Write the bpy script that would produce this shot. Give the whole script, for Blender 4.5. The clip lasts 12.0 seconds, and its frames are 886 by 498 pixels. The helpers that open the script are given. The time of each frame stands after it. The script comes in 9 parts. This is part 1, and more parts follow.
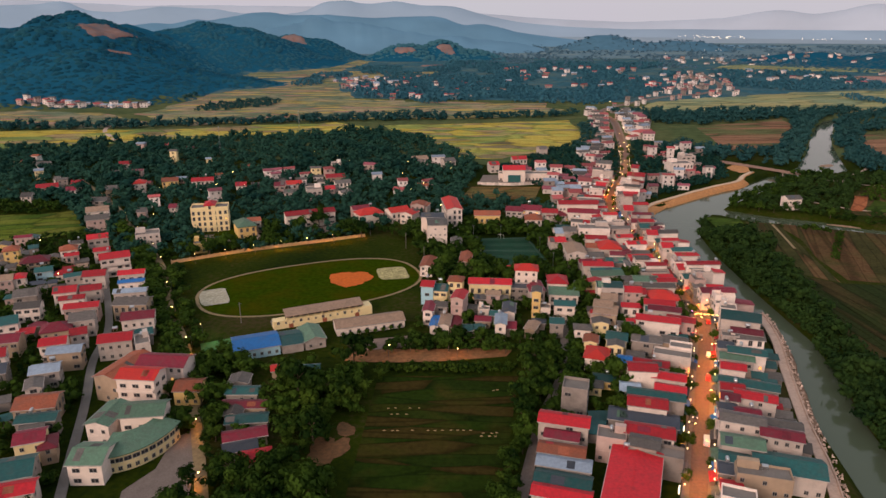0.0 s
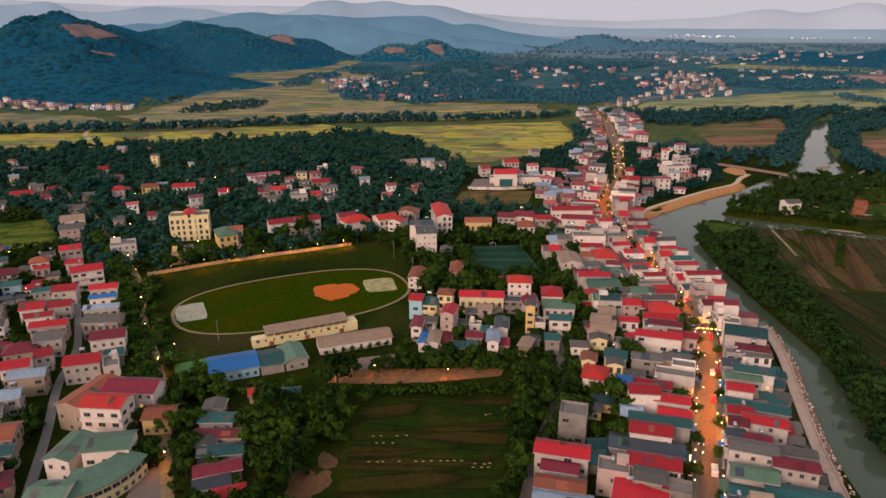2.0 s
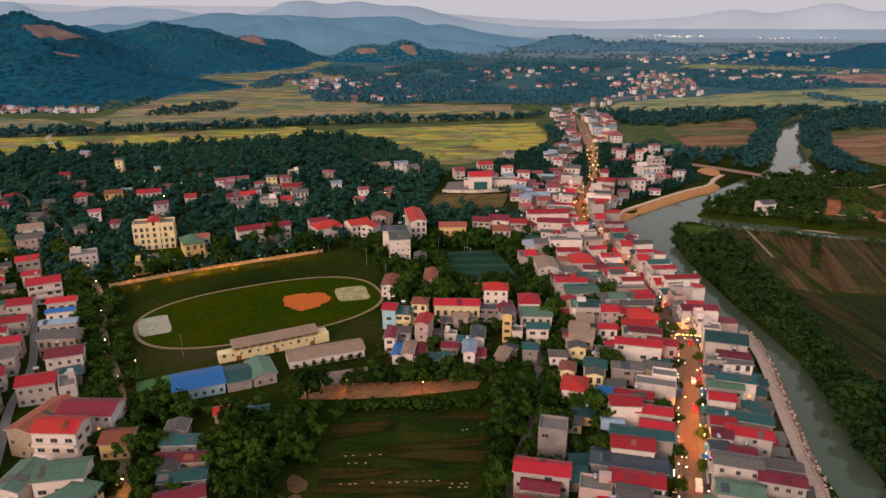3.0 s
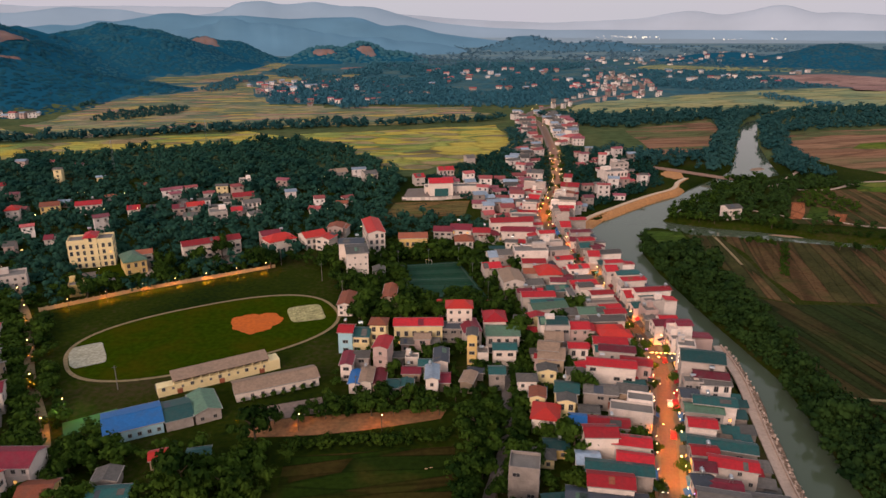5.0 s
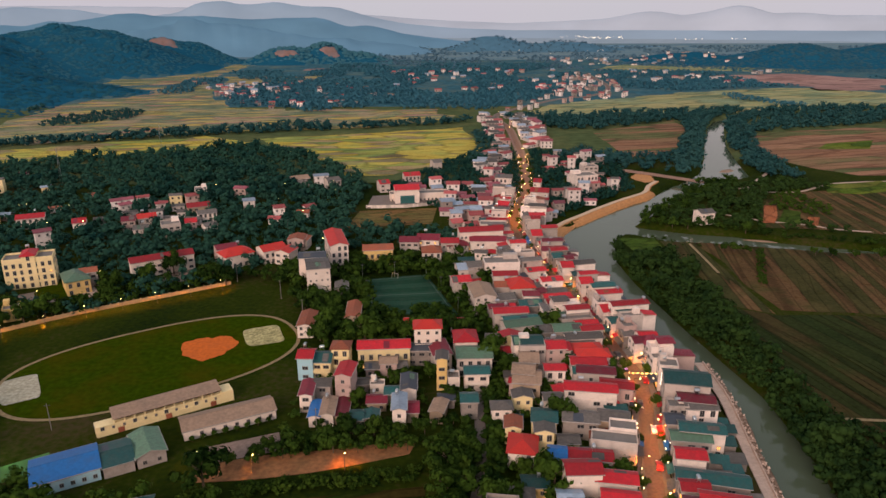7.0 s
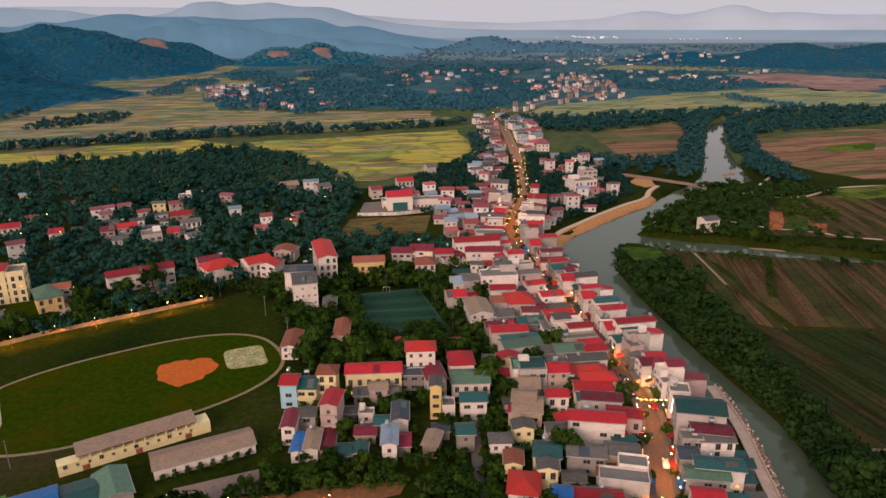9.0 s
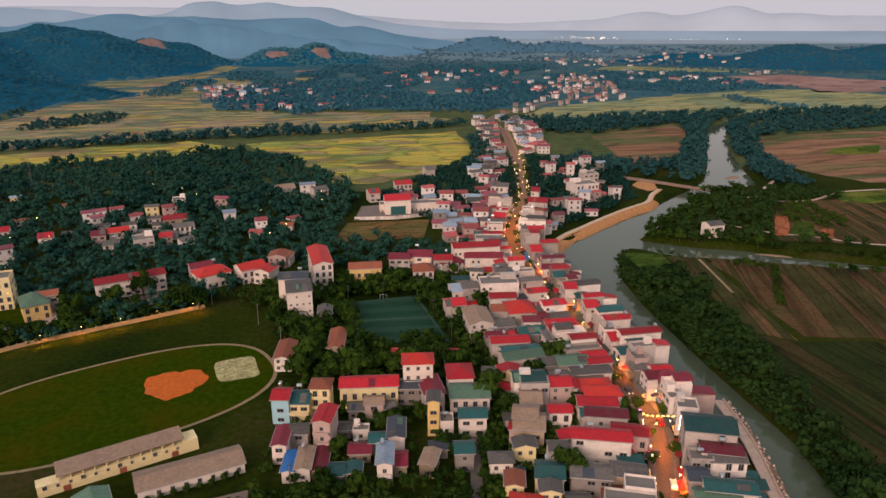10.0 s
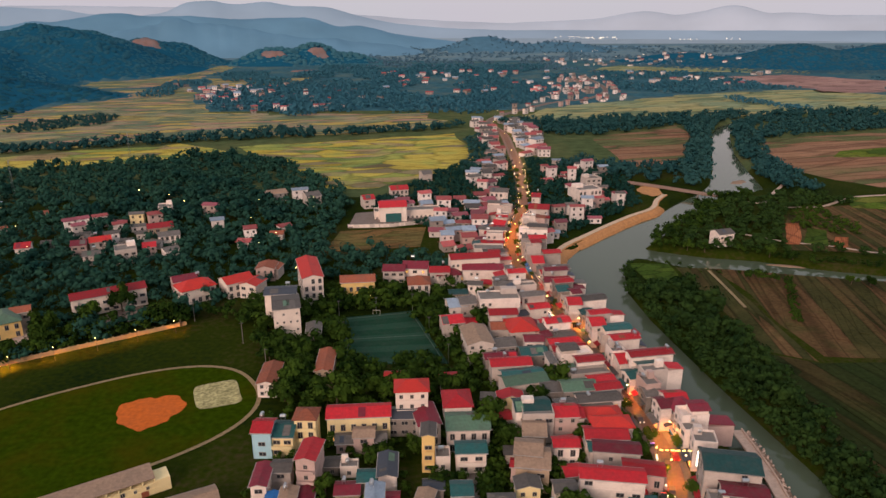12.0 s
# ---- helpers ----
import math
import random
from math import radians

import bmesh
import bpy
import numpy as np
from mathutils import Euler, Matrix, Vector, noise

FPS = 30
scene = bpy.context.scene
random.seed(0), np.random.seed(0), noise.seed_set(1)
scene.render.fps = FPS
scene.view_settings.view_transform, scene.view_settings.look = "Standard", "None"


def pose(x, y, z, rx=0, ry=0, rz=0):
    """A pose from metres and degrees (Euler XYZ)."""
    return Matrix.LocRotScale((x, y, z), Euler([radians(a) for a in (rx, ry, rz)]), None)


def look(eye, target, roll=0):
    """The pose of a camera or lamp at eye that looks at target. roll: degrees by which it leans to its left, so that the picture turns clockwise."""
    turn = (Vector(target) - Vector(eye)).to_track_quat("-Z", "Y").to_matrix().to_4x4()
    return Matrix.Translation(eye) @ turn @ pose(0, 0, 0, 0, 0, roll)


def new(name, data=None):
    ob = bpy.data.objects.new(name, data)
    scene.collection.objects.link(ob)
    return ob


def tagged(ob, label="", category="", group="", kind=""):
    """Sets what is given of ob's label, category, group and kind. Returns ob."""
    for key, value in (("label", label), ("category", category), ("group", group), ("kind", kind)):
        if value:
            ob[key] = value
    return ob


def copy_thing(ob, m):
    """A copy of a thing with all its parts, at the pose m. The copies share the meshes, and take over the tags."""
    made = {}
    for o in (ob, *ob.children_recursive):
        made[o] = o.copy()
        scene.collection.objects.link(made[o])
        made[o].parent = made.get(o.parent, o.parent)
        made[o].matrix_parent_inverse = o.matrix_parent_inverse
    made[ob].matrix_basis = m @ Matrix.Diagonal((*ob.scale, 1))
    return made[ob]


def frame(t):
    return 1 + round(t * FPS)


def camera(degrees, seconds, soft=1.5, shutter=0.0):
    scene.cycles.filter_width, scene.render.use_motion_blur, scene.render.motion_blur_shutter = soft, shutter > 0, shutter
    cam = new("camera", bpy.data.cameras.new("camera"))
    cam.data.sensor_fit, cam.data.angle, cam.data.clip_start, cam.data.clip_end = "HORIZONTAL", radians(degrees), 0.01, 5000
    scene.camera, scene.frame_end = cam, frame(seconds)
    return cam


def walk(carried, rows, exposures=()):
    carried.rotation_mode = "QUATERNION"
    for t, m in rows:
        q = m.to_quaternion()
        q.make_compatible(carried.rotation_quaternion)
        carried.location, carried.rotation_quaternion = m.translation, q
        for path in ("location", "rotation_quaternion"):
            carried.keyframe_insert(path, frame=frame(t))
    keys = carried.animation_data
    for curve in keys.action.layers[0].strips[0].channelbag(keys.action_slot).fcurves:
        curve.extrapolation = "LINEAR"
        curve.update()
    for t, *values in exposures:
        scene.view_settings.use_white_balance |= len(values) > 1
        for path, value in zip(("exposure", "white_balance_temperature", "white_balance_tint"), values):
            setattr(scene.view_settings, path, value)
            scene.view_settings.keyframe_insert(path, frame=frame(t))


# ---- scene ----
cam = camera(64.8, 12.0)
PATH = [
    (0, (2.216, -5.377, 119.053), (1.985, -3.498, 118.409), -0.0),
    (0.5, (1.931, -1.752, 119.028), (1.7, 0.127, 118.384), -0.1),
    (1, (1.692, 1.978, 119.007), (1.461, 3.857, 118.362), -0.1),
    (1.5, (1.531, 5.867, 118.981), (1.305, 7.747, 118.336), -0.1),
    (2, (1.403, 9.954, 118.953), (1.196, 11.836, 118.308), -0.1),
    (2.5, (1.298, 14.247, 118.941), (1.126, 16.132, 118.297), -0.1),
    (3, (1.199, 18.709, 118.916), (1.062, 20.597, 118.272), -0.1),
    (5, (1.037, 37.097, 118.774), (1.008, 38.991, 118.132), -0.0),
    (5.5, (1.045, 41.663, 118.766), (1.039, 43.557, 118.123), 0.0),
    (6, (1.094, 46.221, 118.763), (1.112, 48.115, 118.121), 0.0),
    (6.5, (1.217, 50.667, 118.737), (1.258, 52.561, 118.096), 0.0),
    (7, (1.438, 55.023, 118.71), (1.501, 56.916, 118.069), -0.0),
    (9, (2.538, 72.468, 118.552), (2.615, 74.361, 117.911), -0.1),
    (9.5, (2.885, 76.95, 118.487), (2.964, 78.843, 117.846), -0.0),
    (10, (3.218, 81.438, 118.399), (3.297, 83.331, 117.759), -0.0),
    (10.5, (3.559, 85.896, 118.315), (3.64, 87.789, 117.674), -0.0),
    (11, (3.954, 90.337, 118.235), (4.035, 92.23, 117.594), -0.0),
    (11.5, (4.35, 94.8, 118.168), (4.432, 96.693, 117.527), -0.0),
    (12, (4.784, 99.263, 118.129), (4.867, 101.155, 117.488), 0.0),
]
walk(cam, [(t, look(eye, target, roll)) for t, eye, target, roll in PATH])

# ---- world, sun, exposure ----
world = bpy.data.worlds.new("dusk_sky")
scene.world = world
world.use_nodes = True
wn, wl = world.node_tree.nodes, world.node_tree.links
sky = wn.new("ShaderNodeTexSky")
sky.sky_type, sky.sun_disc = "NISHITA", False
sky.sun_elevation, sky.sun_rotation = radians(4), radians(215)
sky.air_density, sky.dust_density = 1.6, 4.0
# an even cloud deck at dusk: pale mauve low down, cooler overhead
geo = wn.new("ShaderNodeTexCoord")
sep = wn.new("ShaderNodeSeparateXYZ")
wl.new(geo.outputs["Generated"], sep.inputs[0])
ramp = wn.new("ShaderNodeValToRGB")
ramp.color_ramp.elements[0].position, ramp.color_ramp.elements[0].color = 0.0, (0.80, 0.75, 0.84, 1)
ramp.color_ramp.elements[1].position, ramp.color_ramp.elements[1].color = 0.55, (0.63, 0.66, 0.73, 1)
low = ramp.color_ramp.elements.new(0.12)
low.color = (0.88, 0.79, 0.85, 1)
wl.new(sep.outputs["Z"], ramp.inputs[0])
cloud = wn.new("ShaderNodeTexNoise")
cloud.inputs["Scale"].default_value, cloud.inputs["Detail"].default_value = 3.0, 5.0
cmix = wn.new("ShaderNodeMix")
cmix.data_type, cmix.blend_type = "RGBA", "SOFT_LIGHT"
cmix.inputs[0].default_value = 0.18
wl.new(ramp.outputs[0], cmix.inputs[6])
wl.new(cloud.outputs["Color"], cmix.inputs[7])
bg_sky, bg_cloud, add = wn.new("ShaderNodeBackground"), wn.new("ShaderNodeBackground"), wn.new("ShaderNodeAddShader")
bg_sky.inputs[1].default_value, bg_cloud.inputs[1].default_value = 0.04, 0.85
wl.new(sky.outputs[0], bg_sky.inputs[0])
wl.new(cmix.outputs[2], bg_cloud.inputs[0])
wl.new(bg_sky.outputs[0], add.inputs[0])
wl.new(bg_cloud.outputs[0], add.inputs[1])
wl.new(add.outputs[0], wn["World Output"].inputs[0])

sun = new("sun", bpy.data.lights.new("sun", "SUN"))
sun.data.energy, sun.data.angle, sun.data.color = 2.7, radians(26), (1.0, 0.76, 0.62)
sun.matrix_world = look((-45, -90, 46), (0, 0, 0))
scene.view_settings.exposure = -0.24

# ---- materials ----
MATS = {}


def node_mat(name):
    m = bpy.data.materials.new(name)
    m.use_nodes = True
    b = m.node_tree.nodes["Principled BSDF"]
    return m, m.node_tree.nodes, m.node_tree.links, b


def surface(name, colour, rough=0.8, vary=0.15, grain=6.0, stain=0.6, stain_scale=0.25, bump=0.15, metal=0.0, dirt=(0.09, 0.08, 0.07), per_thing=0.0, wave=0.0, spec=0.3):
    """A painted, weathered or natural surface: fine grain, broad stains, a little relief."""
    m, n, l, b = node_mat(name)
    at = n.new("ShaderNodeTexCoord")
    where = n.new("ShaderNodeNewGeometry")
    fine, broad = n.new("ShaderNodeTexNoise"), n.new("ShaderNodeTexNoise")
    fine.inputs["Scale"].default_value, fine.inputs["Detail"].default_value = grain, 4.0
    broad.inputs["Scale"].default_value, broad.inputs["Detail"].default_value = stain_scale, 6.0
    broad.inputs["Roughness"].default_value = 0.65
    l.new(where.outputs["Position"], fine.inputs["Vector"])
    l.new(where.outputs["Position"], broad.inputs["Vector"])
    base = n.new("ShaderNodeRGB")
    base.outputs[0].default_value = (*colour, 1)
    hsv = n.new("ShaderNodeHueSaturation")
    l.new(base.outputs[0], hsv.inputs["Color"])
    spread = n.new("ShaderNodeMapRange")
    spread.inputs[1].default_value, spread.inputs[2].default_value = 0.3, 0.7
    spread.inputs[3].default_value, spread.inputs[4].default_value = 1 - vary, 1 + vary
    l.new(fine.outputs["Fac"], spread.inputs[0])
    value = spread.outputs[0]
    if per_thing:
        info, each, mul = n.new("ShaderNodeObjectInfo"), n.new("ShaderNodeMapRange"), n.new("ShaderNodeMath")
        each.inputs[3].default_value, each.inputs[4].default_value = 1 - per_thing, 1 + per_thing
        # every house, and every piece of a joined mesh, has a shade of its own
        piece, turn_ = n.new("ShaderNodeMath"), n.new("ShaderNodeMath")
        piece.operation, turn_.operation = "ADD", "FRACT"
        l.new(info.outputs["Random"], piece.inputs[0])
        l.new(where.outputs["Random Per Island"], piece.inputs[1])
        l.new(piece.outputs[0], turn_.inputs[0])
        l.new(turn_.outputs[0], each.inputs[0])
        mul.operation = "MULTIPLY"
        l.new(value, mul.inputs[0])
        l.new(each.outputs[0], mul.inputs[1])
        value = mul.outputs[0]
    l.new(value, hsv.inputs["Value"])
    mix = n.new("ShaderNodeMix")
    mix.data_type = "RGBA"
    worn = n.new("ShaderNodeMapRange")
    worn.inputs[1].default_value, worn.inputs[2].default_value = 0.45, 0.8
    worn.inputs[3].default_value, worn.inputs[4].default_value = 0.0, stain
    l.new(broad.outputs["Fac"], worn.inputs[0])
    l.new(worn.outputs[0], mix.inputs[0])
    l.new(hsv.outputs[0], mix.inputs[6])
    mix.inputs[7].default_value = (*dirt, 1)
    l.new(mix.outputs[2], b.inputs["Base Color"])
    b.inputs["Roughness"].default_value, b.inputs["Metallic"].default_value = rough, metal
    b.inputs["Specular IOR Level"].default_value = spec
    bp = n.new("ShaderNodeBump")
    bp.inputs["Strength"].default_value, bp.inputs["Distance"].default_value = bump, 0.1
    l.new(fine.outputs["Fac"], bp.inputs["Height"])
    if wave:
        ribs, bp2 = n.new("ShaderNodeTexWave"), n.new("ShaderNodeBump")
        ribs.inputs["Scale"].default_value = wave
        l.new(at.outputs["Object"], ribs.inputs["Vector"])
        bp2.inputs["Strength"].default_value, bp2.inputs["Distance"].default_value = 0.5, 0.05
        l.new(ribs.outputs["Fac"], bp2.inputs["Height"])
        l.new(bp.outputs[0], bp2.inputs["Normal"])
        bp = bp2
    l.new(bp.outputs[0], b.inputs["Normal"])
    MATS[name] = m
    return m


def leafy(name, dark, light, rough=0.75, patch=0.12):
    """Foliage that varies leaf by leaf, clump by clump and tree by tree."""
    m, n, l, b = node_mat(name)
    where, info = n.new("ShaderNodeNewGeometry"), n.new("ShaderNodeObjectInfo")
    noise_, sum_, sum2 = n.new("ShaderNodeTexNoise"), n.new("ShaderNodeMath"), n.new("ShaderNodeMath")
    noise_.inputs["Scale"].default_value, noise_.inputs["Detail"].default_value = patch, 5.0
    l.new(where.outputs["Position"], noise_.inputs["Vector"])
    sum_.operation, sum_.inputs[1].default_value = "MULTIPLY_ADD", 0.22
    l.new(where.outputs["Random Per Island"], sum_.inputs[0])
    l.new(noise_.outputs["Fac"], sum_.inputs[2])
    sum2.operation, sum2.inputs[1].default_value = "MULTIPLY_ADD", 0.3
    l.new(info.outputs["Random"], sum2.inputs[0])
    l.new(sum_.outputs[0], sum2.inputs[2])
    ramp_ = n.new("ShaderNodeValToRGB")
    ramp_.color_ramp.elements[0].position, ramp_.color_ramp.elements[0].color = 0.5, (*dark, 1)
    ramp_.color_ramp.elements[1].position, ramp_.color_ramp.elements[1].color = 0.98, (*light, 1)
    l.new(sum2.outputs[0], ramp_.inputs[0])
    l.new(ramp_.outputs[0], b.inputs["Base Color"])
    b.inputs["Roughness"].default_value, b.inputs["Specular IOR Level"].default_value = rough, 0.04
    # some of the light comes through the leaves
    glow, blend = n.new("ShaderNodeBsdfTranslucent"), n.new("ShaderNodeMixShader")
    l.new(ramp_.outputs[0], glow.inputs[0])
    blend.inputs[0].default_value = 0.3
    l.new(b.outputs[0], blend.inputs[1])
    l.new(glow.outputs[0], blend.inputs[2])
    l.new(blend.outputs[0], n["Material Output"].inputs[0])
    MATS[name] = m
    return m


def plots(name, colours, rough=0.9, rows=0.0, angle=0.0, patch=0.02, second=None, cell=(30, 8), warp=14.0):
    """Farmland: each plot has a colour of its own, with sown rows and uneven growth."""
    m, n, l, b = node_mat(name)
    where = n.new("ShaderNodeNewGeometry")
    ramp_ = n.new("ShaderNodeValToRGB")
    ramp_.color_ramp.interpolation = "CONSTANT"
    els = ramp_.color_ramp.elements
    for i, c in enumerate(colours):
        e = els[i] if i < 2 else els.new(0.5)
        e.position, e.color = i / len(colours), (*c, 1)
    # irregular long plots, each with its own crop, and a bund between them
    bend, mid_, scale_, add_ = n.new("ShaderNodeTexNoise"), n.new("ShaderNodeVectorMath"), n.new("ShaderNodeVectorMath"), n.new("ShaderNodeVectorMath")
    bend.inputs["Scale"].default_value, bend.inputs["Detail"].default_value = 0.012, 2.0
    l.new(where.outputs["Position"], bend.inputs["Vector"])
    mid_.operation, mid_.inputs[1].default_value = "SUBTRACT", (0.5, 0.5, 0.5)
    l.new(bend.outputs["Color"], mid_.inputs[0])
    scale_.operation, scale_.inputs["Scale"].default_value = "SCALE", warp
    l.new(mid_.outputs[0], scale_.inputs[0])
    l.new(where.outputs["Position"], add_.inputs[0])
    l.new(scale_.outputs[0], add_.inputs[1])
    lay, cells, edge = n.new("ShaderNodeMapping"), n.new("ShaderNodeTexVoronoi"), n.new("ShaderNodeTexVoronoi")
    lay.vector_type = "TEXTURE"
    lay.inputs["Rotation"].default_value, lay.inputs["Scale"].default_value = (0, 0, radians(angle)), (cell[0], cell[1], 500)
    l.new(add_.outputs[0], lay.inputs["Vector"])
    edge.feature = "DISTANCE_TO_EDGE"
    for vo in (cells, edge):
        vo.inputs["Scale"].default_value, vo.inputs["Randomness"].default_value = 1.0, 0.85
        l.new(lay.outputs[0], vo.inputs["Vector"])
    pickr = n.new("ShaderNodeSeparateColor")
    l.new(cells.outputs["Color"], pickr.inputs[0])
    l.new(pickr.outputs[0], ramp_.inputs[0])
    bund = n.new("ShaderNodeMapRange")
    bund.inputs[1].default_value, bund.inputs[2].default_value = 0.02, 0.09
    bund.inputs[3].default_value, bund.inputs[4].default_value = 0.62, 1.0
    l.new(edge.outputs["Distance"], bund.inputs[0])
    broad, fine = n.new("ShaderNodeTexNoise"), n.new("ShaderNodeTexNoise")
    broad.inputs["Scale"].default_value, broad.inputs["Detail"].default_value = patch, 6.0
    fine.inputs["Scale"].default_value, fine.inputs["Detail"].default_value = 0.6, 5.0
    l.new(where.outputs["Position"], broad.inputs["Vector"])
    l.new(where.outputs["Position"], fine.inputs["Vector"])
    total = n.new("ShaderNodeMath")
    total.operation = "ADD"
    l.new(broad.outputs["Fac"], total.inputs[0])
    l.new(fine.outputs["Fac"], total.inputs[1])
    source = total.outputs[0]
    if rows:
        turn, wav, more = n.new("ShaderNodeMapping"), n.new("ShaderNodeTexWave"), n.new("ShaderNodeMath")
        turn.inputs["Rotation"].default_value = (0, 0, radians(90 - angle))
        l.new(where.outputs["Position"], turn.inputs["Vector"])
        wav.inputs["Scale"].default_value, wav.inputs["Distortion"].default_value = rows, 1.5
        wav.inputs["Detail"].default_value = 3.0
        l.new(turn.outputs[0], wav.inputs["Vector"])
        more.operation, more.inputs[1].default_value = "MULTIPLY_ADD", 0.35
        l.new(wav.outputs["Fac"], more.inputs[0])
        l.new(source, more.inputs[2])
        source = more.outputs[0]
    val = n.new("ShaderNodeMapRange")
    val.inputs[1].default_value, val.inputs[2].default_value = 0.65, 1.45
    val.inputs[3].default_value, val.inputs[4].default_value = 0.55, 1.4
    l.new(source, val.inputs[0])
    hsv = n.new("ShaderNodeHueSaturation")
    tone, swap = n.new("ShaderNodeMapRange"), n.new("ShaderNodeMix")
    tone.inputs[1].default_value, tone.inputs[2].default_value = 0.5, 0.68
    l.new(broad.outputs["Fac"], tone.inputs[0])
    swap.data_type = "RGBA"
    l.new(tone.outputs[0], swap.inputs[0])
    l.new(ramp_.outputs[0], swap.inputs[6])
    swap.inputs[7].default_value = (*(second or colours[-1]), 1)
    l.new(swap.outputs[2], hsv.inputs["Color"])
    lined = n.new("ShaderNodeMath")
    lined.operation = "MULTIPLY"
    l.new(val.outputs[0], lined.inputs[0])
    l.new(bund.outputs[0], lined.inputs[1])
    l.new(lined.outputs[0], hsv.inputs["Value"])
    l.new(hsv.outputs[0], b.inputs["Base Color"])
    b.inputs["Roughness"].default_value, b.inputs["Specular IOR Level"].default_value = rough, 0.03
    bp = n.new("ShaderNodeBump")
    bp.inputs["Strength"].default_value, bp.inputs["Distance"].default_value = 0.4, 0.3
    l.new(fine.outputs["Fac"], bp.inputs["Height"])
    l.new(bp.outputs[0], b.inputs["Normal"])
    MATS[name] = m
    return m


def glowing(name, colour, strength):
    m, n, l, b = node_mat(name)
    b.inputs["Base Color"].default_value = (*colour, 1)
    b.inputs["Emission Color"].default_value = (*colour, 1)
    b.inputs["Emission Strength"].default_value = strength
    MATS[name] = m
    return m


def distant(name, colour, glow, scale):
    """A far range: haze put into its pale colour and its glow, with woods and clearings."""
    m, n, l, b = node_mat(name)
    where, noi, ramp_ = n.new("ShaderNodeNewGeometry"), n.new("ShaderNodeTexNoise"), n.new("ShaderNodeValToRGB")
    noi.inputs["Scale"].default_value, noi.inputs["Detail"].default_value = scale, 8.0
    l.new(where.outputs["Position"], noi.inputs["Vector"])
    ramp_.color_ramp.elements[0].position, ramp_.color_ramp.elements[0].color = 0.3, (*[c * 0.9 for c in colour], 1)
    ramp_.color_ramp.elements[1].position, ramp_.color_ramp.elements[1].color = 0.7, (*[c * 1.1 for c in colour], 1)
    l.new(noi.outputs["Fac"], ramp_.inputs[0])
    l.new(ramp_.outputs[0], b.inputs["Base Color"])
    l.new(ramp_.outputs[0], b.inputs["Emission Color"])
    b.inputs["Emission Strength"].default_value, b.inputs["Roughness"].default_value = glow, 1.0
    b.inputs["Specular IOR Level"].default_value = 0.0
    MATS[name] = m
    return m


# walls
surface("plaster_white", (0.71, 0.59, 0.53), vary=0.1, stain=0.42, stain_scale=0.35, per_thing=0.36, dirt=(0.19, 0.13, 0.11))
surface("plaster_cream", (0.84, 0.66, 0.36), vary=0.06, stain=0.25, per_thing=0.06)
surface("plaster_bright", (0.80, 0.66, 0.58), vary=0.06, stain=0.3, stain_scale=0.3, per_thing=0.06, dirt=(0.34, 0.25, 0.2))
surface("plaster_yellow", (0.78, 0.52, 0.20), vary=0.06, stain=0.3)
surface("plaster_grey", (0.34, 0.28, 0.25), vary=0.12, stain=0.6, stain_scale=0.35, per_thing=0.3)
surface("plaster_pink", (0.52, 0.36, 0.32), vary=0.06, stain=0.35, per_thing=0.08)
surface("plaster_blue", (0.38, 0.58, 0.66), vary=0.06, stain=0.3)
surface("plaster_tan", (0.42, 0.30, 0.21), vary=0.08, stain=0.4, per_thing=0.1)
surface("concrete", (0.20, 0.175, 0.16), vary=0.12, stain=0.5, grain=2.0)
surface("concrete_pale", (0.52, 0.37, 0.30), vary=0.12, stain=0.3, grain=1.5)
# roofs
surface("roof_red", (0.42, 0.014, 0.022), rough=0.55, vary=0.15, stain=0.4, grain=1.2, stain_scale=0.5, per_thing=0.4, wave=1.6, dirt=(0.12, 0.03, 0.03))
surface("roof_bright", (0.50, 0.030, 0.022), rough=0.6, vary=0.12, stain=0.35, grain=3.0, per_thing=0.15, wave=1.6, dirt=(0.16, 0.03, 0.03))
surface("roof_crimson", (0.19, 0.014, 0.030), rough=0.55, vary=0.15, stain=0.4, grain=1.2, stain_scale=0.5, per_thing=0.35, wave=1.6)
surface("roof_teal", (0.016, 0.082, 0.082), rough=0.5, vary=0.15, stain=0.45, grain=1.2, stain_scale=0.5, per_thing=0.4, wave=1.6)
surface("roof_green", (0.10, 0.18, 0.12), rough=0.55, vary=0.15, stain=0.5, grain=1.2, stain_scale=0.4, per_thing=0.3, wave=1.6)
surface("roof_grey", (0.115, 0.098, 0.090), rough=0.6, vary=0.2, stain=0.6, grain=1.2, stain_scale=0.5, per_thing=0.4, wave=1.6)
surface("roof_slate", (0.05, 0.058, 0.078), rough=0.55, vary=0.15, stain=0.4, grain=2.5, per_thing=0.3, wave=1.6)
surface("roof_blue", (0.016, 0.135, 0.40), rough=0.45, vary=0.12, stain=0.35, grain=1.2, per_thing=0.12, wave=1.6)
surface("roof_pale", (0.27, 0.33, 0.42), rough=0.5, vary=0.12, stain=0.4, grain=1.2, per_thing=0.25, wave=1.6)
surface("roof_brown", (0.33, 0.215, 0.15), rough=0.7, vary=0.15, stain=0.4, grain=1.2, per_thing=0.1, wave=1.6)
surface("roof_rust", (0.30, 0.085, 0.045), rough=0.75, vary=0.2, stain=0.5, grain=2.0, per_thing=0.25, wave=1.6)
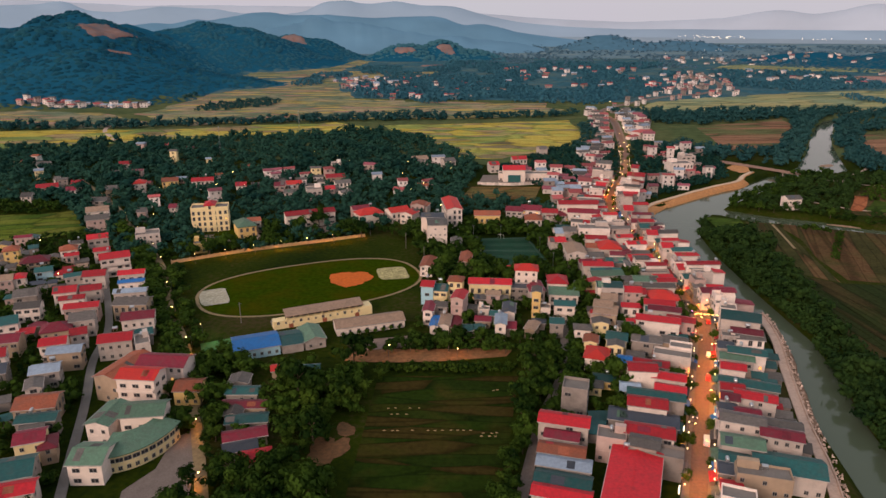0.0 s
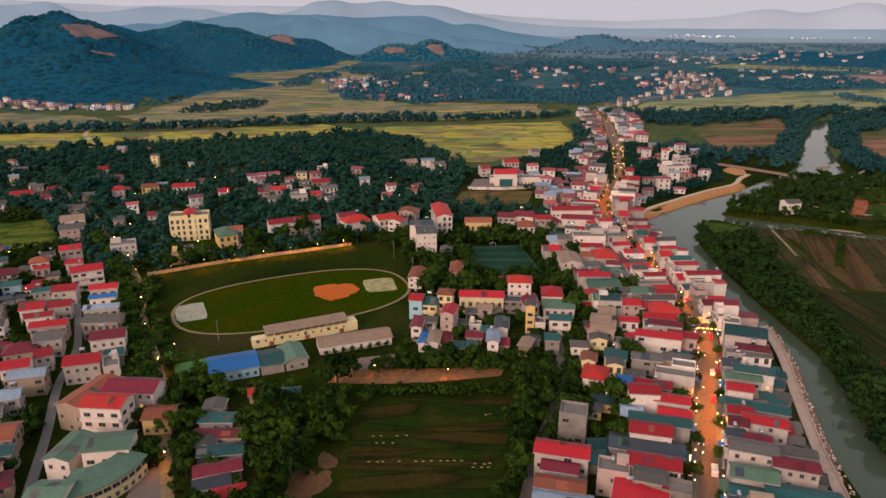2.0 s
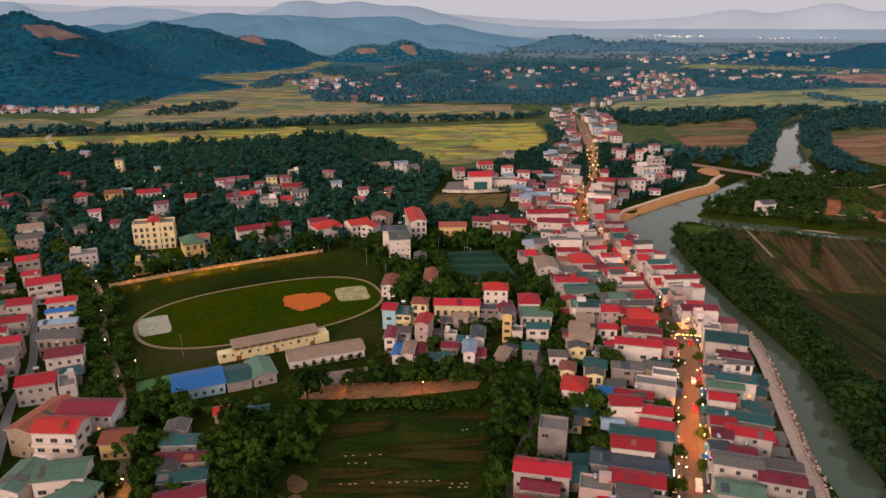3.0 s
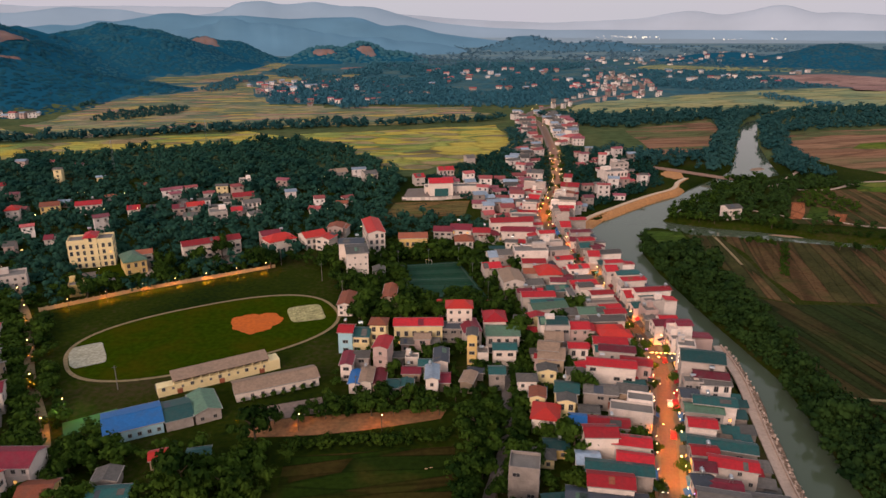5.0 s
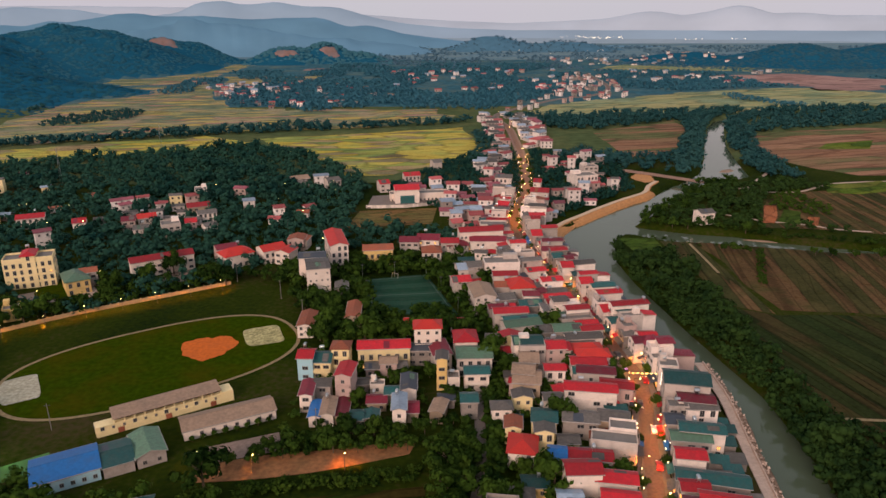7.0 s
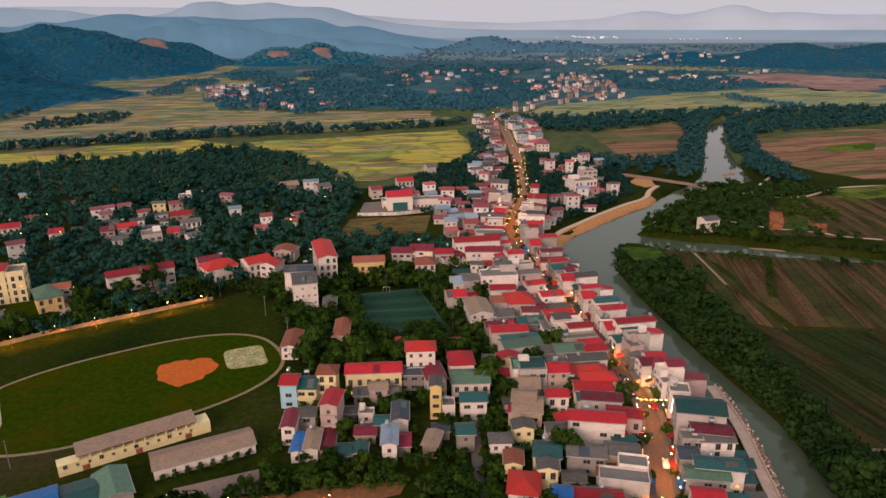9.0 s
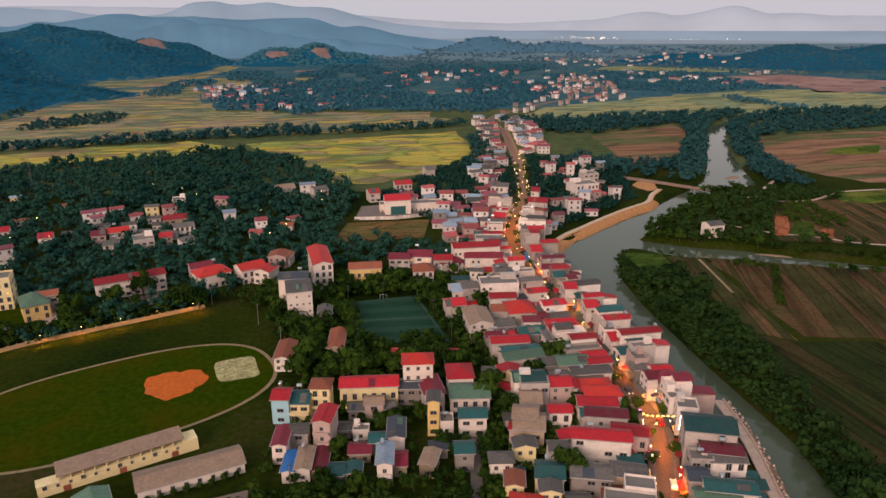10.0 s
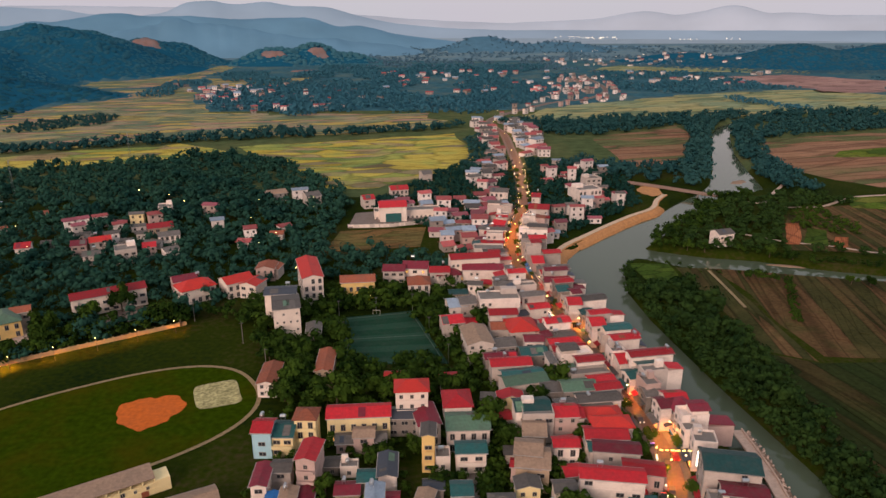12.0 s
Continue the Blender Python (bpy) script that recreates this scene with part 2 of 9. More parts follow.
# details
surface("dark_opening", (0.035, 0.035, 0.04), rough=0.25, vary=0.1, stain=0.0, spec=0.5)
surface("frame_paint", (0.30, 0.27, 0.25), rough=0.5, vary=0.05, stain=0.2)
surface("steel", (0.55, 0.56, 0.58), rough=0.3, metal=0.9, vary=0.05, stain=0.2)
surface("dark_metal", (0.08, 0.08, 0.085), rough=0.5, metal=0.6, vary=0.1, stain=0.2)
surface("bark", (0.10, 0.07, 0.045), rough=0.95, vary=0.25, stain=0.3)
surface("asphalt", (0.17, 0.105, 0.085), rough=0.85, vary=0.15, stain=0.35, grain=1.2, stain_scale=0.08)
surface("paving", (0.20, 0.155, 0.135), rough=0.85, vary=0.18, stain=0.5, grain=2.0, dirt=(0.09, 0.07, 0.055))
surface("dirt_track", (0.27, 0.19, 0.10), rough=0.95, vary=0.2, stain=0.3, grain=0.8)
surface("sand_bank", (0.50, 0.23, 0.09), rough=0.95, vary=0.2, stain=0.6, grain=0.8, dirt=(0.30, 0.15, 0.07))
surface("bank_earth", (0.28, 0.12, 0.05), rough=0.95, vary=0.3, stain=0.7, grain=0.6, stain_scale=0.2, dirt=(0.10, 0.07, 0.03))
surface("orange_earth", (0.56, 0.115, 0.012), rough=0.95, vary=0.18, stain=0.4, grain=0.7, stain_scale=0.12, dirt=(0.40, 0.10, 0.03))
surface("pale_ground", (0.42, 0.38, 0.29), rough=0.95, vary=0.3, stain=0.7, grain=0.9, stain_scale=0.3, dirt=(0.17, 0.16, 0.09))
surface("turf", (0.014, 0.052, 0.030), rough=0.9, vary=0.12, stain=0.3, grain=1.5, spec=0.05)
surface("turf_line", (0.07, 0.11, 0.09), rough=0.9, vary=0.1, stain=0.3)
surface("paint_line", (0.65, 0.62, 0.55), rough=0.8, vary=0.1, stain=0.3)
surface("court_green", (0.07, 0.19, 0.05), rough=0.8, vary=0.1, stain=0.3)
leafy("leaves", (0.010, 0.028, 0.005), (0.060, 0.108, 0.014))
leafy("leaves_light", (0.014, 0.036, 0.005), (0.075, 0.120, 0.015))
# the next seven put haze into the leaf colour, bluer and paler farther off
leafy("leaves_village_haze", (0.010, 0.048, 0.042), (0.034, 0.096, 0.066))
leafy("leaves_far_haze", (0.017, 0.070, 0.077), (0.040, 0.110, 0.104))
leafy("leaves_valley_haze", (0.036, 0.134, 0.195), (0.064, 0.185, 0.232))
leafy("leaves_hill_haze", (0.008, 0.066, 0.109), (0.028, 0.128, 0.168), patch=0.02)
leafy("leaves_hill_back_haze", (0.020, 0.099, 0.153), (0.046, 0.156, 0.209), patch=0.02)
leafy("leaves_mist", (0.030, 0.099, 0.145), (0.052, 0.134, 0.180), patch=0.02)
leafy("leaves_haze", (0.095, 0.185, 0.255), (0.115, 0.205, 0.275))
leafy("leaves_bank", (0.008, 0.025, 0.008), (0.040, 0.078, 0.018))
glowing("lamp_warm", (1.0, 0.50, 0.14), 30.0)
glowing("lamp_white", (1.0, 0.84, 0.62), 5.0)
glowing("lamp_violet", (0.45, 0.25, 1.0), 8.0)
glowing("shop_light", (1.0, 0.48, 0.13), 1.3)
glowing("tail_glow", (1.0, 0.05, 0.02), 6.0)
glowing("sign_red", (1.0, 0.08, 0.05), 3.0)
glowing("gantry_glow", (1.0, 0.66, 0.2), 5.0)
glowing("town_glow", (1.0, 0.85, 0.62), 1.6)
surface("turf_pale", (0.024, 0.066, 0.042), rough=0.9, vary=0.12, stain=0.3, grain=1.5, spec=0.05)
surface("car_red", (0.45, 0.02, 0.02), rough=0.3, vary=0.02, stain=0.1, spec=0.5)
surface("car_white", (0.7, 0.7, 0.7), rough=0.3, vary=0.02, stain=0.1, spec=0.5)
surface("car_dark", (0.05, 0.05, 0.06), rough=0.3, vary=0.02, stain=0.1, spec=0.5)
surface("rubber", (0.02, 0.02, 0.02), rough=0.9)


# ---- building blocks ----
def mesh_of(bm, name, mats):
    me = bpy.data.meshes.new(name)
    bm.to_mesh(me)
    bm.free()
    for m in mats if isinstance(mats, (list, tuple)) else [mats]:
        me.materials.append(MATS[m] if isinstance(m, str) else m)
    return me


def part(name, bm, mats, parent, label=""):
    """One mesh object from a bmesh (or a shared mesh) under a thing or a part."""
    me = bm if isinstance(bm, bpy.types.Mesh) else mesh_of(bm, name, mats)
    ob = new(name, me)
    ob.parent = parent
    return tagged(ob, label)


def thing(name, x, y, z=0.0, rz=0.0, label="", category="", group="", kind=""):
    ob = new(name)
    ob.matrix_basis = pose(x, y, z, 0, 0, rz)
    return tagged(ob, label, category, group, kind)


def whole(name, bm, mats, label="", category="", group="", kind="", m=None):
    ob = new(name, bm if isinstance(bm, bpy.types.Mesh) else mesh_of(bm, name, mats))
    if m is not None:
        ob.matrix_basis = m
    return tagged(ob, label, category, group, kind)


def box(bm, x0, x1, y0, y1, z0, z1, slot=0):
    v = [bm.verts.new(p) for p in ((x0, y0, z0), (x1, y0, z0), (x1, y1, z0), (x0, y1, z0), (x0, y0, z1), (x1, y0, z1), (x1, y1, z1), (x0, y1, z1))]
    for f in ((0, 3, 2, 1), (4, 5, 6, 7), (0, 1, 5, 4), (1, 2, 6, 5), (2, 3, 7, 6), (3, 0, 4, 7)):
        bm.faces.new([v[i] for i in f]).material_index = slot
    return v


def prism(bm, ring, z0, z1, slot=0):
    """An upright prism over a ring of (x, y), anticlockwise; z0 and z1 may be functions of (x, y)."""
    a = [bm.verts.new((x, y, z0)) for x, y in ring]
    b = [bm.verts.new((x, y, z1)) for x, y in ring]
    n = len(ring)
    bm.faces.new(b).material_index = slot
    bm.faces.new(a[::-1]).material_index = slot
    for i in range(n):
        bm.faces.new((a[i], a[(i + 1) % n], b[(i + 1) % n], b[i])).material_index = slot


def tube(bm, x, y, z0, z1, r0, r1=None, n=8, slot=0):
    r1 = r0 if r1 is None else r1
    a = [bm.verts.new((x + r0 * math.cos(6.2832 * i / n), y + r0 * math.sin(6.2832 * i / n), z0)) for i in range(n)]
    b = [bm.verts.new((x + r1 * math.cos(6.2832 * i / n), y + r1 * math.sin(6.2832 * i / n), z1)) for i in range(n)]
    bm.faces.new(b).material_index = slot
    bm.faces.new(a[::-1]).material_index = slot
    for i in range(n):
        bm.faces.new((a[i], a[(i + 1) % n], b[(i + 1) % n], b[i])).material_index = slot


def strip(bm, line, half, z, slot=0, thick=0.0, left=None, right=None):
    """A ribbon along a polyline of (x, y); left and right are its offsets, half the same on both sides."""
    left, right = (half, half) if left is None else (left, right)
    pts = [Vector(p) for p in line]
    a, b = [], []
    for i, p in enumerate(pts):
        d = (pts[min(i + 1, len(pts) - 1)] - pts[max(i - 1, 0)]).normalized()
        nrm = Vector((-d.y, d.x))
        q, r = p + nrm * left, p - nrm * right
        a.append((q.x, q.y))
        b.append((r.x, r.y))
    for i in range(len(pts) - 1):
        ring = (b[i], b[i + 1], a[i + 1], a[i])
        if thick:
            vs = [bm.verts.new((*p, z - thick)) for p in ring] + [bm.verts.new((*p, z)) for p in ring]
            bm.faces.new(vs[4:]).material_index = slot
            for j in range(4):
                bm.faces.new((vs[j], vs[(j + 1) % 4], vs[4 + (j + 1) % 4], vs[4 + j])).material_index = slot
        else:
            bm.faces.new([bm.verts.new((*p, z)) for p in ring]).material_index = slot


def smooth_line(points, step=6.0):
    """A polyline bent softly through its points."""
    pts = [Vector(p) for p in points]
    pts = [2 * pts[0] - pts[1]] + pts + [2 * pts[-1] - pts[-2]]
    out = []
    for i in range(1, len(pts) - 2):
        p0, p1, p2, p3 = pts[i - 1:i + 3]
        n = max(1, int((p2 - p1).length / step))
        for k in range(n):
            t = k / n
            q = 0.5 * (2 * p1 + (p2 - p0) * t + (2 * p0 - 5 * p1 + 4 * p2 - p3) * t * t + (3 * p1 - p0 - 3 * p2 + p3) * t ** 3)
            out.append(tuple(q))
    out.append(tuple(pts[-2]))
    return out


def inside(x, y, poly):
    hit, j = False, len(poly) - 1
    for i in range(len(poly)):
        (xi, yi), (xj, yj) = poly[i], poly[j]
        if (yi > y) != (yj > y) and x < (xj - xi) * (y - yi) / (yj - yi) + xi:
            hit = not hit
        j = i
    return hit


def to_line(x, y, line):
    """The distance from (x, y) to a polyline."""
    best = 1e9
    for (ax, ay), (bx, by) in zip(line, line[1:]):
        dx, dy = bx - ax, by - ay
        t = max(0.0, min(1.0, ((x - ax) * dx + (y - ay) * dy) / (dx * dx + dy * dy + 1e-9)))
        best = min(best, math.hypot(x - ax - t * dx, y - ay - t * dy))
    return best


def line_dist(X, Y, line):
    """The same for arrays, with the place along the line at which it is nearest."""
    best, at = np.full(X.shape, 1e9), np.zeros(X.shape)
    for i, ((ax, ay), (bx, by)) in enumerate(zip(line, line[1:])):
        dx, dy = bx - ax, by - ay
        t = np.clip(((X - ax) * dx + (Y - ay) * dy) / (dx * dx + dy * dy + 1e-9), 0, 1)
        d = np.hypot(X - ax - t * dx, Y - ay - t * dy)
        at = np.where(d < best, i + t, at)
        best = np.minimum(best, d)
    return best, at


# ---- the plan ----
STREET = smooth_line([(40, 115), (49.2, 151), (57, 184), (67.7, 228.7), (74.5, 257), (75.2, 272), (73.6, 288), (70.5, 310), (65.5, 343), (60.5, 370), (57.5, 395), (54.5, 429), (57.5, 455), (65, 490), (76, 530), (82, 580), (89.5, 648), (95, 740), (98, 815), (92, 890), (110, 945), (160, 1020), (205, 1080), (265, 1125), (320, 1250), (344, 1500)])
RIVER = [(101, 90, 7.0), (101.5, 140, 7.0), (102.0, 175, 7.0), (102.5, 200, 7.0), (105.5, 225, 7.5), (107.0, 255, 7.5), (103.5, 280, 7.5), (99.5, 302, 8.5), (95, 330, 10), (90.5, 360, 11.5), (88.5, 392, 13), (95, 428, 14.5), (117, 458, 13), (147, 492, 11), (167, 514, 8), (190, 543, 7), (218, 566, 11), (241, 588, 18), (260, 640, 13), (286, 715, 9), (328, 818, 8), (352, 865, 7), (420, 930, 7)]
TRIBUTARY = [(112, 450, 10), (131, 438, 9.5), (152, 424, 12.5), (176, 418, 12), (199, 408.5, 9), (228, 398.5, 8), (300, 376, 7), (420, 340, 8), (700, 300, 9)]
LANE_WEST = smooth_line([(-66, 112), (-81.6, 143), (-97, 172), (-121, 215), (-146, 251), (-176, 300), (-228, 362), (-256, 396), (-330, 470)])
LANE_BACK = smooth_line([(-104, 112), (-115.6, 134), (-135, 174), (-150, 202), (-161, 230), (-190, 275)])
LANE_YARD = smooth_line([(-76, 223), (-56, 219), (-30, 222), (0, 228), (14, 240), (20, 262), (26, 300)])
LANE_MID = smooth_line([(2, 130), (6, 160), (10, 185), (17, 215), (20, 262)])
HILLS = [(-890, 1350, 230, 390, 0, 103), (-1180, 1400, 260, 420, 0, 90), (-745, 1650, 240, 235, 0, 94), (-735, 1120, 205, 225, 0, 54), (-500, 1165, 65, 60, 0, 13), (-620, 1880, 150, 130, 0, 58), (-329, 1880, 90, 70, 0, 44), (-240, 1920, 90, 60, 0, 45), (-150, 1930, 70, 50, 0, 24), (260, 2480, 150, 110, 0, 46), (480, 2480, 200, 100, 0, 28), (700, 1900, 160, 120, 0, 20), (945, 1800, 200, 150, -10, 44), (1130, 1800, 180, 170, 0, 42), (1450, 1800, 400, 220, 0, 80)]
BARE = [(-796, 1285, 36, 62), (-700, 1150, 22, 16), (-618, 1820, 34, 42), (-325, 1838, 24, 14), (-222, 1885, 26, 14), (-218, 1628, 34, 14)]


def height(X, Y):
    """The lie of the land."""
    Z = np.zeros_like(X)
    for cx, cy, sx, sy, rot, top in HILLS:
        c, s = math.cos(radians(rot)), math.sin(radians(rot))
        u, v = ((X - cx) * c + (Y - cy) * s) / sx, (-(X - cx) * s + (Y - cy) * c) / sy
        Z = np.maximum(Z, top * np.clip(1.25 * np.exp(-(u * u + v * v)) - 0.25, 0, 1))
    rough = np.sin(X * 0.021 + 1.3 * np.sin(Y * 0.013)) * np.sin(Y * 0.017 + 1.1 * np.sin(X * 0.011)) + 0.5 * np.sin(X * 0.05 + Y * 0.03) * np.sin(Y * 0.043 - X * 0.02)
    Z = Z * (1 + 0.13 * rough)
    for course in (RIVER, TRIBUTARY):
        line = [(p[0], p[1]) for p in course]
        d, at = line_dist(X, Y, line)
        half = np.interp(at, range(len(course)), [p[2] for p in course])
        Z = np.minimum(Z, -5.0 * np.clip((half + 3.6 - d) / 5.0, 0, 1) + np.clip(d - half - 3.6, 0, 1) * 1e3)
    return Z


def graded(lo, hi, near_lo, near_hi, fine, coarse, growth):
    mid = list(np.arange(near_lo, near_hi, fine))
    a, step = [], fine
    x = near_lo
    while x > lo:
        step = min(step * growth, coarse)
        x -= step
        a.append(x)
    b, step = [], fine
    x = mid[-1]
    while x < hi:
        step = min(step * growth, coarse)
        x += step
        b.append(x)
    return np.array(a[::-1] + mid + b)


def array_mesh(name, verts, faces, mats, slots=None, normals=None):
    """A mesh from arrays of vertices and of triangles or quads; normals, if given, round off its shading."""
    me = bpy.data.meshes.new(name)
    verts, faces = np.asarray(verts, np.float32), np.asarray(faces, np.int32)
    k = faces.shape[1]
    me.vertices.add(len(verts))
    me.vertices.foreach_set("co", verts.ravel())
    me.loops.add(faces.size)
    me.loops.foreach_set("vertex_index", faces.ravel())
    me.polygons.add(len(faces))
    me.polygons.foreach_set("loop_start", np.arange(0, faces.size, k, dtype=np.int32))
    me.polygons.foreach_set("loop_total", np.full(len(faces), k, np.int32))
    if slots is not None:
        me.polygons.foreach_set("material_index", np.asarray(slots, np.int32))
    for m in mats:
        me.materials.append(MATS[m])
    me.update(calc_edges=True)
    if normals is not None:
        me.polygons.foreach_set("use_smooth", np.ones(len(faces), bool))
        me.attributes.new("custom_normal", "FLOAT_VECTOR", "POINT").data.foreach_set("vector", np.asarray(normals, np.float32).ravel())
    return me


# ---- ground, water, roads ----
m, n, l, b = node_mat("ground_cover")
where = n.new("ShaderNodeNewGeometry")
big, fine = n.new("ShaderNodeTexNoise"), n.new("ShaderNodeTexNoise")
big.inputs["Scale"].default_value, big.inputs["Detail"].default_value = 0.015, 8.0
fine.inputs["Scale"].default_value, fine.inputs["Detail"].default_value = 0.5, 6.0
l.new(where.outputs["Position"], big.inputs["Vector"])
l.new(where.outputs["Position"], fine.inputs["Vector"])
both = n.new("ShaderNodeMath")
both.operation, both.inputs[1].default_value = "MULTIPLY_ADD", 0.5
l.new(fine.outputs["Fac"], both.inputs[0])
l.new(big.outputs["Fac"], both.inputs[2])
cover = n.new("ShaderNodeValToRGB")
cover.color_ramp.elements[0].position, cover.color_ramp.elements[0].color = 0.55, (0.006, 0.015, 0.003, 1)
cover.color_ramp.elements[1].position, cover.color_ramp.elements[1].color = 0.98, (0.055, 0.042, 0.018, 1)
grass = cover.color_ramp.elements.new(0.78)
grass.color = (0.024, 0.035, 0.003, 1)
l.new(both.outputs[0], cover.inputs[0])
l.new(cover.outputs[0], b.inputs["Base Color"])
b.inputs["Roughness"].default_value, b.inputs["Specular IOR Level"].default_value = 0.95, 0.02
bp = n.new("ShaderNodeBump")
bp.inputs["Strength"].default_value, bp.inputs["Distance"].default_value = 0.6, 0.4
l.new(fine.outputs["Fac"], bp.inputs["Height"])
l.new(bp.outputs[0], b.inputs["Normal"])
MATS["ground_cover"] = m

xs = graded(-3600, 3600, -20, 300, 2.5, 60, 1.045)
ys = graded(-700, 4900, 100, 640, 2.5, 60, 1.03)
GX, GY = np.meshgrid(xs, ys)
GZ = height(GX, GY)
nx, ny = len(xs), len(ys)
idx = np.arange(nx * ny).reshape(ny, nx)
quads = np.stack([idx[:-1, :-1], idx[:-1, 1:], idx[1:, 1:], idx[1:, :-1]], -1).reshape(-1, 4)
ground = whole("ground", array_mesh("ground", np.stack([GX, GY, GZ], -1).reshape(-1, 3), quads, ["ground_cover"]), None, "grassy valley floor rising to wooded hills", "ground", kind="structure")
# hill, valley and plain covers: haze mixed into both colours, paler farther off
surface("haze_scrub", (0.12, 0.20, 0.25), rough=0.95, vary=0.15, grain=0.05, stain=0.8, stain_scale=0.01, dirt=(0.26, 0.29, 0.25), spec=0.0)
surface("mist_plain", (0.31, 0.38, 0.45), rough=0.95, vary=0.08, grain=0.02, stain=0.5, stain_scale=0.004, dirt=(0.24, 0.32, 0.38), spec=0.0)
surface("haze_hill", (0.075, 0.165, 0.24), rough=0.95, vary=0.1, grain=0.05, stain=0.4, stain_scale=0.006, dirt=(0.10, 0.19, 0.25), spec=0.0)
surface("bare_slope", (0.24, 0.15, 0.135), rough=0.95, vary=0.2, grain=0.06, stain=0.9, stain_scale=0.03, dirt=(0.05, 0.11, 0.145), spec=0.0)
surface("hill_scrub_haze", (0.012, 0.086, 0.148), rough=0.95, vary=0.12, grain=0.08, stain=0.5, stain_scale=0.005, dirt=(0.022, 0.099, 0.144), spec=0.0)
surface("valley_scrub_haze", (0.042, 0.114, 0.148), rough=0.95, vary=0.25, grain=0.08, stain=0.75, stain_scale=0.014, dirt=(0.170, 0.180, 0.125), spec=0.0)
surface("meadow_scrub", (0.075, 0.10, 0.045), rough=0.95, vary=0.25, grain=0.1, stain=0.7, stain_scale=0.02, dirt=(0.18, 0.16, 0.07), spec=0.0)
ground.data.materials.append(MATS["hill_scrub_haze"])
ground.data.materials.append(MATS["valley_scrub_haze"])
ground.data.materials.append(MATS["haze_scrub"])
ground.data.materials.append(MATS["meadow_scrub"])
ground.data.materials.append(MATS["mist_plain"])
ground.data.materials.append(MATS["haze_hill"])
# farther faces switch to the hazier covers
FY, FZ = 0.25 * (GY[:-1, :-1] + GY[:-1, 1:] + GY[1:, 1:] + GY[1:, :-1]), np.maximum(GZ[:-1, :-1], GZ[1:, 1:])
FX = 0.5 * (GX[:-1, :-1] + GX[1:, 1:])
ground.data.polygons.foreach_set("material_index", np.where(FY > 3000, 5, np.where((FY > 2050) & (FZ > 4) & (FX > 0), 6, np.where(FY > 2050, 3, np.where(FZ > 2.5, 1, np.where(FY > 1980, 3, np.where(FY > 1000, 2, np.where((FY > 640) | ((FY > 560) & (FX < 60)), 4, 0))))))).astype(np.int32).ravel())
ground.data.polygons.foreach_set("use_smooth", np.ones(len(quads), bool))


def bare_slope(cx, cy, rx, ry, seed):
    """A cleared stretch of hillside with a ragged outline, lying on the slope."""
    rnd = random.Random(seed)
    ph = [rnd.uniform(0, 6.28) for _ in range(4)]
    V, F, n_ = [], [], 40
    for k in range(6):
        for i in range(n_):
            t = 2 * math.pi * i / n_
            r = (k + 0.02) / 5 * (1 + 0.22 * math.sin(2 * t + ph[0]) + 0.16 * math.sin(3 * t + ph[1]) + 0.1 * math.sin(7 * t + ph[2]) + 0.07 * math.sin(11 * t + ph[3]))
            V.append((cx + rx * r * math.cos(t), cy + ry * r * math.sin(t)))
    for k in range(5):
        F += [(k * n_ + i, k * n_ + (i + 1) % n_, (k + 1) * n_ + (i + 1) % n_, (k + 1) * n_ + i) for i in range(n_)]
    P = np.array(V)
    Z = height(P[:, 0], P[:, 1]) + 3.0 - 3.5 * (np.arange(len(P)) >= 5 * n_)
    ob = whole("hillside_clearing", array_mesh("hillside_clearing", np.column_stack([P, Z]), np.array(F)[:, ::-1], ["bare_slope"]), None, "bare reddish clearing on a wooded slope", "ground", kind="structure")
    ob.data.polygons.foreach_set("use_smooth", np.ones(len(F), bool))


for i, spot in enumerate(BARE):
    bare_slope(*spot, i + 1)

m, n, l, b = node_mat("river_water")
b.inputs["Base Color"].default_value = (0.078, 0.098, 0.064, 1)
b.inputs["Roughness"].default_value, b.inputs["IOR"].default_value = 0.06, 1.33
rip, bp = n.new("ShaderNodeTexNoise"), n.new("ShaderNodeBump")
rip.inputs["Scale"].default_value, rip.inputs["Detail"].default_value = 0.9, 4.0
where = n.new("ShaderNodeNewGeometry")
l.new(where.outputs["Position"], rip.inputs["Vector"])
bp.inputs["Strength"].default_value, bp.inputs["Distance"].default_value = 0.12, 0.1
l.new(rip.outputs["Fac"], bp.inputs["Height"])
l.new(bp.outputs[0], b.inputs["Normal"])
MATS["river_water"] = m
bm = bmesh.new()
bm.faces.new([bm.verts.new((x, y, -3.0)) for x, y in ((60, 40), (720, 40), (720, 980), (60, 980))])
whole("river_water", bm, "river_water", "calm grey-green river bending past the town", "river", kind="structure")
from mathutils.geometry import tessellate_polygon

plots("field_gold", [(0.52, 0.39, 0.07), (0.27, 0.31, 0.08), (0.38, 0.27, 0.14), (0.19, 0.25, 0.08), (0.54, 0.42, 0.09), (0.32, 0.34, 0.08), (0.27, 0.22, 0.12), (0.42, 0.36, 0.08)], second=(0.32, 0.32, 0.08), patch=0.03, cell=(38, 11), angle=8, warp=40)
plots("field_terrace", [(0.44, 0.33, 0.13), (0.19, 0.23, 0.13), (0.40, 0.23, 0.17), (0.50, 0.37, 0.11), (0.16, 0.20, 0.13), (0.33, 0.20, 0.16), (0.27, 0.28, 0.14), (0.45, 0.27, 0.15)], second=(0.30, 0.235, 0.15), patch=0.02, cell=(44, 8), angle=12, warp=40)
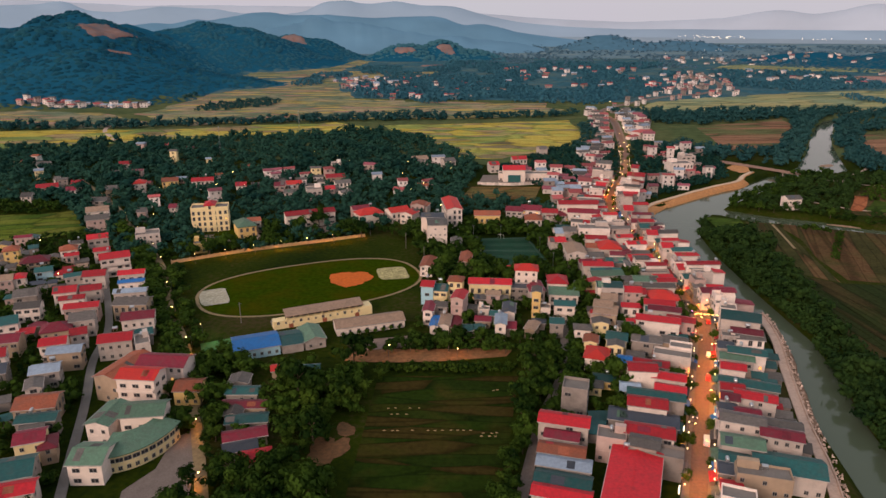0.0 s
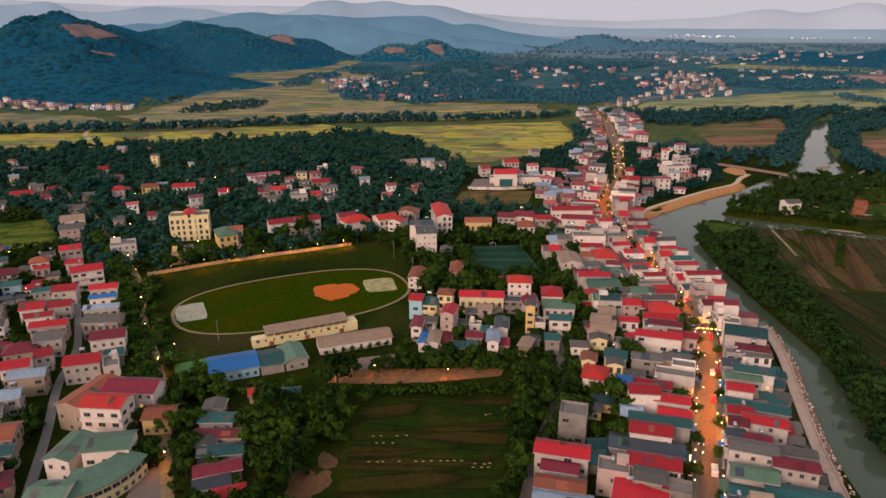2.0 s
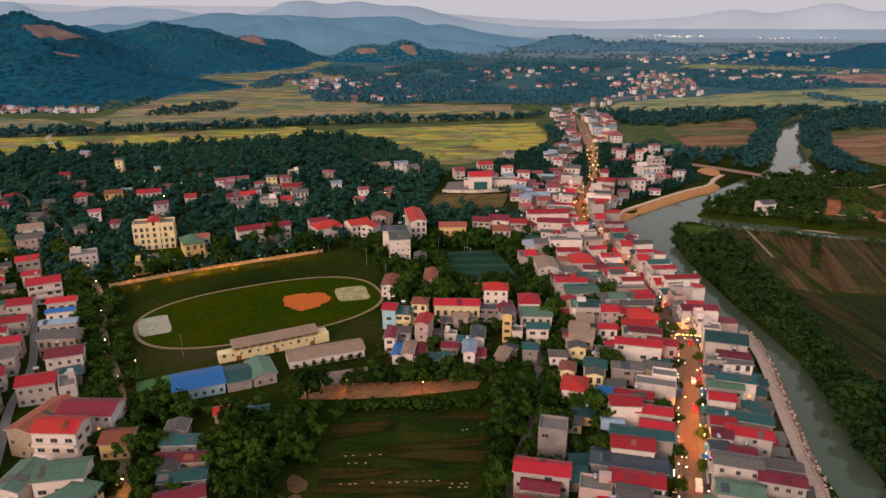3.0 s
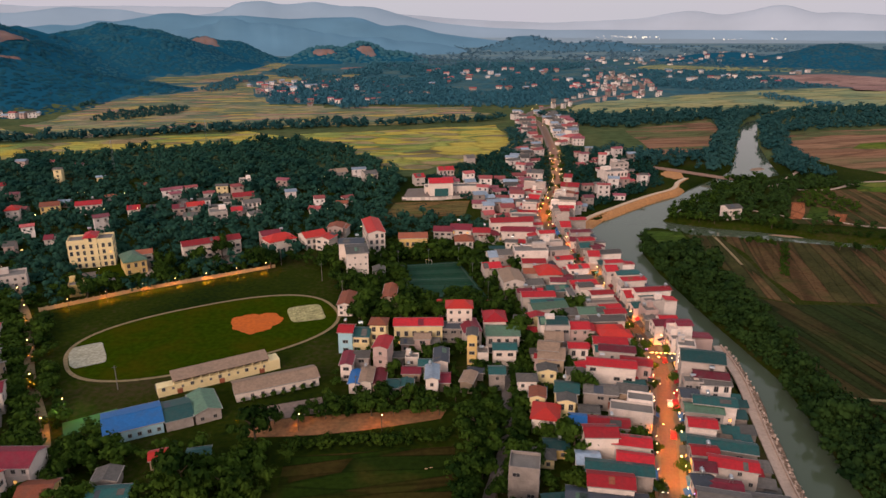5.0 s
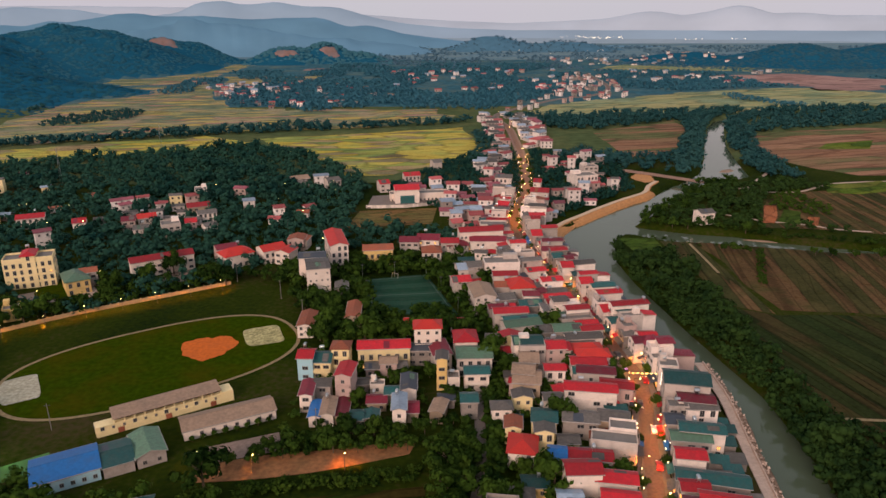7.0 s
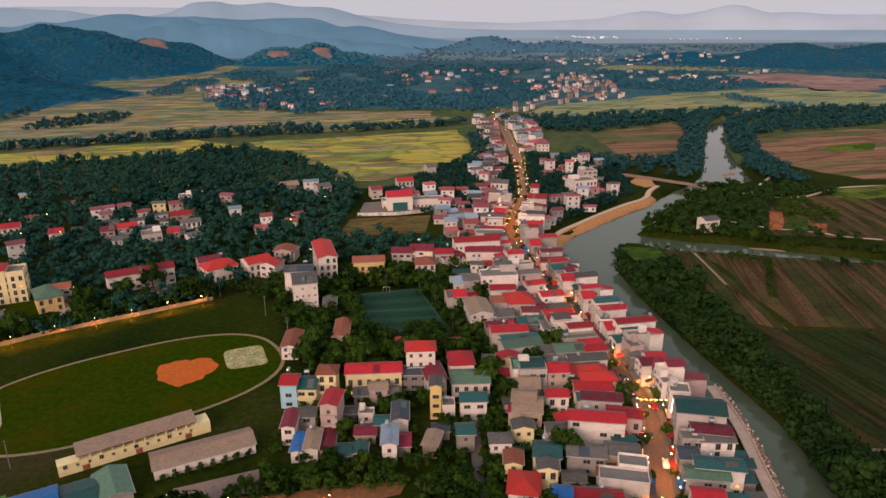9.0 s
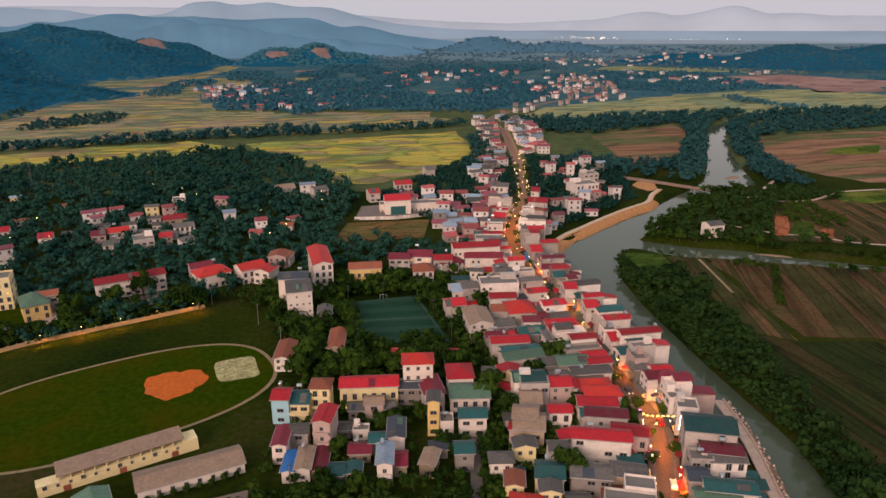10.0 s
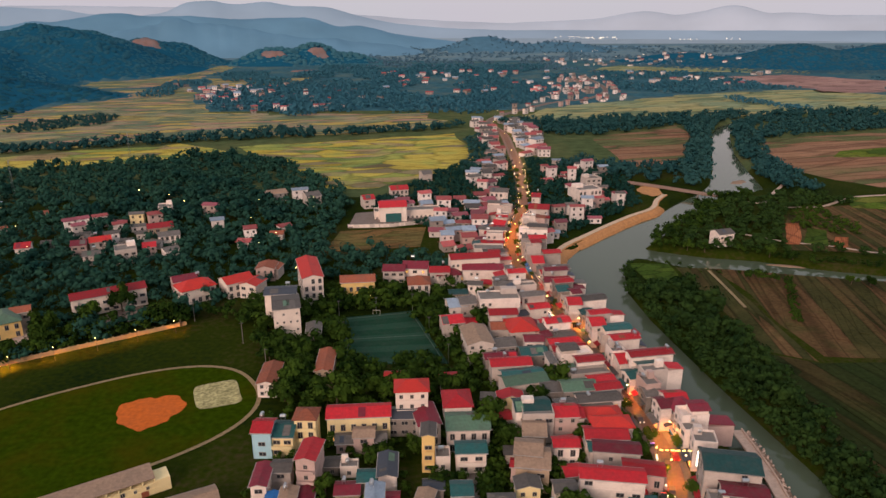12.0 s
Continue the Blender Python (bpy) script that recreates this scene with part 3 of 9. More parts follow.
plots("field_brown", [(0.25, 0.125, 0.075), (0.29, 0.155, 0.095), (0.20, 0.105, 0.065), (0.11, 0.115, 0.05), (0.24, 0.13, 0.08), (0.15, 0.125, 0.06)], rows=0.12, second=(0.18, 0.11, 0.06), cell=(110, 11), angle=14)
plots("field_mixed", [(0.135, 0.078, 0.036), (0.080, 0.060, 0.024), (0.150, 0.088, 0.040), (0.052, 0.052, 0.018), (0.100, 0.068, 0.029), (0.040, 0.047, 0.014)], second=(0.064, 0.054, 0.020), patch=0.06, cell=(130, 4.2), angle=84, warp=3)
plots("field_strips", [(0.125, 0.070, 0.033), (0.084, 0.058, 0.025), (0.112, 0.066, 0.030), (0.052, 0.049, 0.017), (0.096, 0.062, 0.026), (0.043, 0.048, 0.015)], second=(0.068, 0.054, 0.020), patch=0.06, cell=(150, 5.0), angle=78, warp=3)
plots("field_olive", [(0.034, 0.039, 0.012), (0.022, 0.034, 0.010), (0.058, 0.044, 0.017), (0.027, 0.036, 0.011), (0.044, 0.040, 0.013), (0.020, 0.032, 0.009)], second=(0.026, 0.035, 0.010), patch=0.045, cell=(140, 5.5), angle=104, warp=4)
plots("field_garden", [(0.019, 0.036, 0.004), (0.034, 0.040, 0.006), (0.017, 0.031, 0.004), (0.050, 0.036, 0.009), (0.024, 0.036, 0.005), (0.040, 0.040, 0.008)], second=(0.036, 0.034, 0.006), patch=0.07, cell=(34, 4.5), angle=7, warp=6)
plots("field_green", [(0.095, 0.145, 0.018), (0.13, 0.165, 0.022), (0.06, 0.105, 0.016), (0.15, 0.16, 0.03)], cell=(24, 8), angle=20)
# far paddies: crop colours washed paler and bluer to carry haze
plots("field_pale_haze", [(0.333, 0.330, 0.156), (0.216, 0.258, 0.144), (0.392, 0.350, 0.168), (0.176, 0.227, 0.132), (0.294, 0.268, 0.168)], second=(0.216, 0.258, 0.156), patch=0.012, cell=(60, 14), angle=15, warp=30)
plots("field_orange", [(0.34, 0.11, 0.05), (0.30, 0.10, 0.045), (0.38, 0.13, 0.06)], rows=0.3, second=(0.26, 0.10, 0.05), cell=(20, 5), angle=60)
plots("field_dry", [(0.20, 0.11, 0.045), (0.15, 0.10, 0.04), (0.24, 0.13, 0.05), (0.10, 0.10, 0.03)], second=(0.14, 0.11, 0.04), cell=(16, 5), angle=8)
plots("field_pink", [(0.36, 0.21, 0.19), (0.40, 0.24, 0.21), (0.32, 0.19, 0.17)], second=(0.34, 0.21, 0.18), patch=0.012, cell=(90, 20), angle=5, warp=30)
plots("field_meadow", [(0.055, 0.095, 0.014), (0.075, 0.115, 0.018), (0.045, 0.080, 0.012)], cell=(18, 6), angle=20)
KEEP = []      # footprints of things, as (x, y, radius)
AREAS = []     # open ground on which no tree stands


def ragged(poly, amount, seed):
    """The same boundary with an uneven, wandering edge."""
    if not amount:
        return poly
    out = []
    for (ax, ay), (bx, by) in zip(poly, poly[1:] + poly[:1]):
        d = math.hypot(bx - ax, by - ay)
        k = max(1, int(d / (amount * 1.6)))
        for i in range(k):
            x, y = ax + (bx - ax) * i / k, ay + (by - ay) * i / k
            a, b_ = noise.noise((x * 0.03, y * 0.03, seed)), noise.noise((x * 0.03, y * 0.03, seed + 7.5))
            out.append((x + amount * 1.6 * a, y + amount * 1.6 * b_))
    return out


def farmland(name, poly, mat, du, dv, angle, label, gap=0.2, lift=0.12, seed=1, base=True, rough=0.0, base_z=0.05, beds=False):
    """Plots with low bunds between them, cut to a boundary."""
    rnd = random.Random(seed)
    poly = ragged(poly, rough, seed)
    c, s = math.cos(radians(angle)), math.sin(radians(angle))
    loc = [(x * c + y * s, -x * s + y * c) for x, y in poly]
    u0, u1 = min(p[0] for p in loc), max(p[0] for p in loc)
    v0, v1 = min(p[1] for p in loc), max(p[1] for p in loc)
    verts, faces = [], []
    v = v0
    while v < v1:
        hv = dv * rnd.uniform(0.6, 1.5)
        u = u0 - rnd.uniform(0, du)
        while u < u1:
            hu = du * rnd.uniform(0.5, 1.6)
            ring = []
            for a, b_ in ((u + gap, v + gap), (u + hu - gap, v + gap), (u + hu - gap, v + hv - gap), (u + gap, v + hv - gap)):
                ring.append((a, b_ + 0.5 * dv * math.sin(a * 0.018 + seed) + 0.2 * dv * math.sin(a * 0.05)))
            if all(inside(a, b_, loc) for a, b_ in ring):
                z = lift + rnd.uniform(0, 0.12)
                k = len(verts)
                verts += [(a * c - b_ * s, a * s + b_ * c, z) for a, b_ in ring] + [(a * c - b_ * s, a * s + b_ * c, 0) for a, b_ in ring]
                faces += [(k, k + 1, k + 2, k + 3)] + [(k + 4 + i, k + 4 + (i + 1) % 4, k + (i + 1) % 4, k + i) for i in range(4)]
            u += hu
        v += hv
    AREAS.append(poly)
    plot_verts, plot_faces = (verts, faces) if beds else ([], [])
    if beds:
        verts, faces = [], []
    if base:
        k = len(verts)
        verts += [(x, y, base_z) for x, y in poly]
        tris = [tuple(k + i for i in t) for t in tessellate_polygon([[Vector((x, y, 0)) for x, y in poly]])]
        faces += [(a, b_, c_, c_) for a, b_, c_ in tris]
    me = bpy.data.meshes.new(name)
    me.from_pydata(verts, [], [tuple(dict.fromkeys(f)) for f in faces])
    me.materials.append(MATS[mat])
    field = whole(name, me, None, label, "field", kind="structure" if beds else "stuff")
    for k in range(0, len(plot_verts), 8):
        bed = bpy.data.meshes.new("bed")
        bed.from_pydata(plot_verts[k:k + 8], [], [tuple(i - k for i in f) for f in plot_faces[k // 8 * 5:k // 8 * 5 + 5]])
        bed.materials.append(MATS[mat])
        part("bed", bed, None, field)
    return field


farmland("rice_field", [(-160, 752), (-60, 785), (50, 818), (60, 700), (31, 642), (-20, 588), (-50, 583), (-108, 676)], "field_gold", 26, 6, 8, "ripening yellow-green rice paddies beyond the trees", seed=2, rough=6)
farmland("rice_field", [(-700, 560), (-470, 575), (-328, 645), (-165, 712), (-160, 735), (-214, 768), (-370, 705), (-700, 640)], "field_gold", 30, 6, 18, "strip of golden paddies between two tree belts", seed=3, rough=7)
farmland("rice_field", [(-480, 800), (-369, 735), (-214, 795), (18, 845), (46, 880), (20, 965), (-239, 990), (-290, 1100), (-370, 1320), (-470, 1260), (-500, 1100), (-470, 930)], "field_terrace", 30, 6.5, 10, "golden and brown rice terraces below the hills", seed=4, rough=16)
farmland("rice_field", [(112, 905), (160, 885), (330, 930), (560, 955), (800, 1090), (640, 1230), (420, 1160), (280, 1080), (215, 1040), (150, 970)], "field_pale_haze", 60, 16, 15, "pale green and gold paddies behind the river woods", seed=5, rough=12)
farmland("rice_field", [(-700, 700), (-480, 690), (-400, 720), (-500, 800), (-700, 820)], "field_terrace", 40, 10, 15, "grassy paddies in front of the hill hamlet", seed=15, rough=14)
farmland("rice_field", [(380, 1620), (820, 1560), (900, 1660), (480, 1760)], "field_pale_haze", 80, 30, 10, "distant pale paddies", seed=16, rough=25)
farmland("rice_field", [(-545, 1285), (-575, 1420), (-500, 1490), (-505, 1680), (-430, 1880), (-390, 1850), (-400, 1500), (-420, 1320)], "field_terrace", 40, 9, 12, "dry paddies running up between the hills", seed=37, rough=14)
farmland("rice_field", [(-330, 1300), (-200, 1330), (-190, 1480), (-380, 1480)], "field_terrace", 40, 18, 10, "distant dry paddies below the knoll", seed=17, rough=20)
farmland("ploughed_field", [(184, 785), (299, 862), (268, 725), (222, 664), (176, 642)], "field_brown", 60, 5, 35, "bare brown ploughed field near the river", gap=0.25, seed=6, rough=5)
farmland("ploughed_field", [(344, 772), (481, 800), (640, 800), (640, 560), (341, 574), (296, 634), (312, 690)], "field_brown", 70, 9, 12, "bare brown ploughed fields across the river", gap=0.3, seed=7, rough=8)
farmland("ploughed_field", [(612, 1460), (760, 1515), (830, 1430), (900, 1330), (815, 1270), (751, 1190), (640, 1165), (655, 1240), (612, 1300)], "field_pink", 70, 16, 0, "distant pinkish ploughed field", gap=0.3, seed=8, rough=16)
farmland("crop_field", [(131, 415), (150, 412), (149, 318), (130, 330), (134, 357)], "field_mixed", 34, 2.8, 84, "tan and brown crop strips on the river spit", gap=0.3, seed=9, rough=2)
farmland("crop_field", [(151, 412), (235, 390), (330, 360), (330, 298), (150, 320)], "field_strips", 30, 3.4, 66, "earth-brown crop strips beyond the river", gap=0.3, seed=19, rough=2)
farmland("crop_field", [(130, 326), (150, 316), (330, 294), (330, 120), (128, 120), (127, 263)], "field_olive", 40, 3.2, 100, "dull green and tan crop strips beyond the river", gap=0.3, seed=20, rough=2)
farmland("crop_field", [(205, 440), (330, 400), (420, 480), (330, 525), (250, 520), (215, 475)], "field_mixed", 24, 8, 15, "patchwork of green and earthy garden plots", gap=0.4, seed=10, rough=3)
farmland("vegetable_garden", [(-46, 204), (2, 210), (-2, 128), (-40, 124)], "field_garden", 18, 2.1, 7, "dark green vegetable beds in straight rows", gap=0.12, lift=0.07, seed=11, beds=True)
farmland("rice_field", [(-360, 352), (-281, 384), (-248, 350), (-275, 322), (-360, 310)], "field_green", 22, 9, 20, "bright green paddies beside the village", seed=12, rough=4)
farmland("crop_field", [(-37, 482), (12, 488), (8, 452), (-42, 446)], "field_dry", 20, 6, 8, "dry brown plot below a terrace wall", seed=13)

farmland("meadow", [(109, 423), (130, 421), (129, 405), (122, 394), (111, 398)], "field_meadow", 12, 6, 20, "bright green grass on the tip of the spit", seed=31, rough=2, base_z=0.3, lift=0.34)
farmland("ploughed_field", [(205, 447), (212, 446), (232, 486), (223, 487)], "field_orange", 14, 4, 63, "bare orange-brown plot across the river", seed=32, rough=1, base_z=0.3, lift=0.34)
farmland("ploughed_field", [(228, 441), (235, 440), (246, 458), (239, 459)], "field_orange", 12, 4, 60, "small bare orange-brown plot", seed=34, rough=1, base_z=0.3, lift=0.34)
farmland("crop_field", [(216, 449), (226, 443), (240, 470), (232, 476)], "field_meadow", 12, 2.5, 62, "green vegetable beds across the river", seed=35, rough=1, base_z=0.3, lift=0.34)
farmland("rice_field", [(368, 678), (386, 706), (445, 722), (414, 676)], "field_green", 20, 6, 15, "bright green paddy among ploughed land", seed=36, rough=2, base_z=0.3, lift=0.34)
farmland("rice_field", [(286, 518), (298, 544), (345, 552), (350, 528), (306, 514)], "field_green", 20, 6, 8, "bright green paddy across the river", seed=33, rough=2, base_z=0.3, lift=0.34)

# roads: carriageway, kerbs and pavements of the main street
bm = bmesh.new()
strip(bm, STREET, 2.3, 0.16, thick=0.16)
whole("road", bm, "asphalt", "worn grey asphalt main street through the town", "road", kind="structure")
for side, (a, c) in (("west", (4.3, -2.3)), ("east", (-2.3, 4.3))):
    bm = bmesh.new()
    strip(bm, STREET, 0, 0.30, thick=0.3, left=a, right=c)
    whole("pavement_" + side, bm, "paving", "paved footway along the shopfronts", "pavement", kind="structure")
for nm, line, half, mat, lab in (("lane_1", LANE_WEST, 1.7, "dirt_track", "earthy side street under trees"), ("lane_2", LANE_BACK, 1.4, "concrete", "narrow concrete lane between houses"), ("lane_4", LANE_MID, 1.6, "paving", "narrow back lane"),
                                 ("lane_5", smooth_line([(222, 537), (233, 532), (250, 554), (275, 586), (289, 614)]), 1.2, "concrete_pale", "pale field path"), ("lane_6", smooth_line([(231, 535), (240, 523), (266, 522), (296, 541), (324, 549), (420, 556)]), 1.2, "concrete_pale", "pale field path"),
                                 ("lane_7", smooth_line([(-458, 720), (-440, 680), (-396, 628)]), 2.2, "concrete_pale", "pale track to the hamlet"), ("lane_9", smooth_line([(147, 413), (146, 390), (144.5, 365)]), 0.7, "dirt_track", "pale footpath between crops"), ("lane_11", smooth_line([(121, 239), (142, 236.5), (175, 232)]), 0.7, "dirt_track", "pale footpath along the bank trees"), ("lane_10", smooth_line([(127.5, 311), (128, 300), (128.5, 291)]), 0.7, "dirt_track", "pale footpath between crops"), ("lane_8", smooth_line([(184, 472), (209, 450), (220, 447), (234, 439), (250, 430), (330, 410)]), 0.8, "concrete_pale", "pale footpath between plots")):
    bm = bmesh.new()
    strip(bm, line, half, 0.2, thick=0.25)
    whole(nm, bm, mat, lab, "lane", kind="structure")

# river embankment: promenade slab with a sloped wall, lower and upper reach
PROM_LOW = smooth_line([(76, 112), (86.5, 163), (89.5, 190), (94.5, 222), (99.5, 251), (100.5, 275)])
PROM_UP = []
for (ax, ay, ah), (bx, by, bh) in zip(RIVER[10:15], RIVER[11:16]):
    dx, dy = bx - ax, by - ay
    n_ = math.hypot(dx, dy)
    PROM_UP.append((ax - dy / n_ * (ah + 5.0), ay + dx / n_ * (ah + 5.0)))
PROM_UP = smooth_line(PROM_UP + [(166, 541), (177, 557)])


def embankment(name, line, inner, outer, mat, label, bank=4.2, wall=1.0):
    e = thing(name, 0, 0, 0, 0, label, "embankment", kind="structure")
    bm = bmesh.new()
    strip(bm, line, 0, 0.35, thick=0.5, left=inner, right=outer)
    part("promenade", bm, mat, e)
    bm = bmesh.new()
    pts = [Vector(p) for p in line]
    rows_ = []
    for i, p in enumerate(pts):
        dr = (pts[min(i + 1, len(pts) - 1)] - pts[max(i - 1, 0)]).normalized()
        nrm = Vector((dr.y, -dr.x))
        wob = 0.5 * math.sin(i * 1.7) + 0.3 * math.sin(i * 4.1)
        rows_.append([bm.verts.new((p.x + nrm.x * o, p.y + nrm.y * o, z)) for o, z in ((outer - 0.1, 0.3), (outer + 0.3 * bank + 0.2 * wob, -0.35), (outer + 0.7 * bank + 0.4 * wob, -1.7), (outer + bank + 0.6 * wob, -3.6))])
    for a, b_ in zip(rows_, rows_[1:]):
        for j in range(3):
            bm.faces.new((a[j], a[j + 1], b_[j + 1], b_[j]))
    part("slope", bm, "rubble" if mat == "concrete_pale" else "sand_bank", e)
    bm = bmesh.new()
    strip(bm, line, 0, wall, thick=wall + 0.3, left=-outer + 0.35, right=outer)
    part("parapet", bm, mat, e)
    return e


surface("sand_walk", (0.62, 0.44, 0.31), rough=0.9, vary=0.12, stain=0.35, grain=0.9, dirt=(0.36, 0.22, 0.13))
surface("rubble_stone", (0.46, 0.33, 0.27), rough=0.9, vary=0.3, stain=0.5, per_thing=0.5)
surface("rubble", (0.30, 0.18, 0.12), rough=0.95, vary=0.45, stain=0.6, grain=1.2, stain_scale=0.3, dirt=(0.08, 0.06, 0.04))
embankment("embankment_1", PROM_LOW, 2.0, 1.2, "concrete_pale", "pale concrete river walk above the water", bank=4.2)


def rubble(line, off, count, seed):
    """Broken stone and rubbish tipped along the edge of the river walk."""
    rnd = random.Random(seed)
    total = sum(math.hypot(b_[0] - a[0], b_[1] - a[1]) for a, b_ in zip(line, line[1:]))
    bm = bmesh.new()
    for _ in range(count):
        x, y, head = along(line, rnd.uniform(0, total))
        u = rnd.uniform(*off)
        px, py = x + u * math.sin(radians(head)), y - u * math.cos(radians(head))
        r = rnd.uniform(0.15, 0.5)
        q = [bm.verts.new((px + r * sx * rnd.uniform(0.5, 1), py + r * sy * rnd.uniform(0.5, 1), 0.2 + r * z * rnd.uniform(0.6, 1.4))) for sx, sy, z in ((-1, -1, 0), (1, -1, 0), (1, 1, 0), (-1, 1, 0), (0, 0, 1.4))]
        for f in ((0, 1, 4), (1, 2, 4), (2, 3, 4), (3, 0, 4)):
            bm.faces.new([q[i] for i in f])
    return bm


def along(line, s):
    """The place and heading at s metres along a polyline."""
    for (ax, ay), (bx, by) in zip(line, line[1:]):
        n = math.hypot(bx - ax, by - ay)
        if s <= n:
            return ax + (bx - ax) * s / n, ay + (by - ay) * s / n, math.degrees(math.atan2(by - ay, bx - ax))
        s -= n
    return bx, by, math.degrees(math.atan2(by - ay, bx - ax))


whole("rubble", rubble(PROM_LOW, (1.2, 3.2), 420, 3), "rubble_stone", "broken stone and rubbish along the river walk", "rubble", kind="stuff")
embankment("embankment_2", PROM_UP, 1.9, 1.3, "sand_walk", "newly built pale river walk with earth slope", bank=5.4, wall=0.55)

surface("wet_sand", (0.30, 0.19, 0.13), rough=0.8, vary=0.15, stain=0.5, grain=0.7, dirt=(0.14, 0.10, 0.07))


def sand_bar(cx, cy, rx, ry, rz, label, seed):
    """A low bank of silt just above the water."""
    rnd = random.Random(seed)
    bm = bmesh.new()
    a, ph = radians(rz), [rnd.uniform(0, 6.28) for _ in range(3)]
    rings = []
    for k, z in ((1.0, -3.25), (0.8, -2.8), (0.35, -2.55)):
        row = []
        for i in range(28):
            t = 2 * math.pi * i / 28
            r = k * (1 + 0.2 * math.sin(2 * t + ph[0]) + 0.12 * math.sin(5 * t + ph[1]) + 0.06 * math.sin(9 * t + ph[2]))
            u, v = rx * r * math.cos(t), ry * r * math.sin(t)
            row.append(bm.verts.new((cx + u * math.cos(a) - v * math.sin(a), cy + u * math.sin(a) + v * math.cos(a), z)))
        rings.append(row)
    for p_, q_ in zip(rings, rings[1:]):
        for i in range(28):
            bm.faces.new((p_[i], p_[(i + 1) % 28], q_[(i + 1) % 28], q_[i]))
    bm.faces.new(rings[-1])
    whole("sand_bar", bm, "wet_sand", label, "sand bar", kind="structure")


sand_bar(250, 604, 8, 5, 30, "pale sand bar in the wide river", 1)
sand_bar(141, 449, 9, 2.6, -45, "brown silt bank at the mouth of the side stream", 2)
sand_bar(193, 422, 9, 2.0, -18, "brown silt bank along the side stream", 3)
sand_bar(104.5, 372, 1.6, 4.5, 10, "small muddy islet by the river bank", 4)

# ---- sports ground ----
OVAL_C, OVAL_A = Vector((-93.5, 284.0)), radians(31)


def oval(a, b_, z, n=72, c=OVAL_C, p=2.5):
    out = []
    for i in range(n):
        t = 2 * math.pi * i / n
        u = a * math.copysign(abs(math.cos(t)) ** (2 / p), math.cos(t))
        v = b_ * math.copysign(abs(math.sin(t)) ** (2 / p), math.sin(t))
        out.append((c.x + u * math.cos(OVAL_A) - v * math.sin(OVAL_A), c.y + u * math.sin(OVAL_A) + v * math.cos(OVAL_A), z))
    return out


def ring_sheet(name, outer, inner, mat, label, z=0.1):
    bm = bmesh.new()
    o = [bm.verts.new((p[0], p[1], z)) for p in outer]
    if inner:
        i_ = [bm.verts.new((p[0], p[1], z)) for p in inner]
        for k in range(len(o)):
            bm.faces.new((o[k], o[(k + 1) % len(o)], i_[(k + 1) % len(o)], i_[k]))
    else:
        bm.faces.new(o)
    return whole(name, bm, mat, label, "ground", kind="structure")


surface("pitch_grass", (0.027, 0.047, 0.002), rough=0.95, vary=0.3, stain=0.9, grain=0.5, stain_scale=0.05, dirt=(0.060, 0.046, 0.003), spec=0.0)
surface("worn_ground", (0.42, 0.36, 0.17), rough=0.95, vary=0.5, stain=0.9, grain=0.9, stain_scale=0.25, dirt=(0.10, 0.10, 0.035))
ring_sheet("pitch", oval(51.5, 29.5, 0), None, "pitch_grass", "mown dark green sports pitch", 0.06)
ring_sheet("running_track", oval(51.5, 29.5, 0), oval(50.1, 28.2, 0), "dirt_track", "narrow sandy running track round the pitch", 0.12)
AREAS.append([(p[0], p[1]) for p in oval(54, 33, 0)])


def patch(name, cx, cy, rx, ry, rz, mat, label, z, uneven, seed):
    """A worn bare area with a ragged edge."""
    rnd = random.Random(seed)
    ph = [rnd.uniform(0, 6.28) for _ in range(4)]
    bm = bmesh.new()
    vs = []
    for i in range(64):
        t = 2 * math.pi * i / 64
        k = 1 + uneven * (math.sin(2 * t + ph[0]) * 0.5 + math.sin(3 * t + ph[1]) * 0.4 + math.sin(7 * t + ph[2]) * 0.2 + math.sin(13 * t + ph[3]) * 0.12)
        p = 6 if uneven < 0.1 else 2
        u = rx * k * math.copysign(abs(math.cos(t)) ** (2 / p), math.cos(t))
        v = ry * k * math.copysign(abs(math.sin(t)) ** (2 / p), math.sin(t))
        a = radians(rz)
        vs.append(bm.verts.new((cx + u * math.cos(a) - v * math.sin(a), cy + u * math.sin(a) + v * math.cos(a), z)))
    bm.faces.new(vs)
    return whole(name, bm, mat, label, "ground", kind="structure")


patch("earth_patch", -78.5, 293.5, 9.0, 10.5, 20, "orange_earth", "bright orange bare earth spread on the pitch", 0.13, 0.24, 4)
patch("pale_court", -60.0, 303.2, 7.2, 8.0, 20, "worn_ground", "worn pale square at the end of the pitch", 0.10, 0.04, 5)
patch("pale_court", -132.6, 264.5, 6.2, 9.0, 31, "pale_ground", "worn pale square at the end of the pitch", 0.10, 0.06, 6)

AREAS.append([(-118, 222), (-104, 230), (-99, 221), (-112, 212)])
bm = bmesh.new()
prism(bm, [(-114, 213), (-101, 221.5), (-105, 228.5), (-118, 220)], -0.1, 0.1)
whole("ball_court", bm, "court_green", "small floodlit green ball court", "court", kind="structure")
bm = bmesh.new()
prism(bm, [(-97, 128), (-78, 124), (-86, 150), (-93, 167), (-98, 160), (-96, 146), (-100, 136)], -0.1, 0.08)
whole("yard", bm, "paving", "dusty paved yard in front of the market", "yard", kind="structure")
surface("lot_ground", (0.25, 0.17, 0.14), rough=0.9, vary=0.2, stain=0.6, grain=0.9, stain_scale=0.15, dirt=(0.12, 0.09, 0.07))
surface("garden_soil", (0.16, 0.075, 0.032), rough=0.95, vary=0.25, stain=0.5, grain=0.8, dirt=(0.05, 0.05, 0.02))
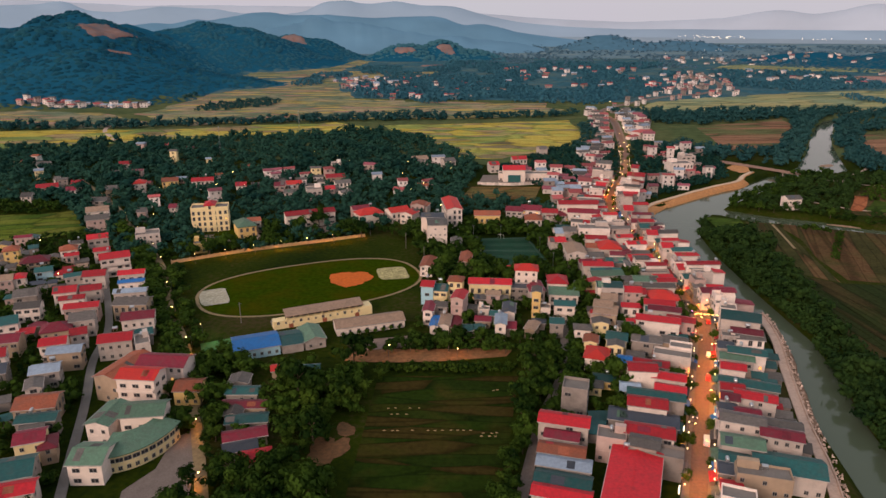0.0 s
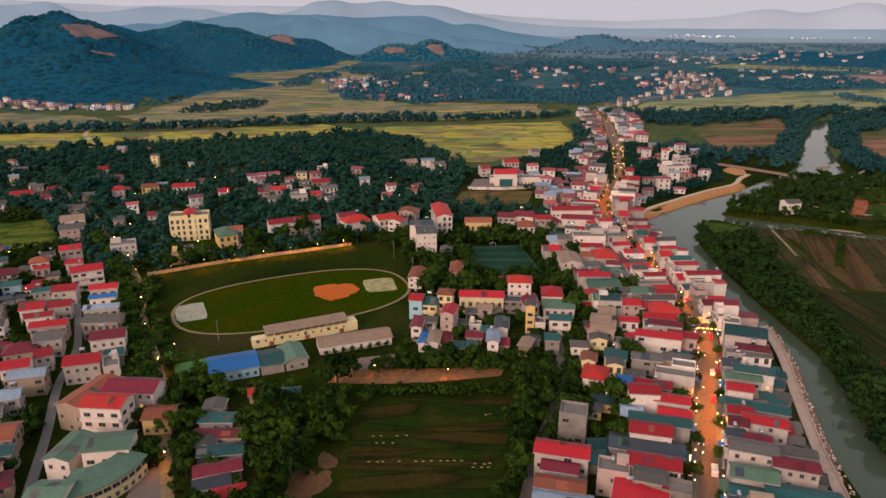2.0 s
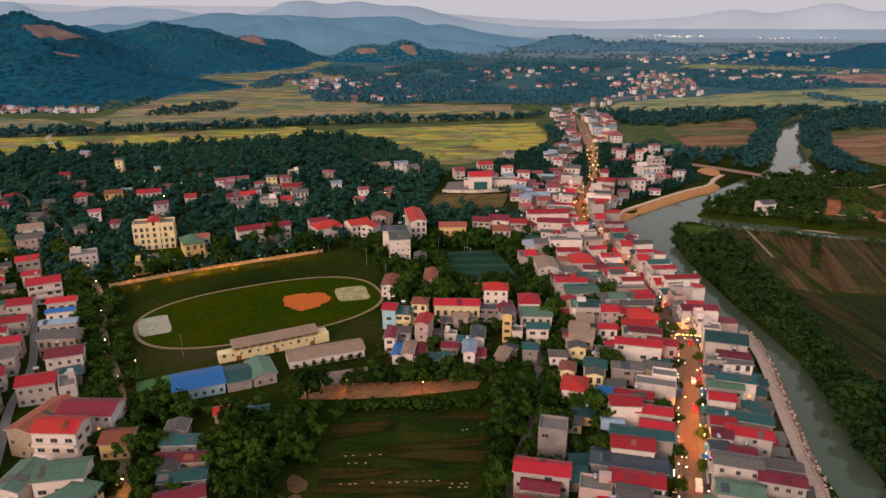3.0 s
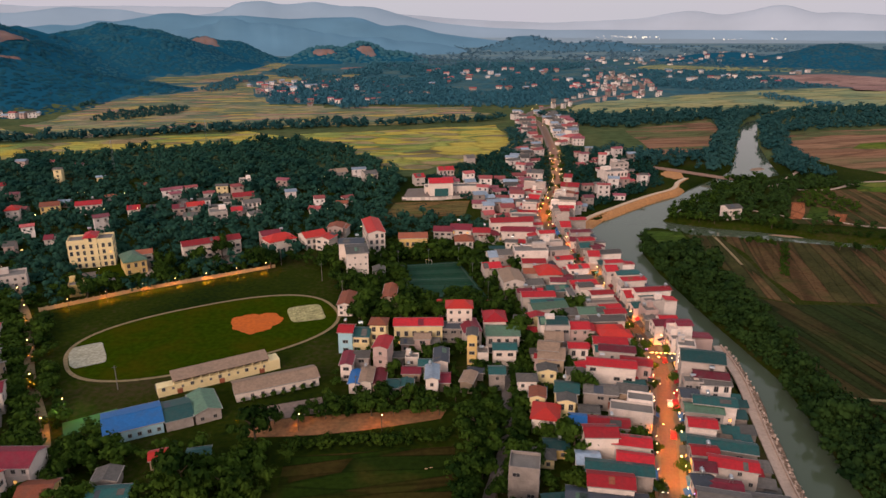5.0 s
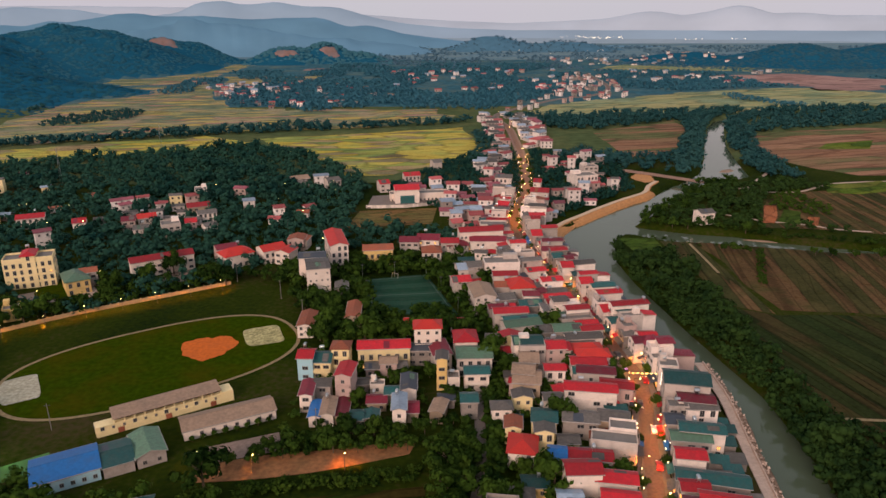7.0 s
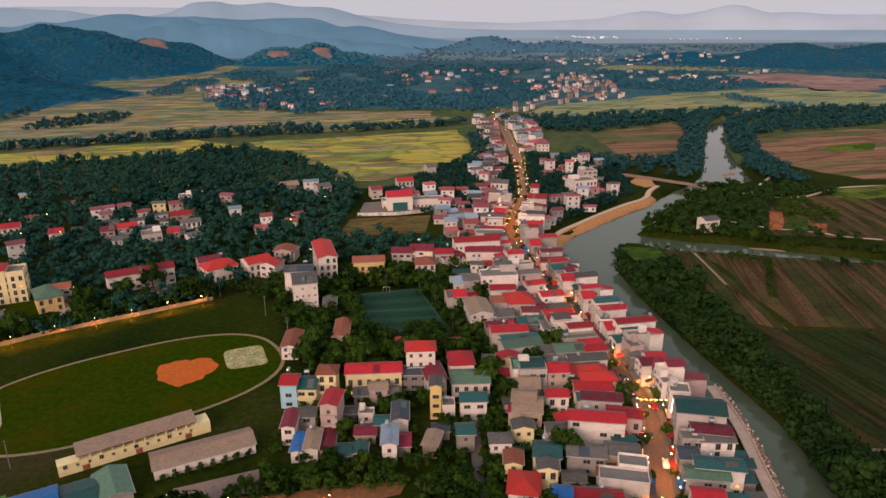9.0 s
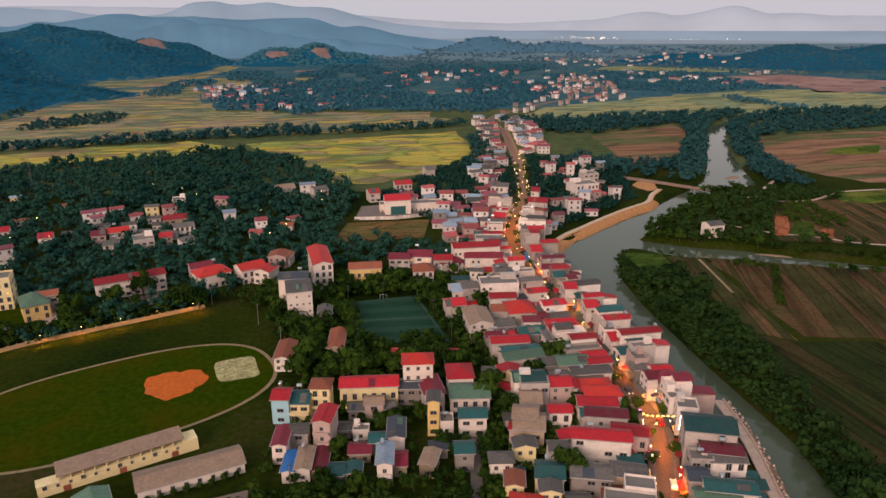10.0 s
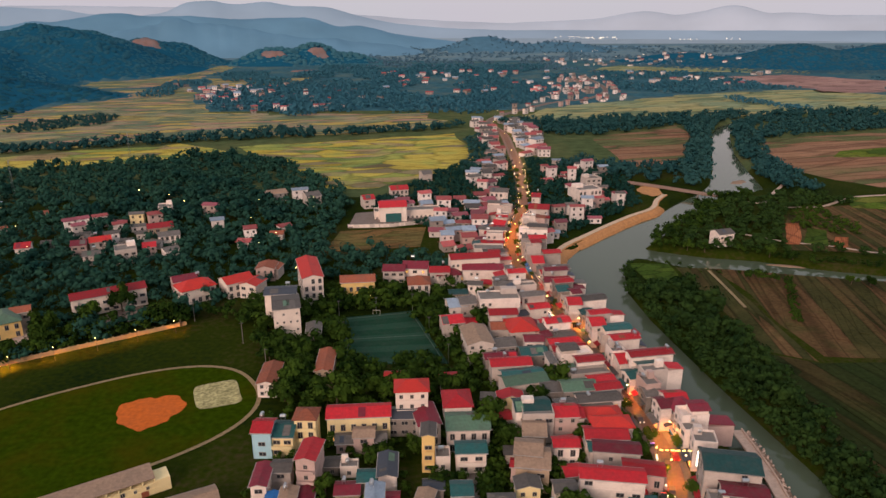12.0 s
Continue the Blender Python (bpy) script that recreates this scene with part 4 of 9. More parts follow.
patch("soil_patch", -51.5, 160.0, 4.4, 8.5, -10, "garden_soil", "bare brown soil beside the garden", 0.07, 0.42, 8)
bm = bmesh.new()
prism(bm, ragged([(-60, 214), (-44, 215.5), (-28, 218), (-12, 222), (-1, 224), (0, 229), (-14, 231.5), (-30, 229), (-46, 226), (-60, 221)], 2.6, 5), -0.2, 0.14)
whole("bare_yard", bm, "bank_earth", "bare trodden earth under the yard trees", "ground", kind="structure")
patch("soil_patch", -49.0, 171.0, 2.6, 4.0, 20, "garden_soil", "bare brown soil beside the garden", 0.07, 0.2, 9)
patch("earthworks", 170, 568, 8, 15, -20, "sand_bank", "bare orange earth heaped at the bridge end", 0.32, 0.2, 12)
AREAS.append([(158, 552), (178, 548), (184, 575), (168, 588)])
AREAS.append([(-58, 150), (-46, 150), (-43, 178), (-53, 178)])

bm = bmesh.new()
prism(bm, [(-62.3, 229.0), (-57.5, 221.5), (-39.0, 227.5), (-41.5, 236.5)], -0.1, 0.07)
whole("yard_2", bm, "lot_ground", "worn grey-pink paved lot before the long shed", "yard", kind="structure")
AREAS.append([(-62.3, 229.0), (-57.5, 221.5), (-39.0, 227.5), (-41.5, 236.5)])
bm = bmesh.new()
prism(bm, [(-184, 345), (-172, 334), (-157, 340), (-166, 354)], -0.1, 0.08)
whole("forecourt", bm, "paving", "paved forecourt before the hotel", "yard", kind="structure")
AREAS.append([(-184, 345), (-172, 334), (-157, 340), (-166, 354)])

for name, ring, mat, label in (("forecourt_2", [(-155.0, 355.2), (-151.1, 361.2), (-141.7, 348.3), (-145.3, 343.4)], "concrete_pale", "pale paved court before the yellow hall"), ("lawn", [(-171.5, 349.7), (-169.3, 367.0), (-153.8, 346.8), (-164.7, 339.4)], "pitch_grass", "square lawn before the hotel"), ("school_yard", [(-131.3, 360.8), (-112.3, 378.8), (-98.5, 373.3), (-103.5, 365.2), (-129.0, 355.2)], "lot_ground", "grey paved school yard")):
    bm = bmesh.new()
    prism(bm, ring, -0.1, 0.12)
    bmesh.ops.recalc_face_normals(bm, faces=bm.faces)
    whole(name, bm, mat, label, "yard", kind="structure")
    AREAS.append(ring)

# ---- houses ----
ROOFS = {"R": ("roof_red", "red"), "B": ("roof_bright", "bright red"), "M": ("roof_crimson", "crimson"), "T": ("roof_teal", "teal"), "G": ("roof_green", "green"), "K": ("roof_grey", "grey"), "S": ("roof_slate", "dark slate"), "U": ("roof_blue", "blue"), "P": ("roof_pale", "pale blue"), "N": ("roof_brown", "brown"), "O": ("roof_rust", "rust-orange")}
WALLS = {"x": ("plaster_bright", "bright white"), "w": ("plaster_white", "white"), "c": ("plaster_cream", "cream"), "y": ("plaster_yellow", "yellow"), "g": ("plaster_grey", "grey"), "p": ("plaster_pink", "pink"), "b": ("plaster_blue", "pale blue"), "t": ("plaster_tan", "tan")}


def window_mesh(w, h, lit=""):
    """A two-light window in one piece: frame, mullion, reveals and glass."""
    bm = bmesh.new()
    f, out, deep = 0.1, -0.1, -0.02
    X, Z = (-w / 2, -w / 2 + f, -f / 2, f / 2, w / 2 - f, w / 2), (0, f, h - f, h)
    v = [[bm.verts.new((x, out, z)) for x in X] for z in Z]
    for k in range(3):
        for i in range(5):
            q = (v[k][i], v[k][i + 1], v[k + 1][i + 1], v[k + 1][i])
            if k == 1 and i in (1, 3):
                p = [bm.verts.new((c.co.x, deep, c.co.z)) for c in q]
                bm.faces.new(p).material_index = 1
                for j in range(4):
                    bm.faces.new((q[j], q[(j + 1) % 4], p[(j + 1) % 4], p[j]))
            else:
                bm.faces.new(q)
    rim = [v[0][i] for i in range(6)] + [v[k][5] for k in (1, 2, 3)] + [v[3][i] for i in (4, 3, 2, 1, 0)] + [v[k][0] for k in (2, 1)]
    back = [bm.verts.new((c.co.x, 0.03, c.co.z)) for c in rim]
    for j in range(len(rim)):
        bm.faces.new((rim[(j + 1) % len(rim)], rim[j], back[j], back[(j + 1) % len(rim)]))
    bmesh.ops.recalc_face_normals(bm, faces=bm.faces)
    return mesh_of(bm, "window", ["frame_paint", lit or "dark_opening"])


WIN = {"std": window_mesh(1.1, 1.25), "wide": window_mesh(2.0, 1.3), "small": window_mesh(0.75, 0.85), "tall": window_mesh(1.4, 2.1), "lit": window_mesh(1.1, 1.25, "shop_light")}


def pane_mesh(w, h):
    """The two glass lights of a window."""
    bm = bmesh.new()
    for x0, x1 in ((-w / 2 + 0.11, -0.06), (0.06, w / 2 - 0.11)):
        box(bm, x0, x1, -0.035, -0.027, 0.11, h - 0.11)
    return mesh_of(bm, "pane", ["window_glass"])


surface("window_glass", (0.03, 0.035, 0.045), rough=0.08, vary=0.05, stain=0.1, spec=0.5)
PANE = {"std": pane_mesh(1.1, 1.25), "wide": pane_mesh(2.0, 1.3), "small": pane_mesh(0.75, 0.85), "tall": pane_mesh(1.4, 2.1)}


def shutter_mesh(w, h, lit):
    """A ribbed roller shutter in its frame, or a lit open shopfront."""
    bm = bmesh.new()
    prof = [(0.03, 0)]
    for i in range(8):
        z = h * i / 8
        prof += [(-0.04, z), (-0.04, z + h / 8 - 0.06), (-0.08, z + h / 8 - 0.05), (-0.08, z + h / 8)]
    prof += [(0.03, h)]
    a = [bm.verts.new((-w / 2, y, z)) for y, z in prof]
    c = [bm.verts.new((w / 2, y, z)) for y, z in prof]
    for i in range(len(prof) - 1):
        bm.faces.new((a[i], c[i], c[i + 1], a[i + 1]))
    return mesh_of(bm, "shutter", ["shop_light" if lit else "dark_metal"])


SHUT = {True: shutter_mesh(3.2, 2.6, True), False: shutter_mesh(3.2, 2.6, False)}


def tank_mesh():
    bm = bmesh.new()
    n = 10
    rings = []
    for x, r in ((-0.9, 0.25), (-0.8, 0.48), (-0.7, 0.55), (0.7, 0.55), (0.8, 0.48), (0.9, 0.25)):
        rings.append([bm.verts.new((x, r * math.cos(6.2832 * i / n), 1.2 + r * math.sin(6.2832 * i / n))) for i in range(n)])
    for a, b_ in zip(rings, rings[1:]):
        for i in range(n):
            bm.faces.new((a[i], a[(i + 1) % n], b_[(i + 1) % n], b_[i]))
    bm.faces.new(rings[0][::-1])
    bm.faces.new(rings[-1])
    for x in (-0.6, 0.6):
        for y in (-0.4, 0.4):
            box(bm, x - 0.04, x + 0.04, y - 0.04, y + 0.04, 0, 0.9)
    return mesh_of(bm, "water_tank", ["steel"])


TANK = tank_mesh()


def gable(bm, x0, x1, y0, y1, z, rise, along, thick=0.14, over=0.45):
    """A two-sided sheet roof with a capped ridge, gutters and gable boards; along names the axis of its ridge."""
    x0, x1, y0, y1 = x0 - over, x1 + over, y0 - over, y1 + over
    a, b_ = (x0, x1) if along == "y" else (y0, y1)
    m_ = (a + b_) / 2
    top = z + thick + rise * (1 - 0.22 / (m_ - a))
    prof = [(a - 0.14, z - 0.06), (m_, z + rise), (b_ + 0.14, z - 0.06), (b_ + 0.14, z + 0.12), (b_, z + thick), (m_ + 0.22, top), (m_ + 0.22, top + 0.09), (m_ - 0.22, top + 0.09), (m_ - 0.22, top), (a, z + thick), (a - 0.14, z + 0.12)]
    if along == "y":
        ends = [[bm.verts.new((u, y, w)) for u, w in prof] for y in (y0, y1)]
    else:
        ends = [[bm.verts.new((x, u, w)) for u, w in prof] for x in (x1, x0)]
    n = len(prof)
    for i in range(n):
        bm.faces.new((ends[0][i], ends[0][(i + 1) % n], ends[1][(i + 1) % n], ends[1][i])).material_index = 1 if i in (2, 3, 9, 10) else 0
    bm.faces.new(ends[0][::-1]).material_index = 1
    bm.faces.new(ends[1]).material_index = 1
    bmesh.ops.recalc_face_normals(bm, faces=bm.faces)


surface("gutter", (0.42, 0.36, 0.33), rough=0.6, vary=0.15, stain=0.7, stain_scale=0.5, per_thing=0.3)


def hip(bm, x0, x1, y0, y1, z, rise, over=0.6, thick=0.15):
    x0, x1, y0, y1 = x0 - over, x1 + over, y0 - over, y1 + over
    w, d = x1 - x0, y1 - y0
    if w >= d:
        ridge = [((x0 + d * 0.45), (y0 + y1) / 2), ((x1 - d * 0.45), (y0 + y1) / 2)]
        order = ((0, 1, 5, 4), (1, 2, 5), (2, 3, 4, 5), (3, 0, 4))
    else:
        ridge = [((x0 + x1) / 2, y0 + w * 0.45), ((x0 + x1) / 2, y1 - w * 0.45)]
        order = ((0, 1, 4), (1, 2, 5, 4), (2, 3, 5), (3, 0, 4, 5))
    v = [bm.verts.new(p) for p in ((x0, y0, z + thick), (x1, y0, z + thick), (x1, y1, z + thick), (x0, y1, z + thick))] + [bm.verts.new((*p, z + rise + thick)) for p in ridge]
    for f in order:
        bm.faces.new([v[i] for i in f])
    u = [bm.verts.new((p.co.x, p.co.y, z)) for p in v[:4]]
    for i in range(4):
        bm.faces.new((u[i], u[(i + 1) % 4], v[(i + 1) % 4], v[i]))
    bm.faces.new(u[::-1])


def roof_patch(parent, w, d, h, rise, axis, over, rnd, sheets):
    """A strip of newer or older sheets laid on one slope."""
    half, run = (w / 2, d / 2) if axis == "y" else (d / 2, w / 2)
    half, run = half + over, run + over
    a = rnd.uniform(-run, run * 0.5)
    b_ = min(run, a + rnd.uniform(1.2, 3.6))
    sgn = rnd.choice((-1, 1))
    u0, u1 = 0.08 * half, half * rnd.uniform(0.6, 0.99)
    bm = bmesh.new()

    def at(u, v, lift):
        z = h + 0.02 + rise * (1 - u / half) + 0.14 + lift
        return bm.verts.new((sgn * u, v, z) if axis == "y" else (v, sgn * u, z))
    lo = [at(u, v, 0.006) for u, v in ((u0, a), (u1, a), (u1, b_), (u0, b_))]
    hi = [at(u, v, 0.045) for u, v in ((u0, a), (u1, a), (u1, b_), (u0, b_))]
    for i in range(4):
        bm.faces.new((lo[i], lo[(i + 1) % 4], hi[(i + 1) % 4], hi[i]))
    bm.faces.new(hi)
    bmesh.ops.recalc_face_normals(bm, faces=bm.faces)
    part("roof_sheet", bm, rnd.choice(sheets), parent)


FACES = {"s": (0, -1, 0), "e": (1, 0, 90), "n": (0, 1, 180), "w": (-1, 0, -90)}


def wall_shell(parent, w, d, h, ledges, kind, rise, parapet, mat):
    """Walls in one piece: storey bands, then gables, a parapet or a flat head."""
    bm = bmesh.new()
    rings = []

    def ring(z, out=0.0):
        rings.append([bm.verts.new((sx * (w / 2 + out), sy * (d / 2 + out), z)) for sx, sy in ((-1, -1), (1, -1), (1, 1), (-1, 1))])

    ring(-0.4)
    for z in ledges:
        for zz, out in ((z - 0.12, 0), (z - 0.12, 0.08), (z + 0.1, 0.08), (z + 0.1, 0)):
            ring(zz, out)
    ring(h)
    if kind in ("flat", "canopy"):
        ring(h + parapet)
        ring(h + parapet, -0.2)
        ring(h, -0.2)
    for a, b_ in zip(rings, rings[1:]):
        for i in range(4):
            bm.faces.new((a[i], a[(i + 1) % 4], b_[(i + 1) % 4], b_[i]))
    t = rings[-1]
    if kind == "gy":
        r0, r1 = bm.verts.new((0, -d / 2, h + rise)), bm.verts.new((0, d / 2, h + rise))
        for f in ((t[0], t[1], r0), (t[1], t[2], r1, r0), (t[2], t[3], r1), (t[3], t[0], r0, r1)):
            bm.faces.new(f)
    elif kind == "gx":
        r0, r1 = bm.verts.new((-w / 2, 0, h + rise)), bm.verts.new((w / 2, 0, h + rise))
        for f in ((t[0], t[1], r1, r0), (t[1], t[2], r1), (t[2], t[3], r0, r1), (t[3], t[0], r0)):
            bm.faces.new(f)
    else:
        bm.faces.new(t)
    part("wall", bm, mat, parent)


def house(x, y, rz, w, d, floors, wall="w", roof="R", kind="gy", fh=3.2, name="house", look_="", windows="s", rise=None, shop="", balcony=False, tank=False, seed=None, group="", rows=None, win="std", spacing=2.6, over=0.45, blank=""):
    """A house with its walls, roof, openings and fittings. windows: the sides that have them; shop: the side with a shutter."""
    rnd = random.Random(seed if seed is not None else int(x * 131 + y * 17) & 0xFFFF)
    if win == "std" and floors >= 2 and rnd.random() < 0.45:
        win, spacing = rnd.choice((("wide", 3.2), ("tall", 2.6), ("wide", 2.8)))
    h = floors * fh
    wall_m, wall_c = WALLS[wall]
    roof_m, roof_c = ROOFS.get(roof, ("concrete", "flat concrete"))
    kinds = {"gy": "gabled", "gx": "gabled", "hip": "hipped", "flat": "flat", "canopy": "sheet-covered"}
    count = {1: "single-storey", 2: "two-storey", 3: "three-storey", 4: "four-storey", 5: "five-storey", 6: "six-storey"}[max(1, min(6, round(floors)))]
    h_ob = thing(name, x, y, 0, rz, look_ or f"{count} {wall_c} plastered house with {roof_c} {kinds[kind]} roof", name.split("_")[-1] if name != "house" else "house", group)
    x0, x1, y0, y1 = -w / 2, w / 2, -d / 2, d / 2
    rise = rise if rise is not None else {"gy": 0.16 * w, "gx": 0.2 * d, "hip": 0.28 * min(w, d), "canopy": 0.12 * w, "flat": 0}[kind]
    wall_shell(h_ob, w, d, h, [k * fh for k in range(1, int(floors + 0.35))], kind, rise, rnd.uniform(0.6, 1.0), wall_m)
    if kind in ("gy", "gx"):
        bm = bmesh.new()
        gable(bm, x0, x1, y0, y1, h + 0.02, rise, kind[1], over=over)
        part("roof", bm, [roof_m, "gutter"], h_ob)
        if w * d > 45 and roof not in "UN" and rnd.random() < 0.6:
            for _ in range(rnd.choice((1, 1, 2))):
                roof_patch(h_ob, w, d, h, rise, kind[1], over, rnd, ("roof_grey", "roof_crimson", "roof_rust", "roof_red") if roof in "RMBO" else ("roof_grey", "roof_slate", "roof_grey", "roof_green"))
    elif kind == "hip":
        bm = bmesh.new()
        hip(bm, x0, x1, y0, y1, h + 0.01, rise)
        part("roof", bm, roof_m, h_ob)
    elif kind == "canopy":
        ya = y0 + d * rnd.choice((0.12, 0.3, 0.45))
        bm = bmesh.new()
        box(bm, x0 + 0.3, x1 - 0.3, ya + 0.6, y1 - 0.25, h, h + 2.35)
        part("roof_room", bm, wall_m, h_ob)
        bm = bmesh.new()
        gable(bm, x0, x1, ya, y1, h + 2.3, rise, "y", over=0.3)
        part("roof", bm, roof_m, h_ob)
    else:
        bm = bmesh.new()
        box(bm, x0 + 0.21, x1 - 0.21, y0 + 0.21, y1 - 0.21, h - 0.1, h + 0.06)
        part("roof", bm, "concrete", h_ob)
        if rnd.random() < 0.6:
            bm = bmesh.new()
            sx = rnd.choice((-1, 1))
            box(bm, min(sx * w * 0.08, sx * (w / 2 - 0.3)), max(sx * w * 0.08, sx * (w / 2 - 0.3)), y1 - d * 0.35, y1 - 0.3, h, h + 2.4)
            part("stair_room", bm, wall_m, h_ob)
    # openings
    for side in windows:
        fx, fy, turn = FACES[side]
        length = w if fy else d
        nn = max(1, int(length / spacing))
        for k in range(max(1, int(floors + 0.35))):
            if side == shop and k == 0:
                continue
            for j in range(nn):
                u = (j + 0.5 - nn / 2) * length / nn
                if rnd.random() < (0.12 if side not in blank else 0.55):
                    continue
                wm = WIN["lit"] if rnd.random() < 0.012 else WIN[win]
                o = part("window", wm, None, h_ob)
                if name in ("hotel", "school", "office", "villa", "hall") and wm is not WIN["lit"]:
                    part("pane", PANE[win], None, o)
                turn_r = radians(turn)
                lx, ly = (fx * w / 2, fy * d / 2)
                o.matrix_basis = pose(lx + u * math.cos(turn_r), ly + u * math.sin(turn_r), k * fh + (0.9 if win != "tall" else 0.3), 0, 0, turn)
    if shop:
        fx, fy, turn = FACES[shop]
        length = w if fy else d
        for j in range(max(1, int(length / 4.4))):
            nn = max(1, int(length / 4.4))
            u = (j + 0.5 - nn / 2) * length / nn
            o = part("shutter", SHUT[rnd.random() < 0.5], None, h_ob)
            o.matrix_basis = pose(fx * w / 2 + u * math.cos(radians(turn)), fy * d / 2 + u * math.sin(radians(turn)), 0.3, 0, 0, turn)
        bm = bmesh.new()
        reach = rnd.uniform(1.3, 2.4)
        v = [bm.verts.new(p) for p in ((-length / 2 + 0.15, -reach, 2.6), (length / 2 - 0.15, -reach, 2.6), (length / 2 - 0.15, -0.02, 3.3), (-length / 2 + 0.15, -0.02, 3.3))]
        v += [bm.verts.new((q.co.x, q.co.y, q.co.z + 0.08)) for q in v]
        for f in ((0, 3, 2, 1), (4, 5, 6, 7), (0, 1, 5, 4), (1, 2, 6, 5), (2, 3, 7, 6), (3, 0, 4, 7)):
            bm.faces.new([v[i] for i in f])
        o = part("awning", bm, rnd.choice((roof_m if roof in ROOFS else "roof_grey", "roof_grey", "roof_teal", "roof_red", "roof_slate", "roof_blue")), h_ob)
        o.matrix_basis = pose(fx * w / 2, fy * d / 2, 0, 0, 0, turn)
    if balcony:
        for k in range(1, int(floors + 0.35)):
            bm = bmesh.new()
            box(bm, x0 + 0.2, x1 - 0.2, y0 - 1.1, y0, k * fh - 0.12, k * fh + 0.04)
            box(bm, x0 + 0.2, x1 - 0.2, y0 - 1.1, y0 - 1.02, k * fh + 0.04, k * fh + 0.95)
            part("balcony", bm, wall_m, h_ob)
    if tank or rnd.random() < 0.22:
        o = part("water_tank", TANK, None, h_ob)
        o.matrix_basis = pose(rnd.uniform(-w / 4, w / 4), y1 - 1.5, h + (0.05 if kind in ("flat",) else rise), 0, 0, rnd.choice((0, 90)))
    n_ = max(1, int(max(w, d) / min(w, d)))
    a = radians(rz)
    for j in range(n_):
        u = (j + 0.5 - n_ / 2) * max(w, d) / n_
        lx, ly = (u, 0) if w > d else (0, u)
        KEEP.append((x + lx * math.cos(a) - ly * math.sin(a), y + lx * math.sin(a) + ly * math.cos(a), 0.62 * min(w, d)))
    return h_ob


def clear(x, y, r):
    return all((x - a) ** 2 + (y - b_) ** 2 > (r + c) ** 2 for a, b_, c in KEEP)


def terrace_row(line, s, side, tokens, gap, depth, group, walls="wwwgp", extra=0.35, seed=0):
    """Shop houses wall to wall along a street. Each token: roof letter, storeys and, if wanted, a wall letter."""
    rnd = random.Random(seed)
    for tok in tokens.split():
        w = rnd.uniform(4.3, 5.8)
        dd = rnd.uniform(*depth)
        if tok[0] == "_":
            s += 5.0
            continue
        px, py, head = along(line, s + w / 2)
        off = gap - min(1.3, max(0.0, s - 300) * 0.02) + dd / 2
        nx_, ny_ = (math.sin(radians(head)), -math.cos(radians(head)))
        if side == "left":
            nx_, ny_ = -nx_, -ny_
        x, y = px + nx_ * off, py + ny_ * off
        rz = head + 180 if side == "right" else head
        s += w
        if not clear(x, y, 2.2) or not clear(px + nx_ * (gap + 4), py + ny_ * (gap + 4), 1.5):
            continue
        floors = int(tok[1]) + (0.25 if rnd.random() < extra else 0)
        roof = tok[0]
        kind = "flat" if roof == "F" else ("canopy" if rnd.random() < 0.3 else "gy")
        wall = tok[2] if len(tok) > 2 else rnd.choice(walls)
        cut = rnd.uniform(0.5, 0.8) if dd > 8 and rnd.random() < 0.7 else 1.0
        if cut < 1:
            back = dd * (1 - cut)
            bx, by = px + nx_ * (gap + dd * cut + back / 2), py + ny_ * (gap + dd * cut + back / 2)
            x, y = px + nx_ * (gap + dd * cut / 2), py + ny_ * (gap + dd * cut / 2)
        hob = house(x, y, rz, w - 0.12, dd * cut, floors, wall, roof, kind, windows="sn" + ("" if rnd.random() < 0.5 else ("w" if side == "left" else "e")), shop="s", tank=rnd.random() < 0.25, balcony=floors >= 2 and rnd.random() < 0.5, spacing=rnd.choice((2.4, 3.4)), group=group, blank="ew", seed=rnd.randint(0, 99999))
        if cut < 1:
            hb = max(1, int(floors) - rnd.choice((0, 1, 1))) * 3.2 + rnd.uniform(-0.6, 0.3)
            y0 = dd * cut / 2
            bm = bmesh.new()
            box(bm, -w / 2 + 0.06, w / 2 - 0.06, y0 + 0.01, y0 + back, -0.4, hb)
            part("annex", bm, rnd.choice(("plaster_white", "plaster_grey", "plaster_white", "plaster_pink")), hob)
            bm = bmesh.new()
            v = [bm.verts.new(p) for p in ((-w / 2, y0 + 0.02, hb + 0.9), (w / 2 - 0.1, y0 + 0.02, hb + 0.9), (w / 2 - 0.1, y0 + back + 0.4, hb + 0.02), (-w / 2, y0 + back + 0.4, hb + 0.02))]
            v += [bm.verts.new((q.co.x, q.co.y, q.co.z + 0.1)) for q in v]
            for f in ((0, 3, 2, 1), (4, 5, 6, 7), (0, 1, 5, 4), (1, 2, 6, 5), (2, 3, 7, 6), (3, 0, 4, 7)):
                bm.faces.new([v[i] for i in f])
            part("annex_roof", bm, rnd.choice(("roof_grey", "roof_grey", "roof_red", "roof_teal", "roof_slate", "roof_crimson", "roof_rust", "roof_green")), hob)
            KEEP.append((bx, by, 0.55 * min(w, back)))
    return s


FAR = {"verts": [], "faces": [], "slots": []}
# distant walls and roofs: haze put in as paler, less saturated colour
surface("far_white", (0.80, 0.69, 0.65), vary=0.08, stain=0.4, stain_scale=0.35, per_thing=0.22, dirt=(0.22, 0.17, 0.16))
surface("far_red", (0.36, 0.075, 0.075), rough=0.6, vary=0.15, stain=0.5, per_thing=0.45, dirt=(0.2, 0.1, 0.1))
surface("far_crimson", (0.24, 0.06, 0.08), rough=0.6, vary=0.15, stain=0.5, per_thing=0.4)
FAR_MATS = ["far_white", "plaster_cream", "plaster_pink", "plaster_grey", "far_red", "far_crimson", "roof_grey", "roof_pale", "roof_rust", "dark_opening"]


